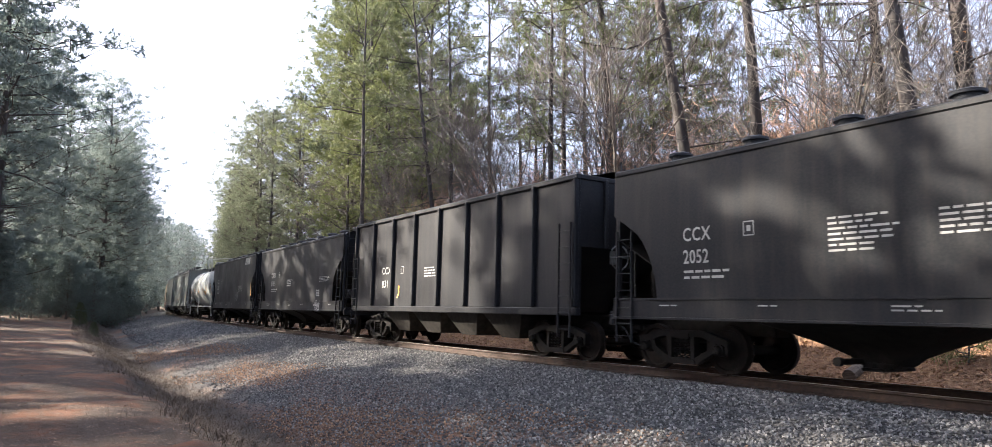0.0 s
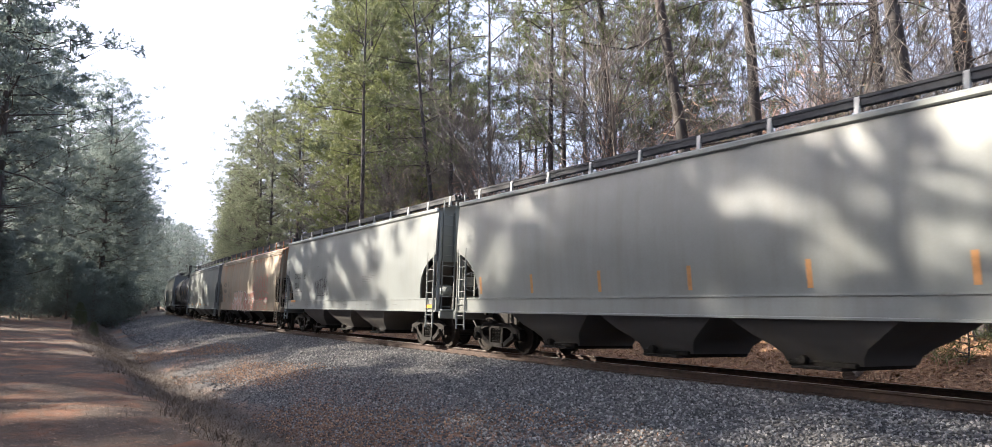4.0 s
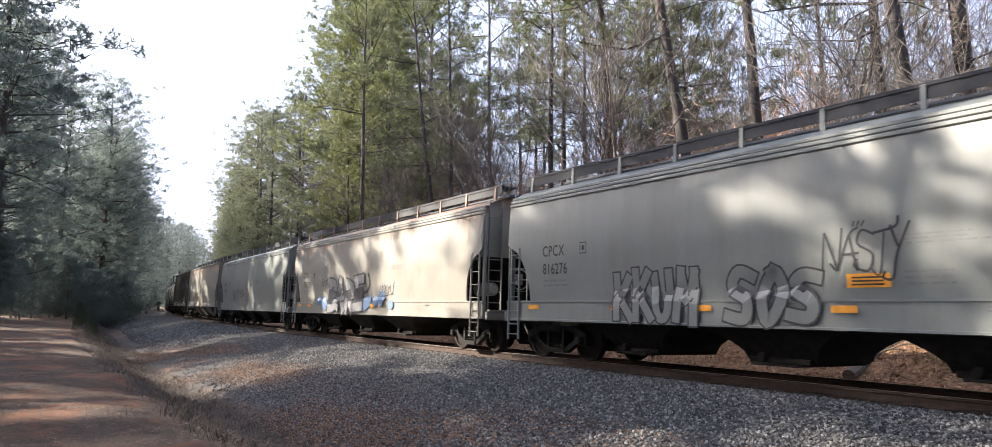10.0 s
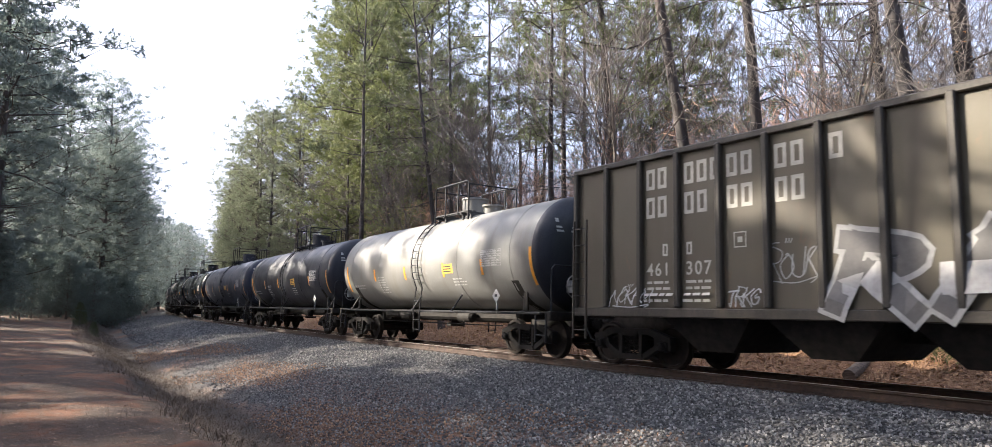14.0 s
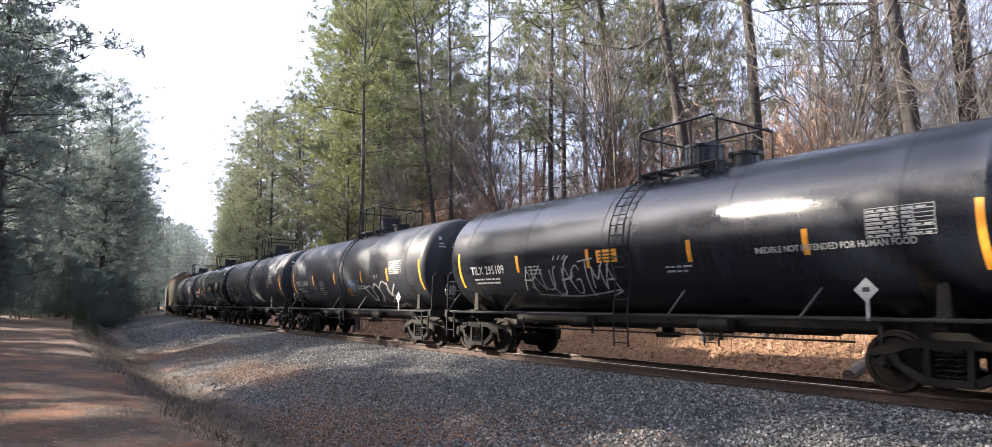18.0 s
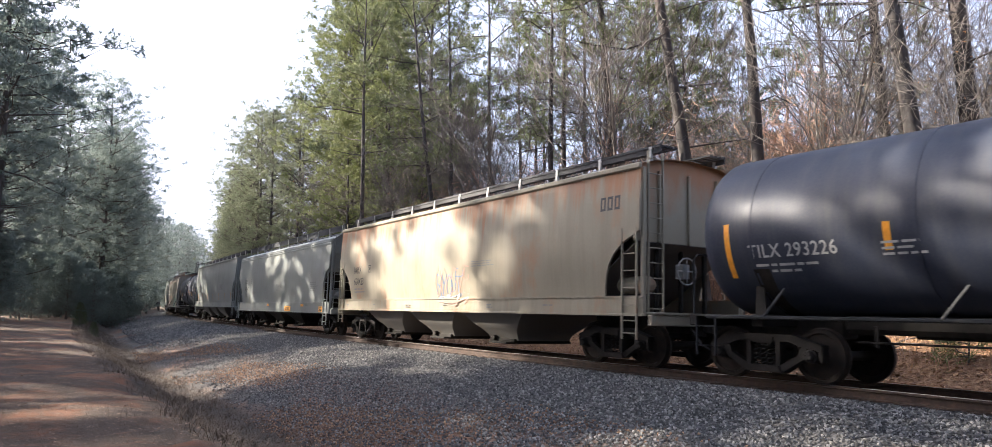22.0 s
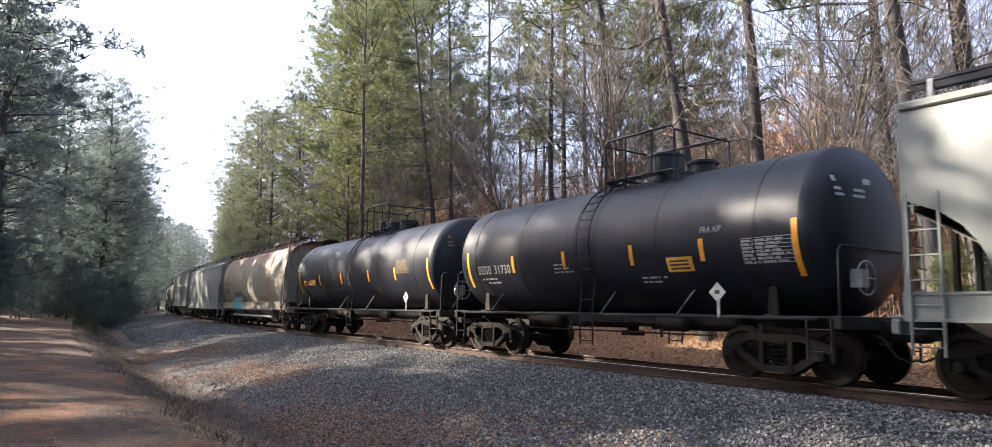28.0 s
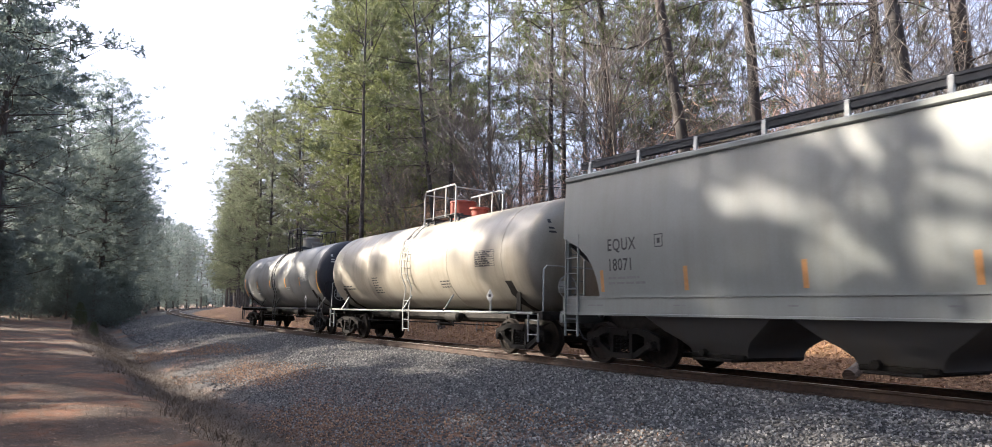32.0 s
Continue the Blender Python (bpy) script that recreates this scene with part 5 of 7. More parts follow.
def bare_tree(seed, h, spread, r0=0.11, forks=3, leaf=None, leaf_count=0, lean=0.5, twigs=True):
    """A leafless broad-leaved tree: crooked trunk, forking limbs, fine twigs."""
    rng = np.random.default_rng(seed)
    wood, branches, tips = Build(), Build(), []

    def grow(o, d, ln, r, level):
        n = 5 if level < 2 else 3
        pts, rad = [o], [r]
        for i in range(1, n + 1):
            d = d + rng.normal(size=3) * (0.10 if level == 0 else 0.20)
            d[2] += 0.05
            d = d / np.linalg.norm(d)
            pts.append(pts[-1] + d * ln / n)
            rad.append(r * (1 - 0.55 * i / n))
        (branches if level else wood).tube(pts, [max(q, 0.009) for q in rad], (8, 5, 4, 3, 3)[level], False)
        if level >= 4 or r < 0.004:
            tips.append(pts[-1])
            return
        kids = (11, 7, 5, 3, 2)[level]
        for i in range(kids):
            q = rng.uniform(0.35 if level == 0 else 0.2, 1.0)
            k = q * n
            j = min(n - 1, int(k))
            p = pts[j] + (pts[j + 1] - pts[j]) * (k - j)
            side = rng.normal(size=3)
            nd = d * 0.75 + side / np.linalg.norm(side) * 0.75 + np.array([0, 0, 0.22])
            grow(p, nd / np.linalg.norm(nd), ln * rng.uniform(0.34, 0.62) * (spread if level == 0 else 1.0), r * (1 - 0.55 * q) * rng.uniform(0.4, 0.62), level + 1)

    d0 = np.array([rng.normal() * 0.12 * lean, rng.normal() * 0.12 * lean, 1.0])
    grow(np.array([0, 0, -0.2]), d0 / np.linalg.norm(d0), h * 0.75, r0, 0)
    tree = new("bare_tree")
    part("trunk", wood, BARK_GREY, tree, "crooked leafless trunk", smooth=50)
    part("bare_crown", branches, BARK_GREY, tree, "spreading bare limbs and fine twigs", smooth=50)
    if leaf_count:
        T = np.array(tips)
        c = T[rng.integers(0, len(T), leaf_count)] + rng.normal(size=(leaf_count, 3)) * 0.22
        v, f = blades(rng, c, rng.normal(size=c.shape) * 0.5, 3, 0.085, 0.026, 0.0)
        ob = new("crown", mesh_of("crown", v, f, leaf or BUD))
        ob.parent = tree
        ob["label"] = "sparse crown of small leaves"
    return tree


def thicket(seed, h, spread, count=2600):
    """A leafless shrub: a haze of thin brown shoots on a few stems."""
    rng = np.random.default_rng(seed)
    wood, c, o = Build(), [], []
    for i in range(12):
        az = rng.uniform(0, 6.283)
        r = spread * rng.uniform(0.2, 1.0)
        tip = np.array([math.cos(az) * r, math.sin(az) * r, h * rng.uniform(0.6, 1.0)])
        foot = tip * np.array([0.12, 0.12, 0]) - np.array([0, 0, 0.15])
        mid = (foot + tip) / 2 + rng.normal(size=3) * 0.25
        wood.tube([foot, mid, tip], [0.035, 0.022, 0.008], 4, False)
        for k in range(count // 12):
            q = rng.uniform(0.15, 1.0)
            c.append(foot + (tip - foot) * q + rng.normal(size=3) * 0.32 * spread * 0.5)
            o.append((tip - foot) / h)
    v, f = blades(rng, np.array(c), np.array(o), 1, 0.75, 0.011, 0.3)
    shrub = new("bare_shrub")
    part("stem", wood, BARK_GREY, shrub, "thin leaning stems", smooth=50)
    ob = new("twig_crown", mesh_of("twig_crown", v, f, SHRUB_TWIG))
    ob.parent = shrub
    ob["label"] = "haze of thin reddish-brown twigs"
    return shrub


def leafy_tree(seed, h, spread, clumps=260, mat=None, size=0.16, skirt=0.08):
    """An evergreen or understorey tree with many clumps of small leaves."""
    rng = np.random.default_rng(seed)
    wood = Build()
    wood.tube([(0, 0, -0.2), (0.1, 0.05, h * 0.4), (0.0, 0.15, h * 0.75), (0.1, 0, h * 0.95)], [0.16 * h / 10, 0.11 * h / 10, 0.06 * h / 10, 0.02], 7)
    centres, outs = [], []
    for i in range(clumps):
        u = skirt + (0.98 - skirt) * rng.uniform() ** 0.85
        az = rng.uniform(0, 6.283)
        r = spread * (math.sin(min(1.0, (1 - u) * 1.35 + 0.08) * 1.5708) ** 0.8) * rng.uniform(0.35, 1.08)
        p = np.array([math.cos(az) * r, math.sin(az) * r, u * h + rng.normal() * 0.25])
        o = np.array([0.05, 0.05, max(0.3, p[2] - r * 0.45)])
        wood.tube([o, (o + p) / 2 + np.array([0, 0, 0.12]), p], [0.03, 0.02, 0.008], 3, False)
        for _ in range(7):
            centres.append(p + rng.normal(size=3) * np.array([0.42, 0.42, 0.26]))
            outs.append((p - o) / (np.linalg.norm(p - o) + 1e-6))
    v, f = blades(rng, np.array(centres), np.array(outs), 9, size * 1.5, size * 0.42, 0.1)
    tree = new("leafy_tree")
    part("trunk", wood, BARK_GREY, tree, "slim trunk with many limbs", smooth=50)
    ob = new("crown", mesh_of("crown", v, f, mat or LEAF))
    ob.parent = tree
    ob["label"] = "dense uneven crown of small leaves"
    return tree


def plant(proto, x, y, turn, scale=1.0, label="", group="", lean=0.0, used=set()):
    """Sets a prototype at its first place, and copies of it after that. lean: degrees to the right as the camera sees
    it.
    """
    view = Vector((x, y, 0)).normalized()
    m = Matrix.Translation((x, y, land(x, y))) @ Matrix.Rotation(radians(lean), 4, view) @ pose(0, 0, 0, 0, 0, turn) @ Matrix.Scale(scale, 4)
    if proto in used:
        ob = copy_thing(proto, m)
    else:
        used.add(proto)
        proto.matrix_basis = m
        ob = proto
    tagged(ob, label, "tree", group)
    return ob


PINES = [pine(11, 27, 0.42, 4.2, 40, 24), pine(12, 26, 0.50, 3.8, 34, 24), pine(14, 24, 0.30, 3.9, 44, 24)]
FULL = [crown_pine(21, 27, 0.12, 4.6, 84, 8), crown_pine(22, 25, 0.18, 4.3, 78, 8), crown_pine(23, 28, 0.08, 4.8, 88, 8)]
SHADY = [crown_pine(31, 26, 0.10, 4.7, 80, 8, needles=NEEDLE_HAZED, blunt=0.32), crown_pine(32, 23, 0.08, 4.5, 76, 8, needles=NEEDLE_HAZED, blunt=0.32), crown_pine(33, 28, 0.16, 4.8, 80, 8, needles=NEEDLE_HAZED, blunt=0.32)]
FAR = [crown_pine(26, 27, 0.16, 4.3, 70, 8, needles=NEEDLE_HAZED_FAR, blunt=0.32), crown_pine(27, 26, 0.22, 4.5, 66, 8, needles=NEEDLE_HAZED_FAR, blunt=0.32)]
SCREEN = [crown_pine(36, 25, 0.36, 4.4, 40, 7, 14, 7, 0.28, 0.032, needles=NEEDLE_HAZED), crown_pine(37, 27, 0.44, 4.0, 36, 7, 14, 7, 0.28, 0.032, needles=NEEDLE_HAZED), crown_pine(38, 23, 0.32, 4.6, 40, 7, 14, 7, 0.28, 0.032, needles=NEEDLE_HAZED)]
TRUNKY = [pine(41, 26, 0.46, 4.4, 22, 46, 10, 0.36, 0.026, girth=0.78, dead=9, needles=NEEDLE_DULL), pine(42, 27, 0.54, 4.2, 20, 46, 10, 0.36, 0.026, girth=0.82, dead=9, needles=NEEDLE_DULL), pine(43, 25, 0.42, 4.6, 22, 46, 10, 0.36, 0.026, girth=0.76, dead=9, needles=NEEDLE_DULL)]
SHRUBS = [thicket(81, 3.6, 1.9), thicket(82, 4.6, 2.2), thicket(83, 5.8, 2.4, 3200)]
BARE = [bare_tree(51, 15, 1.0, 0.10), bare_tree(52, 12, 1.1, 0.08), bare_tree(53, 18, 0.9, 0.12), bare_tree(54, 10, 1.2, 0.06, leaf=RUSSET, leaf_count=45), bare_tree(55, 14, 1.2, 0.09, lean=2.0)]
BUDDING = [bare_tree(61, 8, 1.2, 0.06, leaf=BUD, leaf_count=900), bare_tree(62, 7, 1.3, 0.05, leaf=BUD, leaf_count=700)]
HOLLY = [leafy_tree(71, 9, 2.4, 240), leafy_tree(72, 12, 2.8, 300), leafy_tree(73, 6, 2.2, 200)]
HOLLY_HAZED = [leafy_tree(74, 9, 2.6, 260, NEEDLE_HAZED), leafy_tree(75, 11, 3.0, 300, NEEDLE_HAZED), leafy_tree(76, 7, 2.4, 220, NEEDLE_HAZED)]

PINE_LABEL = "tall pine with scaly brown trunk and green needles beside the track"
SHADE_LABEL = "tall dark green pine of the shaded wood along the dirt track"
BARE_LABEL = "leafless brown tree with fine twigs behind the track"
BUD_LABEL = "small tree with yellow-green spring buds"
HOLLY_LABEL = "dense evergreen understorey tree"


# bearing and distance from the camera at the origin, to fit its view
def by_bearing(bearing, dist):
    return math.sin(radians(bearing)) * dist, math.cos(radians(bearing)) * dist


# the bare-stemmed pines that stand beyond the track, placed to fit the camera's view: bearing and distance of the foot,
# kind, size, lean
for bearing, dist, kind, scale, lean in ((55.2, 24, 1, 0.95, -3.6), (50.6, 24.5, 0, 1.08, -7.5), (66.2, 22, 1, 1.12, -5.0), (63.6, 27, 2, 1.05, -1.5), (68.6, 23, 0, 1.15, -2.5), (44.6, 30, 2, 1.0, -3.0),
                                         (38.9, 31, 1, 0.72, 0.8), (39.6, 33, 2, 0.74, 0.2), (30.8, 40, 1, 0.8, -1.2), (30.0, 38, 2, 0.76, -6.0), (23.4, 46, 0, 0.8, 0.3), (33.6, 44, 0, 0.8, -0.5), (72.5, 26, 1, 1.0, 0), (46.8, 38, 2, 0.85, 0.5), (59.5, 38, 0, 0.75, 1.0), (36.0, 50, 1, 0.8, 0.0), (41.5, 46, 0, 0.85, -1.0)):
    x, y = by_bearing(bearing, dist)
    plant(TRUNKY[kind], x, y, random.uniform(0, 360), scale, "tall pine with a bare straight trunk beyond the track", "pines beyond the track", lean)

rng = random.Random(7)
# the sunlit pine edge on the inner side of the curve: tall near pines, then lower ones along the bend
for bearing, dist, k, size in ((22.8, 62, 2, 1.08), (24.6, 57, 0, 1.10), (26.6, 61, 1, 1.18), (25.2, 69, 2, 1.10), (28.8, 56, 0, 1.02), (23.4, 76, 0, 1.12)):
    x, y = by_bearing(bearing, dist)
    plant(FULL[k], x, y, rng.uniform(0, 360), size, PINE_LABEL, "pines beyond the track")
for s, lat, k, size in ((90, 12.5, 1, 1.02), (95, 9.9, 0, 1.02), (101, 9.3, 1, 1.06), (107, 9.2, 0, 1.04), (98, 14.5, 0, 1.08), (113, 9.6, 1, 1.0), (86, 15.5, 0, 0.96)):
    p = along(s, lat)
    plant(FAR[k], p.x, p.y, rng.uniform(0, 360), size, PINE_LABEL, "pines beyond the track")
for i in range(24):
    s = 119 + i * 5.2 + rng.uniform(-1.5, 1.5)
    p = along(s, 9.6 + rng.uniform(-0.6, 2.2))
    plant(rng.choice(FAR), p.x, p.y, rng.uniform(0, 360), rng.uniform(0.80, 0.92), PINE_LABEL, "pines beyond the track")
for i in range(22):
    s = 50 + i * 9 + rng.uniform(-3, 3)
    p = along(s, 16 + rng.uniform(-2, 8))
    plant(rng.choice(PINES), p.x, p.y, rng.uniform(0, 360), rng.uniform(0.80, 0.95), PINE_LABEL, "pines beyond the track")
# thin wood behind the train
for i in range(9):
    x, y = by_bearing(24 + 52 * (i + rng.uniform(0, 1)) / 9, rng.uniform(46, 75))
    plant(rng.choice(TRUNKY), x, y, rng.uniform(0, 360), rng.uniform(0.7, 0.95), PINE_LABEL, "pines beyond the track")
for i in range(96):
    bearing = 19 + 60 * (i + rng.uniform(0, 1)) / 96
    near = 21.0 / math.sin(radians(bearing))
    x, y = by_bearing(bearing, min(58, near) + rng.uniform(-1.5, 16))
    if offset_of(x, y) > 6.5:
        spec = (rng.choice(BARE), x, y, rng.uniform(0, 360), rng.uniform(0.7, 1.1) * (0.75 if bearing > 52 else 1.0), BARE_LABEL, "bare trees beyond the track", rng.uniform(-4, 4))
        if i % 4 and not (40 < bearing < 62 and i % 2):
            plant(*spec)
more = random.Random(99)
for i in range(20):
    bearing = 46 + 27 * (i + more.uniform(0, 1)) / 20
    x, y = by_bearing(bearing, 20.5 / math.sin(radians(bearing)) + more.uniform(0, 20))
    plant(more.choice(BARE), x, y, more.uniform(0, 360), more.uniform(0.55, 0.95), BARE_LABEL, "bare trees beyond the track", more.uniform(-9, 6))
for i in range(24):
    bearing = 20 + 58 * (i + rng.uniform(0, 1)) / 24
    x, y = by_bearing(bearing, (rng.uniform(18, 34) + 10) / max(0.55, math.sin(radians(bearing))))
    plant(rng.choice(BUDDING), x, y, rng.uniform(0, 360), rng.uniform(0.7, 1.1), BUD_LABEL, "budding trees beyond the track")
for i in range(90):
    bearing = 16 + 64 * (i + rng.uniform(0, 1)) / 90
    x, y = by_bearing(bearing, min(62, 21.5 / math.sin(radians(bearing))) + rng.uniform(-1, 13))
    if offset_of(x, y) > 6.5:
        spec = (rng.choice(SHRUBS), x, y, rng.uniform(0, 360), rng.uniform(0.75, 1.15))
        if i % 5 < (4 if bearing > 25 else 1):
            plant(*spec, "leafless reddish-brown shrub on the bank", "shrubs beyond the track")
for i in range(26):   # a deeper belt of the same shrubs closes the view between the stems
    bearing = 31 + 36 * (i + more.uniform(0, 1)) / 26
    x, y = by_bearing(bearing, more.uniform(46, 70))
    plant(more.choice(SHRUBS), x, y, more.uniform(0, 360), more.uniform(1.0, 1.7), "leafless reddish-brown shrub on the bank", "shrubs beyond the track")
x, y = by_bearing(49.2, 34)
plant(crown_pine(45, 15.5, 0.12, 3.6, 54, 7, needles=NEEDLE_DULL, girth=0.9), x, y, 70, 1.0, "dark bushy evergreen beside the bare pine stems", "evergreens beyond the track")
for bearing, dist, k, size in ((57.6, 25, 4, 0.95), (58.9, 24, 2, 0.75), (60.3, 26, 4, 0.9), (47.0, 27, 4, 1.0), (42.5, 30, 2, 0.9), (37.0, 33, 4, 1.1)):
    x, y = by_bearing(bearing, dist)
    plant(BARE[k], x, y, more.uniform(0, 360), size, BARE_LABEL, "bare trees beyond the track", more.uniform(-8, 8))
for bearing, dist, k, size in ((26.0, 50, 1, 0.60), (28.3, 49, 2, 0.46)):
    x, y = by_bearing(bearing, dist)
    plant(FULL[k], x, y, rng.uniform(0, 360), size, "young pine in bright green needle below the tall pines", "pines beyond the track")
edge = random.Random(404)
for bearing, dist, k, size in ((22.6, 53, 0, 0.52), (29.9, 54, 1, 0.60)):
    x, y = by_bearing(bearing, dist)
    plant(FULL[k], x, y, edge.uniform(0, 360), size, "young pine in bright green needle below the tall pines", "pines beyond the track")
for i in range(26):   # taller shrubs close behind the train
    bearing = 27 + 33 * (i + edge.uniform(0, 1)) / 26
    x, y = by_bearing(bearing, 22.0 / math.sin(radians(bearing)) + edge.uniform(0, 9))
    plant(edge.choice(SHRUBS), x, y, edge.uniform(0, 360), edge.uniform(1.0, 1.5), "tall leafless reddish-brown shrub behind the track", "shrubs beyond the track")

for bearing, dist, size in ((53.6, 38, 1.15), (55.4, 42, 1.25), (57.0, 40, 1.0)):
    x, y = by_bearing(bearing, dist)
    plant(BUDDING[0], x, y, more.uniform(0, 360), size, "small tree in pale spring blossom and buds", "budding trees beyond the track")

# the wood along the dirt track, which shades it
for i in range(44):
    s = 92 + i * 7.4 + rng.uniform(-1.5, 1.5)
    p = along(s, -7.9 - rng.uniform(0, 2.6))
    plant(rng.choice(SHADY), p.x, p.y, rng.uniform(0, 360), rng.uniform(0.90, 1.08), SHADE_LABEL, "pines along the dirt track")
for i in range(5):
    s = 60 + i * 6.5 + rng.uniform(-1.5, 1.5)
    p = along(s, -13.8 - rng.uniform(0, 3.0))
    plant(rng.choice(SHADY), p.x, p.y, rng.uniform(0, 360), rng.uniform(0.86, 1.0), SHADE_LABEL, "pines along the dirt track")
# the wood out of view that throws the dappled light: four loose rows, thinned until the light patches fit the camera's
# view
STANDING = {0, 2, 3, 5, 6, 9, 11, 15, 16, 21, 22, 27, 28, 31, 38, 47, 48, 49, 50, 54, 55, 62, 65, 66, 67, 71, 75, 77, 79, 84, 85, 86, 87, 88, 89, 91, 93, 94, 99, 103}
wood = random.Random(1309)
for row, lat in enumerate((-17.5, -23.5, -30.0, -37.0)):
    for i in range(26):
        s = -6 + i * 3.3 + wood.uniform(-1.6, 1.6)
        p = along(s, lat - wood.uniform(0, 5.5))
        kind, turn, size = wood.randrange(3), wood.uniform(0, 360), wood.uniform(0.88, 1.14)
        if row * 26 + i in STANDING and p.x < -3.6 and not (p.x > -6.5 and 64 < p.y < 70):
            plant(SCREEN[kind], p.x, p.y, turn, size, SHADE_LABEL, "pines along the dirt track")
# a few more out of view farther back, added to close off the sky
for i in range(10):
    p = along(-12 - i * 4.5 + wood.uniform(-2, 2), -17.5 - wood.uniform(0, 14))
    plant(wood.choice(SCREEN), p.x, p.y, wood.uniform(0, 360), wood.uniform(0.9, 1.1), SHADE_LABEL, "pines along the dirt track")
for s, lat, k, size in ((85, -12.4, 2, 1.02), (79, -14.6, 1, 1.15), (91, -8.8, 0, 1.03), (97, -10.5, 1, 1.08), (104, -7.4, 2, 0.98), (118, -6.9, 2, 0.9)):
    p = along(s, lat)
    plant(SHADY[k], p.x, p.y, rng.uniform(0, 360), size, SHADE_LABEL, "pines along the dirt track")
for i in range(30):
    p = along(86 + i * 2.4 + rng.uniform(-1, 1), -7.0 - rng.uniform(0, 2.2))
    plant(rng.choice(HOLLY_HAZED), p.x, p.y, rng.uniform(0, 360), rng.uniform(0.45, 0.85), HOLLY_LABEL, "evergreens along the dirt track")
for i in range(34):
    p = along(96 + i * 3.6 + rng.uniform(-1.5, 1.5), -8.6 - rng.uniform(0, 5.0))
    plant(rng.choice(HOLLY_HAZED), p.x, p.y, rng.uniform(0, 360), rng.uniform(0.5, 0.85), HOLLY_LABEL, "evergreens along the dirt track")
for i in range(22):
    p = along(72 + i * 1.0 + rng.uniform(-1, 1), -8.8 - rng.uniform(0, 6.5))
    plant(rng.choice(HOLLY_HAZED), p.x, p.y, rng.uniform(0, 360), rng.uniform(0.35, 0.7), HOLLY_LABEL, "evergreens along the dirt track")
# understorey evergreens out of view, up to the dirt track's edge and deep into the wood, added to shade the dirt and
# block low sky light
for i in range(16):
    x, y = -4.6 - rng.uniform(0, 3.0), 1 + i * 3.2 + rng.uniform(-1.0, 1.0)
    plant(rng.choice(HOLLY_HAZED), x, y, rng.uniform(0, 360), rng.uniform(0.58, 0.78), HOLLY_LABEL, "evergreens along the dirt track")
for i in range(44):
    p = along(-50 + i * 2.9 + rng.uniform(-2, 2), -24 - rng.uniform(0, 20))
    plant(rng.choice(HOLLY_HAZED), p.x, p.y, rng.uniform(0, 360), rng.uniform(0.9, 1.35), HOLLY_LABEL, "evergreens along the dirt track")
# unseen trees behind the camera, added to hold back sky light
for i in range(22):
    s = -12 - i * 5 + rng.uniform(-2, 2)
    p = along(s, rng.choice((9.5, 17.0)) + rng.uniform(0, 4))
    plant(rng.choice(FULL + PINES), p.x, p.y, rng.uniform(0, 360), rng.uniform(0.85, 1.05), PINE_LABEL, "pines beyond the track")
for i in range(10):
    p = along(-70 - rng.uniform(0, 25), -16 + i * 3.4)
    plant(rng.choice(SHADY), p.x, p.y, rng.uniform(0, 360), rng.uniform(0.85, 1.05), SHADE_LABEL, "pines along the dirt track")
for i in range(14):
    s = 74 + i * 14 + rng.uniform(-2.5, 2.5)
    p = along(s, -17 - rng.uniform(0, 8))
    plant(rng.choice(SHADY), p.x, p.y, rng.uniform(0, 360), rng.uniform(0.85, 1.05), SHADE_LABEL, "pines along the dirt track")
for i in range(36):
    s = 56 + i * 4.6 + rng.uniform(-2, 2)
    p = along(s, (-13.5 if s < 88 else -9.4) - rng.uniform(0, 5))
    plant(rng.choice(HOLLY_HAZED), p.x, p.y, rng.uniform(0, 360), rng.uniform(0.7, 1.1), HOLLY_LABEL, "evergreens along the dirt track")
for x, y, k, size in ((-3.4, 47.0, 0, 1.05), (-2.4, 58.0, 1, 1.12), (-0.8, 53.0, 2, 1.05)):
    plant(SCREEN[k], x, y, rng.uniform(0, 360), size, SHADE_LABEL, "pines along the dirt track")


for i in range(34):
    p = along(222 + i * 5.5, -8.6 - more.uniform(0, 5))
    plant(more.choice(HOLLY_HAZED), p.x, p.y, more.uniform(0, 360), more.uniform(0.7, 1.0), HOLLY_LABEL, "evergreens along the dirt track")
# low shrubs added to deepen the dark of the shadowed ditch
for i in range(14):
    p = along(50 + i * 2.6 + more.uniform(-1.2, 1.2), -9.4 + more.uniform(-0.5, 0.9))
    plant(more.choice(HOLLY), p.x, p.y, more.uniform(0, 360), more.uniform(0.09, 0.15), "low evergreen shrub added to darken the shaded ditch", "shrubs along the ditch")


# ---- loose cover on the ground ----
def scatter(name, mat, label, category, s_range, o_range, count, shape, seed, density=None):
    """Many small loose pieces joined into one: shape(rng, n) gives n pieces' vertices about the origin and one piece's faces."""
    rng = np.random.default_rng(seed)
    s = rng.uniform(*s_range, count)
    o = rng.uniform(*o_range, count)
    if density is not None:
        keep = rng.uniform(size=count) < density(s, o)
        s, o = s[keep], o[keep]
    v, f = shape(rng, len(s))
    a = (s - APEX) / BEND
    x = TRACK_X + BEND * (1 - np.cos(a)) + o * np.cos(a)
    y = APEX + BEND * np.sin(a) - o * np.sin(a)
    z = np.array([land(p, q) for p, q in zip(x, y)])
    v = v + np.stack([x, y, z], 1)[:, None, :]
    k = v.shape[1]
    faces = (np.array(f)[None] + np.arange(len(s))[:, None, None] * k).reshape(-1, len(f[0]))
    ob = new(name, mesh_of(name, v.reshape(-1, 3), faces.tolist(), mat))
    return tagged(ob, label, category, kind="stuff")


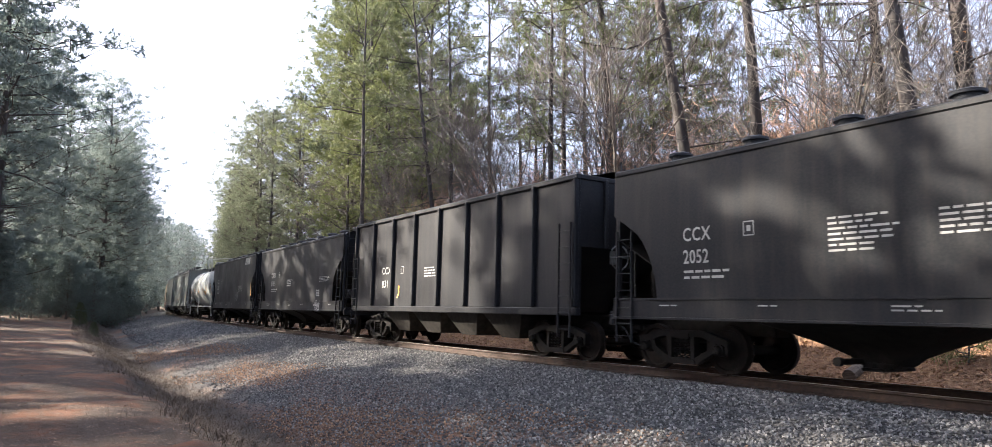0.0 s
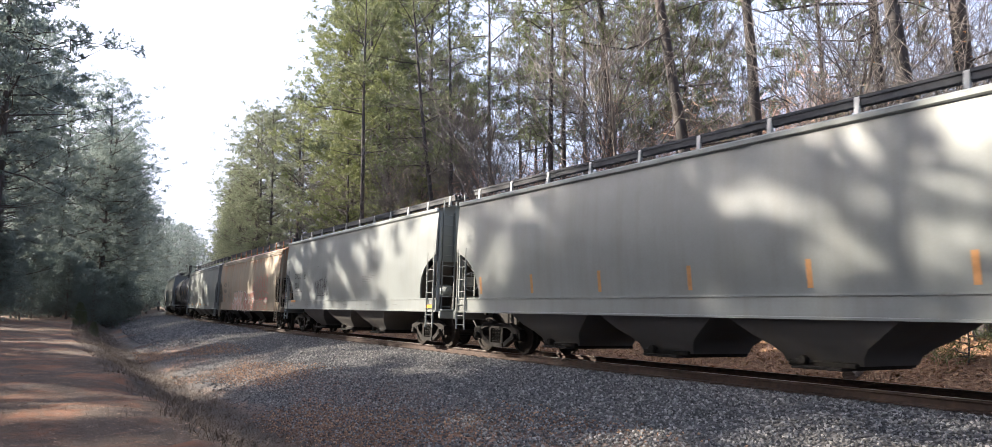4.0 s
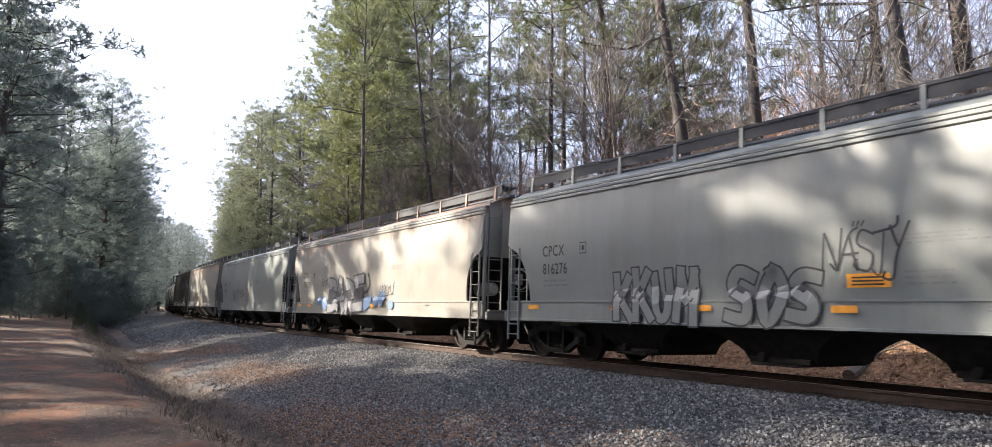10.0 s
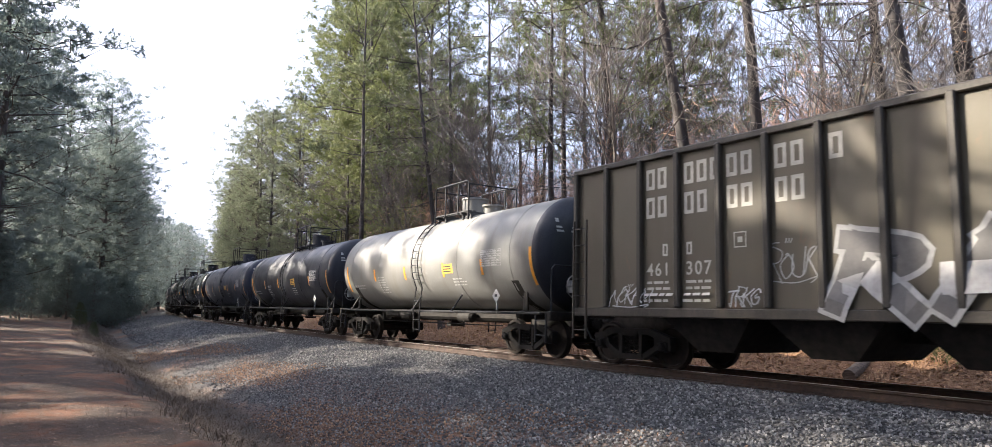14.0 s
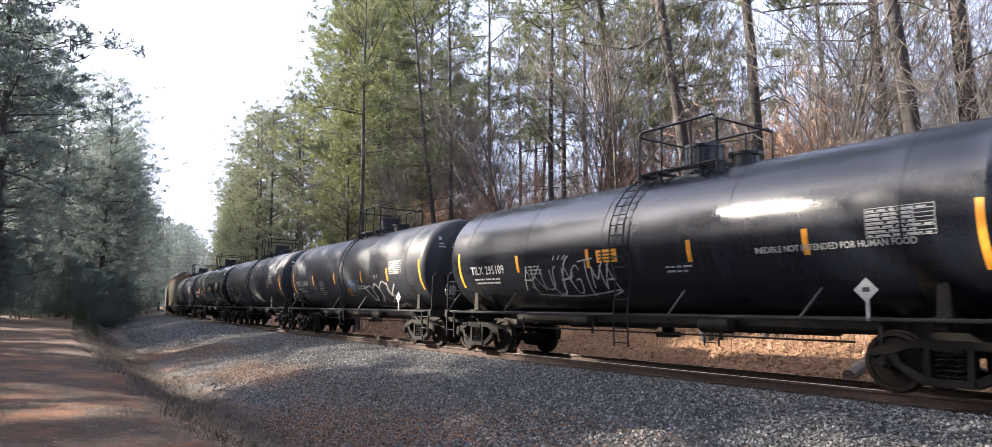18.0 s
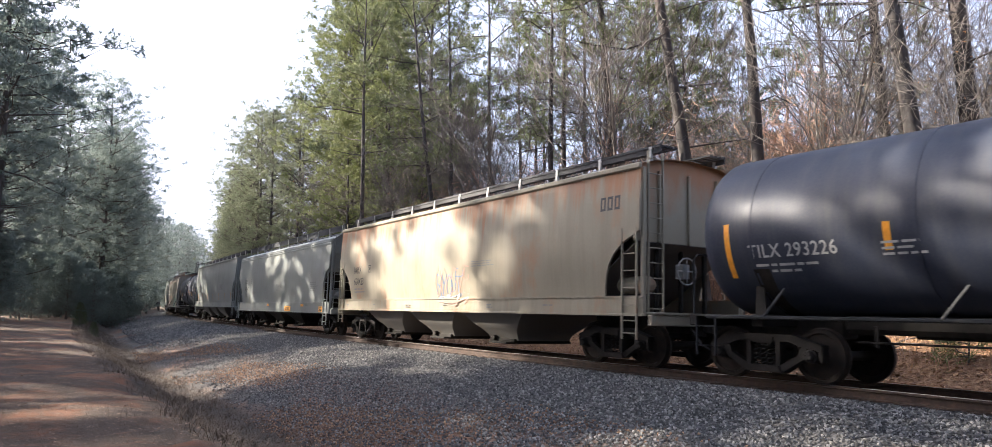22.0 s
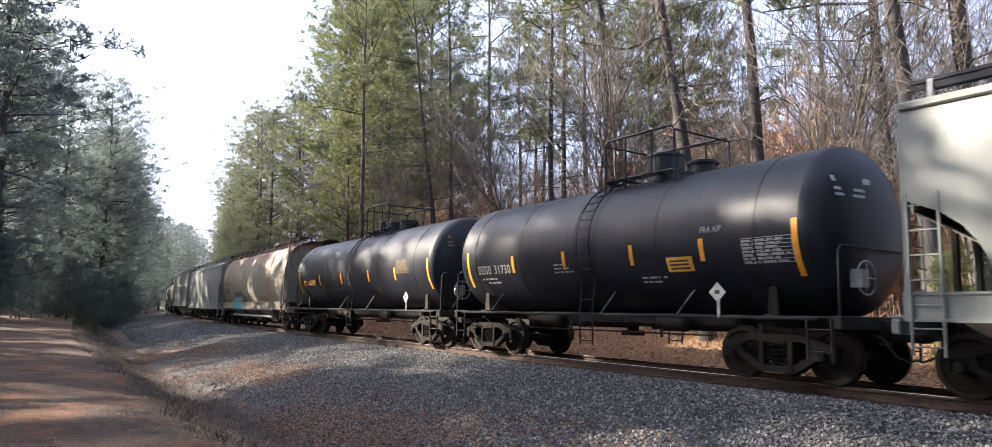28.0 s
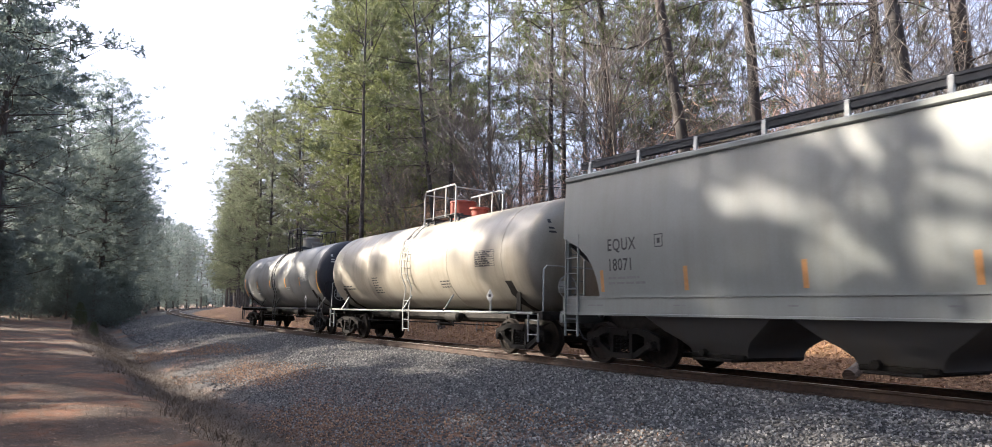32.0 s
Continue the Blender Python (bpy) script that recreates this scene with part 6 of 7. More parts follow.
def stones(size):
    base = np.array([(1, 0, 0), (-1, 0, 0), (0, 1, 0), (0, -1, 0), (0, 0, 1), (0, 0, -1)], float)
    faces = [(0, 2, 4), (2, 1, 4), (1, 3, 4), (3, 0, 4), (2, 0, 5), (1, 2, 5), (3, 1, 5), (0, 3, 5)]

    def shape(rng, n):
        v = base[None] * size * rng.uniform(0.55, 1.25, (n, 1, 1)) * rng.uniform(0.72, 1.18, (n, 1, 3)) * rng.uniform(0.8, 1.15, (n, 6, 1))
        v += rng.normal(size=(n, 6, 3)) * size * 0.11
        q = rng.normal(size=(n, 3, 3))
        q, _ = np.linalg.qr(q)
        v = np.einsum("nij,nkj->nki", q, v)
        v[:, :, 2] += size * 0.35
        return v, faces

    return shape


def flakes(size, lift, stand=0.3):
    def shape(rng, n):
        q = rng.normal(size=(n, 3, 3))
        q[:, 2, :] *= stand
        v = np.stack([-q[:, :, 0], q[:, :, 1] * 0.5, q[:, :, 0], -q[:, :, 1] * 0.5], 1)
        v /= np.linalg.norm(v, axis=2, keepdims=True) + 1e-6
        v *= size * rng.uniform(0.5, 1.3, (n, 1, 1)) * np.array([1, 0.45, 1, 0.45])[None, :, None]
        v[:, :, 2] += np.abs(v[:, :, 2]).max(1)[:, None] + lift * rng.uniform(0, 1, (n, 1))
        return v, [(0, 1, 2, 3)]

    return shape


def grass(height, width, lean=0.6):
    def shape(rng, n):
        a = rng.uniform(0, 6.283, n)
        h = height * rng.uniform(0.4, 1.3, n)
        d = np.stack([np.cos(a), np.sin(a), np.zeros(n)], 1)
        w = np.stack([-np.sin(a), np.cos(a), np.zeros(n)], 1) * width
        up = np.array([0, 0, 1.0])
        mid = d * (h * lean * 0.35)[:, None] + up * (h * 0.6)[:, None]
        tip = d * (h * lean)[:, None] + up * (h * 0.85)[:, None]
        v = np.stack([-w, w, mid + w * 0.7, mid - w * 0.7, tip], 1)
        v[:, :2, 2] -= 0.03
        return v, [(0, 1, 2), (0, 2, 3), (3, 2, 4)]

    return shape


thin = lambda s, o: np.clip(1.15 - s / 40.0, 0.3, 1.0) * np.clip((o + 7.5) / 1.3, 0.03, 1)
scatter("ballast_stones", STONE, "loose grey crushed stones of the ballast bank", "ballast", (1.5, 46), (-7.5, -1.0), 96000, stones(0.029), 3, thin)
patchy = lambda s, o: np.clip(np.sin(s * 0.55 + o * 0.9) + 0.55 * np.sin(s * 0.21 - o * 1.7) - 0.05, 0, 1) * np.clip(1.45 - np.abs(o + 6.0) / 1.6, 0, 1)
scatter("ballast_stones", EARTH_STONE, "earth-stained brown stones washed to the foot of the bank", "ballast", (4, 46), (-7.6, -3.8), 50000, stones(0.029), 15, patchy)
scatter("ballast_stones", STONE, "loose grey crushed stones of the bank along the curve", "ballast", (40, 100), (-6.6, -1.0), 26000, stones(0.06), 13, lambda s, o: np.clip((o + 7.0) / 2.5, 0.1, 1))
scatter("ballast_stones", STONE, "loose grey crushed stones between the ties", "ballast", (0, 26), (1.4, 3.4), 3500, stones(0.042), 4)
scatter("fallen_leaves", LITTER_LEAF, "dry brown leaves and pine straw on the bank", "leaf litter", (0, 60), (3.0, 12.0), 42000, flakes(0.075, 0.04), 5, lambda s, o: np.clip(1.2 - s / 55, 0.2, 1))
scatter("fallen_leaves", STRAW, "scattered dry leaves and pine straw on the dirt track", "leaf litter", (3, 50), (-16, -9.9), 60000, flakes(0.022, 0.004, 0.06), 6, lambda s, o: np.clip(1.3 - s / 45, 0.2, 1))
scatter("dry_grass", DRY_GRASS, "tufts of dry straw-coloured grass on the bank", "grass", (0, 60), (4.6, 12.0), 8000, grass(0.24, 0.005, 1.2), 8)
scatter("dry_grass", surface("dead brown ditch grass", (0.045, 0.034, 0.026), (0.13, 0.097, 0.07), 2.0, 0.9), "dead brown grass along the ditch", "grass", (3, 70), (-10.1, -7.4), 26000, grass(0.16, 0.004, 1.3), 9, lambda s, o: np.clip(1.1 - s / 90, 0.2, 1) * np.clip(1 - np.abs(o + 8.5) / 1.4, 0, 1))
scatter("dry_grass", surface("dead grass of the dirt track", (0.10, 0.072, 0.052), (0.22, 0.16, 0.11), 2.0, 0.9), "thin dead grass and straw on the dirt track", "grass", (3, 60), (-17, -10.2), 9000, grass(0.05, 0.004, 2.0), 16, lambda s, o: np.clip(np.sin(s * 0.9 + o * 1.3) + 0.6 * np.sin(s * 0.37 - o * 2.1), 0, 1))
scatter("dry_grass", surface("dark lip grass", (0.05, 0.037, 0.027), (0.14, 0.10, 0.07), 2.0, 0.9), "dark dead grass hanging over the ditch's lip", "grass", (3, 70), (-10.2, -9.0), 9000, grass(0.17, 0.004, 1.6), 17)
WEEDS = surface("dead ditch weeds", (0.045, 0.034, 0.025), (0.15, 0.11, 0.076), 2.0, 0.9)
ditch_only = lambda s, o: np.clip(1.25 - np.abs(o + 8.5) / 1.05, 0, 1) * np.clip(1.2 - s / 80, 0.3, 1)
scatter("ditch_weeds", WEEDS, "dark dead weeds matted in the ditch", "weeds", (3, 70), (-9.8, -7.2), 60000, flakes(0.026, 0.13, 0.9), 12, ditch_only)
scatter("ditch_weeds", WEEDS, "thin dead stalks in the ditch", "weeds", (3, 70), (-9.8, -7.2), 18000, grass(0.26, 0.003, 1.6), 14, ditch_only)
scatter("brush", TWIG, "tangle of thin brown twigs along the bank", "brush", (0, 90), (5.5, 16.0), 9000, grass(1.3, 0.007, 0.7), 10)


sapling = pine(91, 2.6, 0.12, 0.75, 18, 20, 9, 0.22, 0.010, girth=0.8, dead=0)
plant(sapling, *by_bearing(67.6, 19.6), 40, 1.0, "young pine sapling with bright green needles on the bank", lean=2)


def build_log():
    o = by_bearing(60.2, 19.4)
    b = Build()
    pts = [(0, 0, 0.0), (0.8, 0.1, 0.20), (1.6, 0.22, 0.42), (2.4, 0.3, 0.62)]
    b.tube(pts, [0.16, 0.15, 0.145, 0.13], 12)
    log = new("fallen_log")
    log.matrix_basis = pose(o[0], o[1], land(*o) + 0.12)
    part("log", b, LOG, log)
    for k, (p, q) in enumerate((((1.6, 0.2, 0.45), (2.3, -0.9, 0.75)), ((1.9, 0.25, 0.5), (2.9, -0.6, 0.9)), ((1.2, 0.2, 0.35), (1.5, -0.7, 0.6)))):
        m = ((p[0] + q[0]) / 2 + 0.1, (p[1] + q[1]) / 2, (p[2] + q[2]) / 2 + 0.12)
        part("branch", Build().tube([p, m, q], [0.03, 0.022, 0.01], 5), LOG, log)
    tagged(log, "grey fallen log with broken branches on the bank", "log")


build_log()


# ---- the train ----
CARS = []   # (thing, place of its middle along the train)


def fit_out(car, label, u):
    tagged(car, label, "freight car", "cars of the freight train")
    CARS.append((car, u))


def marks(car, lat, hb, mark, number, ink, seed, inset, z, boxed=True, slim=0.8):
    """Reporting marks and small stencils at the far end of the near side of a hopper."""
    rng = random.Random(seed)
    fine = INK_FINE if ink is INK_BLACK else ink
    y = hb - inset
    write(car, mark, y, z, 0.25, ink, lat, slim, label="stencilled reporting mark", spread=1.12)
    write(car, number, y, z - 0.42, 0.25, ink, lat, slim, "number", "stencilled car number", spread=1.06)
    bars(car, fine_print(rng, 1.1, 2, 0.11), y, z - 0.60, fine, lat, "stencil", "lines of small stencilled print")
    if boxed:
        bars(car, [(0, 0, 0.22, 0.02), (0, 0.24, 0.22, 0.02), (0, 0, 0.02, 0.26), (0.20, 0, 0.02, 0.26), (0.07, 0.08, 0.08, 0.1)], y - 1.35, z, ink, lat, "stencil", "small boxed stencil")
    bars(car, fine_print(rng, 1.3, rng.randint(3, 6), 0.06), hb - 5.8 if seed == 34 else y - rng.uniform(6.5, 9.5), rng.uniform(2.2, 2.6), fine, lat, "stencil", "block of small stencilled print")
    sill = lambda z: 1.575
    for k in range(0 if seed in (8, 14) else 6):
        bars(car, fine_print(rng, rng.uniform(0.2, 0.7), rng.randint(1, 2), 0.06), y + 0.6 - k * hb * 0.30, 1.26, fine, sill, "stencil", "small print on the sill")


def blocks(car, body, y0, z0, size, mat, lat, name="lettering", label="row of plain letter-sized frames"):
    """Plain hollow frames in place of lettering, one for each character."""
    rects, u = [], 0.0
    w, s = size * 0.55, size * 0.17
    for ch in body:
        if ch != " ":
            rects += [(u, 0, s, size), (u + w - s, 0, s, size), (u + s, 0, w - 2 * s, s), (u + s, size - s, w - 2 * s, s)]
        u += size * 0.74
    return bars(car, rects, y0, z0, mat, lat, name, label)


def tank_marks(car, lat, ht, mark, ink, seed, size=0.22, print_ink=None):
    rng = random.Random(seed)
    y = ht - TANK_MARK_AT.get(seed, 1.25)
    if mark.startswith("GATX"):
        blocks(car, "####", y, 2.10, size, ink, lat)
        write(car, mark[5:], y - 0.78, 2.10, size, ink, lat, 0.9, "number", "stencilled car number", spread=1.08)
    elif mark:
        write(car, mark, y, 2.10, size, ink, lat, 0.9, label="stencilled reporting mark and number", spread=1.08)
    ink = print_ink or ink
    bars(car, fine_print(rng, 1.3, 2, 0.10), y - 0.1, 1.95, ink, lat, "stencil", "lines of small stencilled print")
    bars(car, fine_print(rng, 0.7, rng.randint(3, 7), 0.085), y - rng.uniform(2.2, 3.4), 2.2, ink, lat, "stencil", "block of small stencilled print")
    bars(car, fine_print(rng, 0.8, rng.randint(2, 4), 0.085), -rng.uniform(1.2, 2.2), rng.uniform(1.8, 2.1), ink, lat, "stencil", "block of small stencilled print")
    td, tz = TABLE_AT.get(seed, (2 * ht - 2.9, 2.75))
    table = [(0, -k * 0.062, 1.0, 0.011) for k in range(8)] + [(c, -0.434, 0.011, 0.434) for c in (0.0, 0.4, 0.7, 0.99)]
    bars(car, table, ht - td, tz, ink, lat, "stencil", "ruled table of test dates")
    bars(car, fine_print(rng, 0.95, 7, 0.062, 1.0), ht - td - 0.02, tz - 0.046, ink, lat, "stencil", "print in the table")
    for yy, zz in ((-ht + (0.75 if seed == 4 else 2.2), 1.52),):
        d = Build().add([(0, 0.19, 0), (0.19, 0, 0), (0, -0.19, 0), (-0.19, 0, 0)], [(0, 3, 2, 1)]).mesh("placard", INK_WHITE)
        pl = part("placard", laid(d, yy, zz, lambda z: 1.40), INK_WHITE, car, "white diamond placard in a holder")
        part("inner_mark", laid(bars_mesh([(-0.06, -0.03, 0.12, 0.07)], INK_BLACK), yy, zz, lambda z: 1.404), INK_BLACK, pl)
        part("holder", Build().box((-1.37, yy, 1.28), (0.03, 0.05, 0.45)), GALV, pl)
    # print on the near head
    hd = Build()
    for k, (w, hgt, z) in enumerate(((0.9, 0.10, 3.35), (0.7, 0.05, 3.2), (0.7, 0.05, 3.1))):
        hd.add([(-1.02, 0, z), (-1.02 + w, 0, z), (-1.02 + w, 0, z + hgt), (-1.02, 0, z + hgt)], [(0, 1, 2, 3)])
    me = hd.mesh("stencil", ink)
    for v in me.vertices:
        r = math.hypot(v.co.x, v.co.z - 2.62) / 1.5
        v.co.y = -(ht - 0.50 + 0.50 * math.sqrt(max(0.0, 1 - r ** 3.03))) - 0.02
    part("stencil", me, ink, car, "print on the tank's end")


def decorate(i, car, lat0, hb):
    """What sets each car's near side apart: sprayed tags, coloured strips, panels. d is metres from the far end."""
    lat = lambda z: lat0(z) if i in TANKS else max(lat0(z), 1.578 - 0.8 * max(0.0, z - 1.44))
    sill = lambda z: 1.578
    rng = random.Random(i + 50)

    def tag(d0, d1, z0, z1, mat=SPRAY_BLACK, glyphs=5, width=0.036, seed=0, word=""):
        scrawl(car, i * 10 + seed, hb - d0, z0, d1 - d0, z1 - z0, mat, lat, glyphs, width, word=word)

    def fat(d0, d1, z0, z1, fill, line, glyphs, label="large sprayed bubble letters", over=0.0, word="", edge=0.07):
        bubbles(car, i * 10 + glyphs + int(d0 * 3), hb - d0, z0, d1 - d0, z1 - z0, fill, line, (lambda z: lat(z) + over), glyphs, label, word, edge=edge)

    def printed(d, z, w, lines, mat, pitch=0.085):
        bars(car, fine_print(rng, w, lines, pitch), hb - d, z, INK_FINE if mat is INK_BLACK else mat, lat, "stencil", "block of small stencilled print")

    def panel(d, z, w, h, mat=ORANGE, where=None, label="orange warning panel"):
        p = bars(car, [(0, 0, w, h)], hb - d, z, mat, where or lat, "warning_panel", label)
        if h > 0.2:
            part("print", laid(bars_mesh([(w * 0.12, h * (0.16 + 0.25 * q), w * 0.74, h * 0.12) for q in range(3)], INK_BLACK), hb - d, z, where or lat, 0.009), INK_BLACK, p)

    for d in STRIPS.get(i, ()):
        bars(car, [(0, 0, 0.10, 0.46)], hb - d, 1.56, FADED_ORANGE, lat, "reflective_strip", "faded orange strip")
    for d in SILL_ORANGE.get(i, ()):
        bars(car, [(0, 0, 0.42, 0.11)], hb - d, 1.17, ORANGE, sill, "reflective_strip", "orange strip on the sill")
    if i in PANELS:
        d, z, mat = PANELS[i]
        panel(d, z, 0.65, 0.28, mat, None, "bright warning panel")
    if i == 0:
        printed(4.77, 2.62, 1.17, 7, INK_WHITE)
        printed(6.4, 2.6, 1.2, 5, INK_WHITE)
    elif i == 1:
        bars(car, [(0, 0, 0.22, 0.018), (0, 0.22, 0.22, 0.018), (0, 0, 0.018, 0.22), (0.202, 0, 0.018, 0.238)], hb - 3.9, 2.3, INK_WHITE, lat, "stencil", "boxed stencil")
        bars(car, [(0, 0, 0.08, 0.4)], hb - 3.75, 1.5, ORANGE, lat, "reflective_strip", "orange strip")
        printed(5.6, 2.4, 1.0, 4, INK_WHITE)
    elif i == 2:
        panel(9.67, 1.62, 0.43, 0.27, INK_WHITE, None, "white boxed plate")
        tag(9.64, 10.3, 1.08, 1.36, SPRAY_WHITE, 4, 0.03)
        printed(5.2, 2.4, 0.9, 4, INK_WHITE)
    elif i == 3:
        rects = Build()
        for k in range(4):
            rects.add([(k * 0.32, 0, 0), (k * 0.32 + 0.26, 0, 0), (k * 0.32 + 0.36, 0.42, 0), (k * 0.32 + 0.10, 0.42, 0)], [(0, 1, 2, 3)])
        part("logo", laid(rects.mesh("logo", INK_WHITE), hb - 10.58, 3.58, lat), INK_WHITE, car, "white logo of slanted blocks")
        bars(car, [(0, 0, 0.10, 0.75)], hb - 12.45, 1.75, FADED_ORANGE, lat, "reflective_strip", "faded orange strip")
        tag(8.2, 9.1, 1.6, 2.0, SPRAY_GREY, 4)
    elif i == 6:
        tag(4.3, 5.8, 1.75, 2.37)
        bars(car, [(0, 0, 0.7, 0.10)], hb - 1.0, 1.36, FADED_ORANGE, sill, "reflective_strip", "orange strip on the sill")
    elif i == 7:
        tag(2.69, 3.9, 1.45, 2.16, SPRAY_BLACK, 4, 0.028, word="NASTY")
        fat(4.4, 7.15, 0.94, 2.0, SPRAY_PINK, SPRAY_WHITE, 3, word="SMK")
        bars(car, [(0, 0, 2.5, 0.035)], hb - 4.5, 2.0, SPRAY_BLACK, lat, "outline", "black upper edge of the sprayed letters")
        fat(7.54, 10.25, 0.92, 1.96, SPRAY_BROWN, SPRAY_WHITE, 4, word="RATS")
        fat(10.2, 13.4, 0.95, 1.95, TAN, SPRAY_RED, 4, "red outlined sprayed letters", word="OGOS")
        fat(10.3, 13.2, 1.95, 2.75, TAN, SPRAY_RED, 3, "red outlined sprayed letters", 0.012, word="OOU")
        tag(9.6, 10.3, 2.0, 2.5, SPRAY_RED, 3, 0.026, 3)
    elif i == 8:
        tag(3.56, 5.56, 1.6, 2.23, SPRAY_BLACK, 6, word="NASTY")
        printed(7.0, 2.15, 1.0, 5, INK_BLACK)
        tag(8.94, 10.0, 1.8, 2.4, SPRAY_BLACK, 4, seed=2)
        write(car, "DO NOT HAMMER ON CAR", hb - 11.24, 1.13, 0.09, INK_BLACK, sill, 0.9, label="stencilled warning on the sill")
    elif i == 9:
        tag(3.96, 5.4, 1.5, 2.2, SPRAY_WHITE, 5, 0.028)
        tag(7.1, 8.6, 1.7, 2.15, SPRAY_WHITE, 5, 0.028, 2)
    elif i == 10:
        tag(3.8, 5.5, 1.63, 2.38, SPRAY_BLACK, 4, 0.045)
        tag(6.33, 8.5, 1.62, 2.28, SPRAY_BLACK, 3, 0.045, 1, word="NASTY")
        bars(car, fine_print(random.Random(3), 1.25, 2, 0.12), hb - 9.26, 1.76, INK_RED, lat, "stencil", "faded red stencilled print")
    elif i == 11:
        fat(3.88, 6.07, 0.92, 2.0, GREY, SPRAY_BLACK, 4, "outlined sprayed letters")
        fat(6.7, 8.5, 0.92, 1.95, GREY, SPRAY_BLACK, 3, "outlined sprayed letters")
        tag(8.55, 9.85, 1.85, 2.4, SPRAY_BLACK, 4, seed=1, word="NASTY")
        panel(8.94, 1.55, 0.66, 0.21)
        printed(9.8, 1.75, 0.9, 3, INK_BLACK)
    elif i == 12:
        for k, (a, b_) in enumerate(((3.3, 4.9), (4.7, 6.2), (7.9, 9.3), (9.5, 11.2))):
            cloud(car, 120 + k, hb - a, 0.97, b_ - a, 0.62 if k < 3 else 0.8, SPRAY_BLUE, lat, 5)
        fat(4.8, 8.5, 0.97, 2.35, SPRAY_GREY, SPRAY_BLACK, 4, "large grey sprayed letters with a black edge", 0.022, "BARE", 0.13)
        ob = Build()
        ribbon(ob, smooth_line([(0, 0.0), (0.3, 0.05), (0.55, 0.25), (0.55, 0.5), (0.42, 0.7)]), 0.13)
        part("graffiti", laid(ob.mesh("graffiti", SPRAY_BLACK), hb - 8.5, 1.7, lat, 0.012), SPRAY_BLACK, car, "curved black sprayed stroke")
        tag(9.9, 11.0, 1.65, 1.97, SPRAY_BLACK, 4, 0.028)
        tag(3.96, 4.6, 2.05, 2.3, SPRAY_BLACK, 3, 0.026, 1)
    elif i == 13:
        tag(4.0, 6.1, 1.44, 2.2, SPRAY_BLACK, 6)
        tag(6.3, 7.4, 1.78, 2.14, SPRAY_BLACK, 4, seed=1)
        tag(7.6, 9.06, 1.58, 2.25, SPRAY_BLACK, 5, seed=2)
        printed(8.9, 2.38, 1.4, 2, INK_BLACK, 0.1)
    elif i == 14:
        tag(3.07, 4.85, 1.44, 2.06, SPRAY_BLACK, 6, 0.028, word="NASTY")
        tag(6.74, 8.03, 1.53, 2.34, SPRAY_BLACK, 3, 0.04, 1)
        write(car, "DO NOT HAMMER ON SIDES OF CAR", hb - 7.4, 1.12, 0.085, INK_RED, sill, 0.9, label="stencilled warning on the sill")
    elif i == 15:
        for k, (upper, lower) in enumerate((("##", "##"), ("###", "##"), ("##", "##"), ("##", "##"), ("#", ""))):
            d = 0.07 + 0.988 * (k + 2) + 0.14
            blocks(car, upper, hb - d, 3.60, 0.42, INK_CREAM, lat)
            if lower:
                blocks(car, lower, hb - d, 3.02, 0.42, INK_CREAM, lat)
        blocks(car, "#", hb - 2.62, 2.24, 0.24, INK_CREAM, lat)
        blocks(car, "#", hb - 3.22, 2.24, 0.24, INK_CREAM, lat)
        write(car, "461", hb - 2.2, 1.86, 0.25, INK_CREAM, lat, 1.0, "number", "stencilled car number", spread=1.2)
        write(car, "307", hb - 3.2, 1.86, 0.25, INK_CREAM, lat, 1.0, "number", "stencilled car number", spread=1.2)
        printed(2.2, 1.7, 0.75, 4, INK_CREAM, 0.12)
        printed(3.2, 1.7, 0.7, 4, INK_CREAM, 0.12)
        bars(car, [(0, 0, 0.26, 0.02), (0, 0.26, 0.26, 0.02), (0, 0, 0.02, 0.28), (0.24, 0, 0.02, 0.28), (0.08, 0.09, 0.1, 0.1)], hb - 4.3, 2.3, INK_CREAM, lat, "stencil", "small boxed stencil")
        fat(5.9, 12.4, 1.16, 2.4, SPRAY_SOOT, SPRAY_CHALK, 4, "dark sprayed letters with a chalky edge", word="RASK", edge=0.16)
        tag(4.95, 5.85, 1.75, 2.25, SPRAY_CHALK, 3, 0.024, 6)
        tag(4.2, 4.85, 1.3, 1.6, SPRAY_CHALK, 3, 0.03, 7)
        tag(1.2, 2.3, 1.3, 1.62, SPRAY_WHITE, 4, 0.028)
        bars(car, [(0, 0, 2.4, 0.34), (0, 0.34, 0.42, 1.1), (0, 1.44, 2.4, 0.34), (1.98, 0.34, 0.42, 1.1), (0.8, 0.7, 0.8, 0.4)], hb - 9.35, 2.45, INK_CREAM, lat, "logo", "pale block logo")
    elif i == 20:
        tag(3.76, 7.1, 1.63, 2.26, SPRAY_WHITE, 8, 0.04)
        write(car, "INEDIBLE NOT INTENDED FOR HUMAN FOOD", hb - 10.77, 2.17, 0.10, INK_WHITE, lat, 0.9, label="stencilled warning")
    elif i == 21:
        tag(9.28, 11.9, 1.36, 2.12, SPRAY_WHITE, 4, 0.065, 5, "DOCK")
        tag(7.7, 8.9, 1.9, 2.2, SPRAY_BLUE, 4, 0.028)
        panel(7.4, 1.6, 0.45, 0.3, FADED_ORANGE, None, "small orange label")
    elif i == 22:
        tag(1.33, 3.4, 1.6, 1.8, SPRAY_WHITE, 7, 0.026)
        tag(3.5, 4.46, 1.5, 1.86, SPRAY_WHITE, 4, 0.026, 1)
        tag(7.0, 7.5, 1.5, 1.8, SPRAY_WHITE, 2, 0.03, 2)
        tag(8.1, 9.07, 1.5, 1.93, SPRAY_WHITE, 3, 0.035, 3)
    elif i == 23:
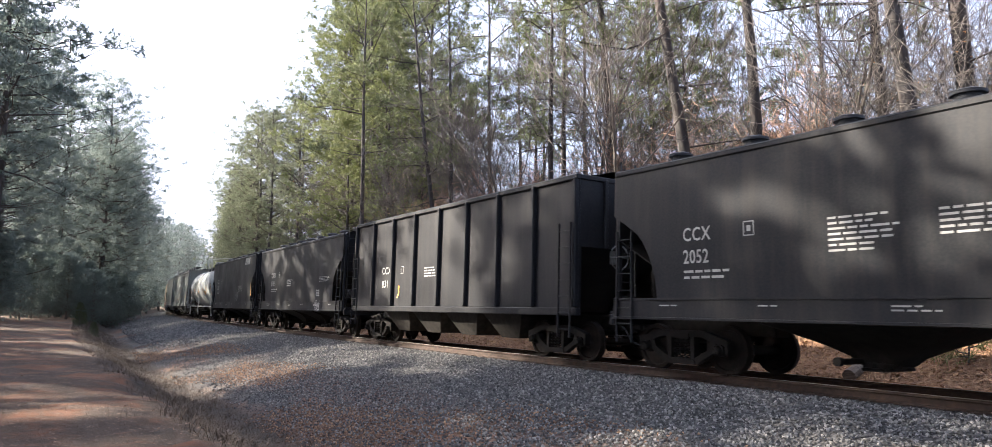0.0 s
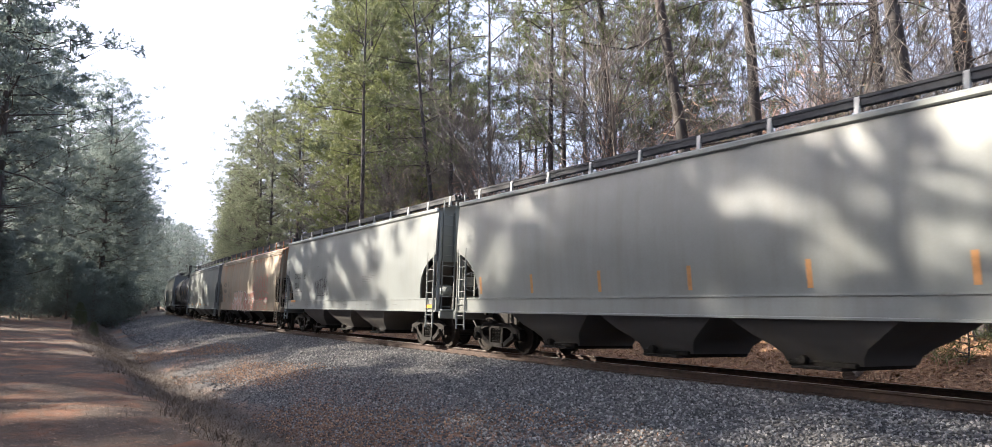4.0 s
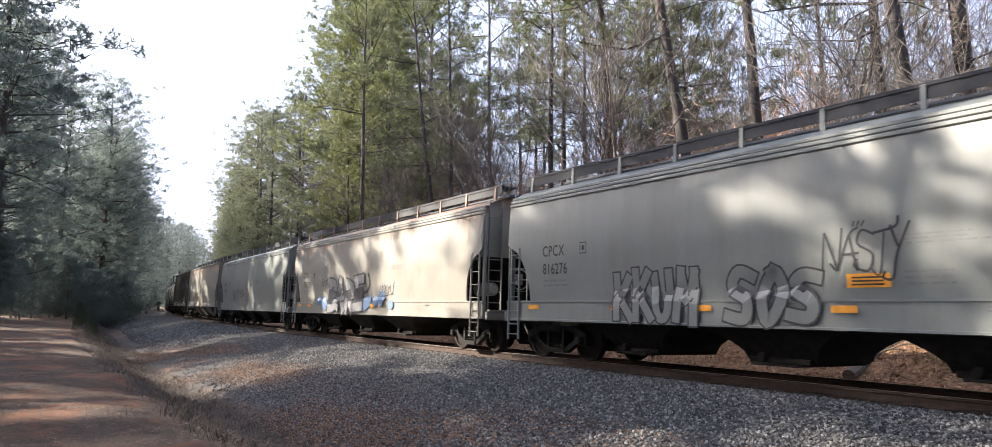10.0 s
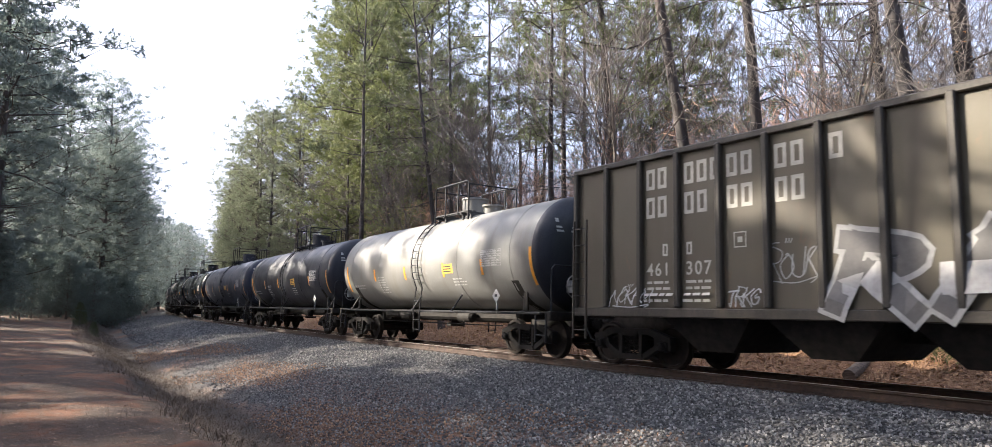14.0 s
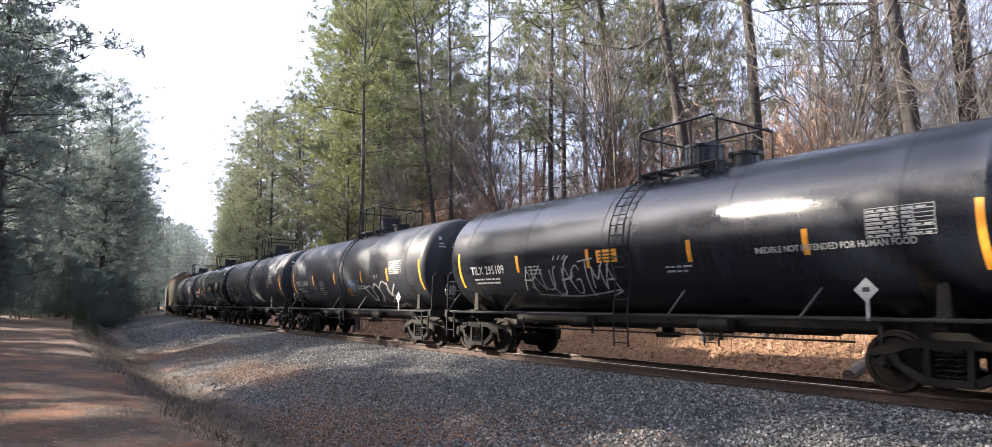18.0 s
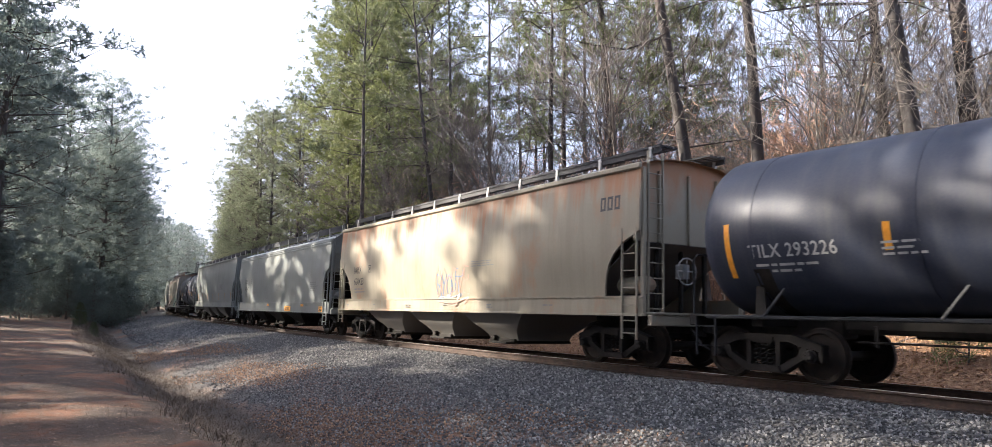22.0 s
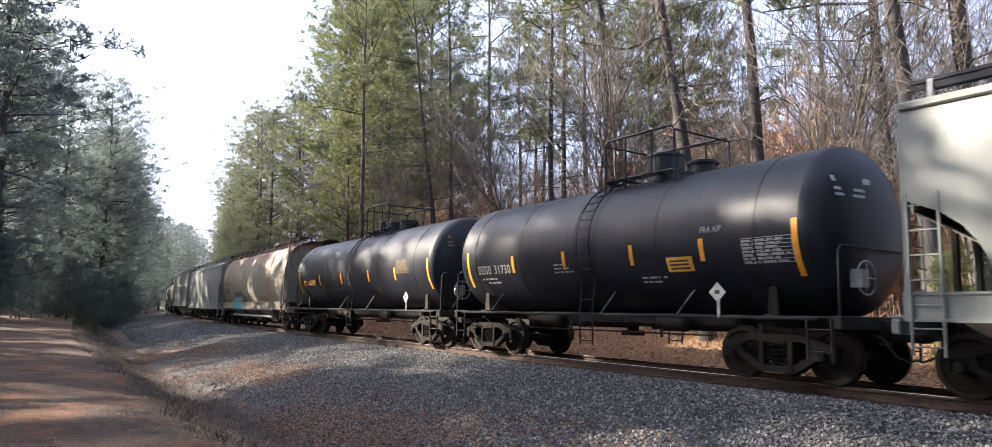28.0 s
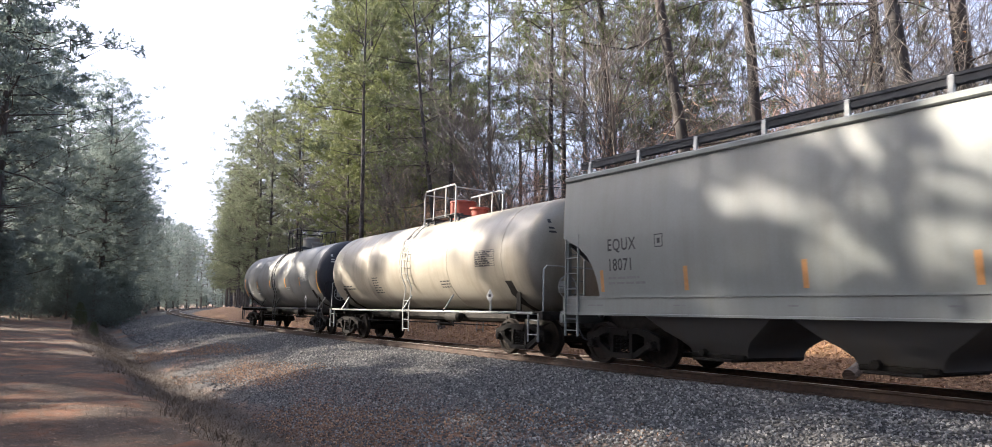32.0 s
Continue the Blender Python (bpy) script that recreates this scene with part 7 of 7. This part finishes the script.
        write(car, "INEDIBLE NOT INTENDED", hb - 8.47, 2.34, 0.10, INK_WHITE, lat, 0.9, label="stencilled warning")
        write(car, "FOR HUMAN FOOD", hb - 8.6, 2.17, 0.10, INK_WHITE, lat, 0.9, label="stencilled warning")
        tag(5.4, 6.5, 1.72, 2.2, SPRAY_WHITE, 4, 0.028)
    elif i == 25:
        tag(7.84, 9.83, 1.5, 2.36, SPRAY_PINK, 5, 0.05)
        tag(8.0, 9.4, 1.6, 2.2, SPRAY_BLUE, 4, 0.028, 1)
        blocks(car, "###", hb - 15.4, 3.29, 0.30, INK_BLACK, lat, "logo", "dark logo of three blocks")
    elif i == 26:
        panel(10.4, 0.96, 1.0, 0.22, ORANGE, sill, "orange panel on the sill")
        panel(15.6, 0.96, 0.5, 0.22, ORANGE, sill, "orange panel on the sill")
        printed(14.2, 2.2, 1.2, 5, INK_BLACK)
        tag(6.2, 6.9, 1.5, 2.2, SPRAY_GREY, 2, 0.03)
    elif i == 28:
        write(car, "646545", hb - 2.26, 2.06, 0.22, INK_YELLOW, lat, 0.9, "number", "yellow stencilled car number")
        tag(8.4, 9.7, 1.46, 1.8, SPRAY_GREY, 5, 0.03)
    elif i == 29:
        fat(11.4, 14.35, 1.0, 1.95, GREY_WARM, SPRAY_TEAL, 6, "outlined sprayed letters")
        tag(0.6, 7.4, 1.3, 2.2, SPRAY_PINK, 9, 0.06)
        tag(15.0, 15.8, 1.5, 2.0, SPRAY_RED, 4, 0.028, 2)
    elif i == 31:
        write(car, "FRA AIP", hb - 9.05, 2.62, 0.11, INK_WHITE, lat, 0.9, label="stencilled mark")
    elif i == 33:
        bars(car, [(0, 0, 2.3, 0.38)], hb - 3.6, 1.0, SPRAY_TEAL, sill, "graffiti", "teal sprayed block on the sill")
        bars(car, [(0.0, 0, 2.15, 0.46), (0.12, 0.46, 1.8, 0.12)], hb - 3.5, 1.42, plain("dark teal spray paint", (0.012, 0.075, 0.085), 0.5), lat, "graffiti", "dark teal sprayed block")
        tag(3.6, 5.9, 1.55, 2.1, SPRAY_BLACK, 5, 0.04, 4)
        bars(car, [(0, 0, 2 * hb - 1, 0.025)], hb - 0.5, 2.32, GREY_WARM, lat, "seam", "horizontal seam strip")
        bars(car, [(0, 0, 0.55, 0.4)], -hb + 2.6, 2.5, INK_WHITE, lat, "stencil", "white stencilled plate")
        for x, z in ((-1.38, 0.98), (-1.30, 0.62)):
            part("pipe", Build().tube([(x, -hb + 3.0, z), (x, hb - 2.6, z)], 0.06, 10), GALV, car, "long discharge pipe")


TANKS = {4, 9, 16, 17, 18, 19, 20, 21, 22, 23, 24, 28, 31, 32, 36, 37}
STRIPS = {10: (1.27, 3.54, 6.0, 8.45), 13: (3.9, 6.3, 8.65, 10.9), 14: (1.2, 3.1, 4.8, 6.6, 8.3, 10.2), 5: (1.2, 3.5, 5.95, 8.45, 10.9, 13.3, 15.4), 27: (1.2, 3.5, 5.95, 8.45, 10.9, 13.3, 15.4), 30: (1.2, 3.5, 5.95, 8.45, 10.9, 13.3, 15.4), 35: (1.2, 3.5, 5.95, 8.45, 10.9, 13.3, 15.4)}
SILL_ORANGE = {8: (0.9, 3.6, 5.8, 8.25, 10.5), 11: (0.9, 3.8, 6.0, 8.7, 15.8), 12: (0.9, 2.2, 9.2), 26: (7.0, 13.0), 6: (15.0,)}
PANELS = {4: (8.95, 1.99, ORANGE), 19: (8.57, 2.18, INK_YELLOW), 20: (6.7, 2.2, ORANGE), 28: (10.16, 2.0, INK_YELLOW), 31: (8.15, 1.93, INK_YELLOW), 16: (8.4, 2.2, INK_YELLOW), 17: (8.4, 2.2, INK_YELLOW), 18: (8.5, 2.2, INK_YELLOW), 24: (8.4, 2.2, INK_YELLOW)}
# where the reporting mark stands: metres from the far end, height of its foot
MARK_AT = {0: (1.86, 2.48), 2: (2.35, 2.60), 3: (1.84, 2.66), 7: (1.45, 2.40), 8: (1.24, 2.35), 10: (1.6, 2.54), 14: (1.3, 2.40), 25: (1.5, 2.42), 26: (1.75, 2.42), 27: (1.85, 2.56), 30: (1.85, 2.5), 34: (1.6, 2.42), 33: (1.1, 2.40)}
TABLE_AT = {4: (11.75, 2.78), 19: (11.2, 2.78), 20: (12.75, 2.72), 31: (9.95, 2.44)}
TANK_MARK_AT = {4: 1.3, 9: 1.43, 20: 1.44, 21: 1.2, 22: 0.75}

CONSIST = [
    # kind, far end, paint, mark, number
    ("B0", 11.03, BLACK, "CCX", "2052"), ("O1", 25.40, BLACK, "CCX", "831"), ("B", 39.50, BLACK, "CABX", "80059"), ("BG", 54.20, BLACK, "CCX", "2005"), ("T", 68.35, WHITE_TANK, "CHVX 288078", ""),
    ("S", 86.16, GREY, "", ""), ("S", 102.89, GREY_COOL, "GVDX", "2011"), ("R", 119.63, TAN, "ACFX", "69064"), ("R", 137.33, GREY, "WFRX", "884900"), ("T", 153.07, BLACK_MATT, "SHQX 9029", ""),
    ("S", 170.69, GREY_COOL, "TILX", "332092"), ("R", 188.59, GREY, "CPCX", "816276"), ("R", 206.59, GREY_WARM, "CITX", "703179"), ("R", 224.55, GREY, "CBFX", "470315"), ("S", 242.00, GREY_WARM, "MLLX", "97977"),
    ("O2", 257.21, GREEN_BROWN, "", ""), ("T", 271.92, SLATE, "", ""), ("T", 287.30, BLACK_MATT, "", ""), ("T", 303.84, BLUE_BLACK, "", ""), ("T", 319.18, BLACK_GLOSS, "GBRX 714953", ""),
    ("T", 335.16, BLACK_GLOSS, "TILX 295109", ""), ("T", 350.97, BLACK_MATT, "GATX 214848", ""), ("T", 366.66, BLACK_MATT, "GBRX 714822", ""), ("T", 382.37, BLACK_GLOSS, "DARX 231041", ""), ("T", 398.20, BLUE_BLACK, "TILX 293226", ""),
    ("S", 415.96, TAN_PALE, "IARX", "600423"), ("R", 433.93, GREY, "PINX", "462467"), ("S", 451.99, GREY, "TILX", "623318"), ("T", 467.51, BLUE_BLACK, "", ""), ("R", 485.56, GREY_WARM, "", ""),
    ("S", 503.48, GREY, "TILX", "623829"), ("T", 516.21, BLACK_DEEP, "GATX 31730", ""), ("TD", 531.59, BLACK_DEEP, "UTLX 647007", ""), ("C", 548.13, OLIVE, "PURX", "894002"), ("R", 566.56, GREY, "EQUX", "19549"),
    ("S", 583.94, GREY, "EQUX", "18071"), ("TR", 599.60, CREAM_TANK, "", ""), ("T", 615.60, SLATE, "", ""),
]
front = 11.03 + 0.62 - 16.0


def build_train():
    last = front
    for i, (kind, far, mat, mark, number) in enumerate(CONSIST):
        end = far + (0.55 if kind[0] == "T" else 0.62)
        L, u = end - last, (end + last) / 2
        last = end
        dark = mat in (BLACK, BLACK_DEEP, BLACK_GLOSS, BLACK_MATT, BLUE_BLACK, SLATE, GREEN_BROWN)
        ink = INK_WHITE if dark else INK_BLACK
        if kind[0] == "T":
            car, lat, ht = tank_car(L, mat, head_mat=BLACK_MATT if mat in (SLATE,) else mat, dome="triple" if kind == "TD" else "single", dome_mat=RED_DOME if kind == "TR" else None,
                                    rail_mat=GALV if mat in (WHITE_TANK, CREAM_TANK) else BLACK, stripes=mat not in (CREAM_TANK,), dome_at=0.6 if i == 4 else 0.0)
            tank_marks(car, lat, ht, mark, INK_YELLOW if kind == "TD" else ink, i, print_ink=INK_DULL if i in (9, 32) else None)
            decorate(i, car, lat, ht)
            name = {BLACK_GLOSS: "glossy black", BLACK_MATT: "dusty black", BLACK_DEEP: "deep black", BLUE_BLACK: "faded blue-black", SLATE: "slate grey", WHITE_TANK: "clean white", CREAM_TANK: "dirty cream"}[mat]
            fit_out(car, name + " railway tank car with top platform and ladder", u)
        elif kind in ("O1", "O2"):
            car, lat, hb = open_hopper_car(L, mat, BLACK if kind == "O1" else RIB_DARK, 9 if kind == "O1" else 15, 4.22 if kind == "O1" else 4.27, kind == "O1", GREEN_END if kind == "O2" else None)
            fit_out(car, "black open hopper car heaped with coal" if kind == "O1" else "brown-green ribbed open hopper car with sprayed graffiti", u)
            if mark:
                write(car, mark, hb - 2.4, 2.32, 0.24, ink, lat, 0.9, label="stencilled reporting mark", spread=1.2)
                write(car, number, hb - 2.43, 1.86, 0.24, ink, lat, 0.9, "number", "stencilled car number", spread=1.2)
            decorate(i, car, lat, hb)
        else:
            style = kind[0]
            car, lat, hb = hopper_car(L, mat, style, 3, "round" if style == "B" else "trough", seed=i, under=UNDER if style in "BR" and i != 8 else None)
            if mark:
                marks(car, lat, hb, mark, number, ink, i, *MARK_AT.get(i, (1.45, 2.42)))
            decorate(i, car, lat, hb)
            name = {BLACK: "black", GREY: "pale grey", GREY_COOL: "cool grey", GREY_WARM: "cream-grey", TAN: "rust-stained tan", TAN_PALE: "faded tan", OLIVE: "rusty cream"}[mat]
            fit_out(car, name + (" round-sided" if style == "C" else "") + " covered hopper car with roof walk", u)


build_train()


# ---- what moves ----
def run(t):
    """Metres that the train has gone at t seconds."""
    return 16.988 * t + 0.04242 * t * t - 0.0004823 * t ** 3


def motions():
    for car, u in CARS:
        rows = []
        for k in range(33):
            s = u - run(k)
            rows.append((k, Matrix.Translation(canted(s, 0, 0)) @ pose(0, 0, 0, 0, CANT, -math.degrees((s - APEX) / BEND))))
        walk(car, rows)
    # every wheel rolls alike: one set of keys, row by row less than a quarter turn apart
    first = WHEELSETS[0]
    walk(first, [(k / FPS, pose(0, 0, 0, math.degrees(run(k / FPS) / 0.457))) for k in range(32 * FPS + 1)])
    keys = first.animation_data
    for ws in WHEELSETS[1:]:
        ws.rotation_mode = "QUATERNION"
        ad = ws.animation_data_create()
        ad.action = keys.action
        ad.action_slot = keys.action_slot


motions()
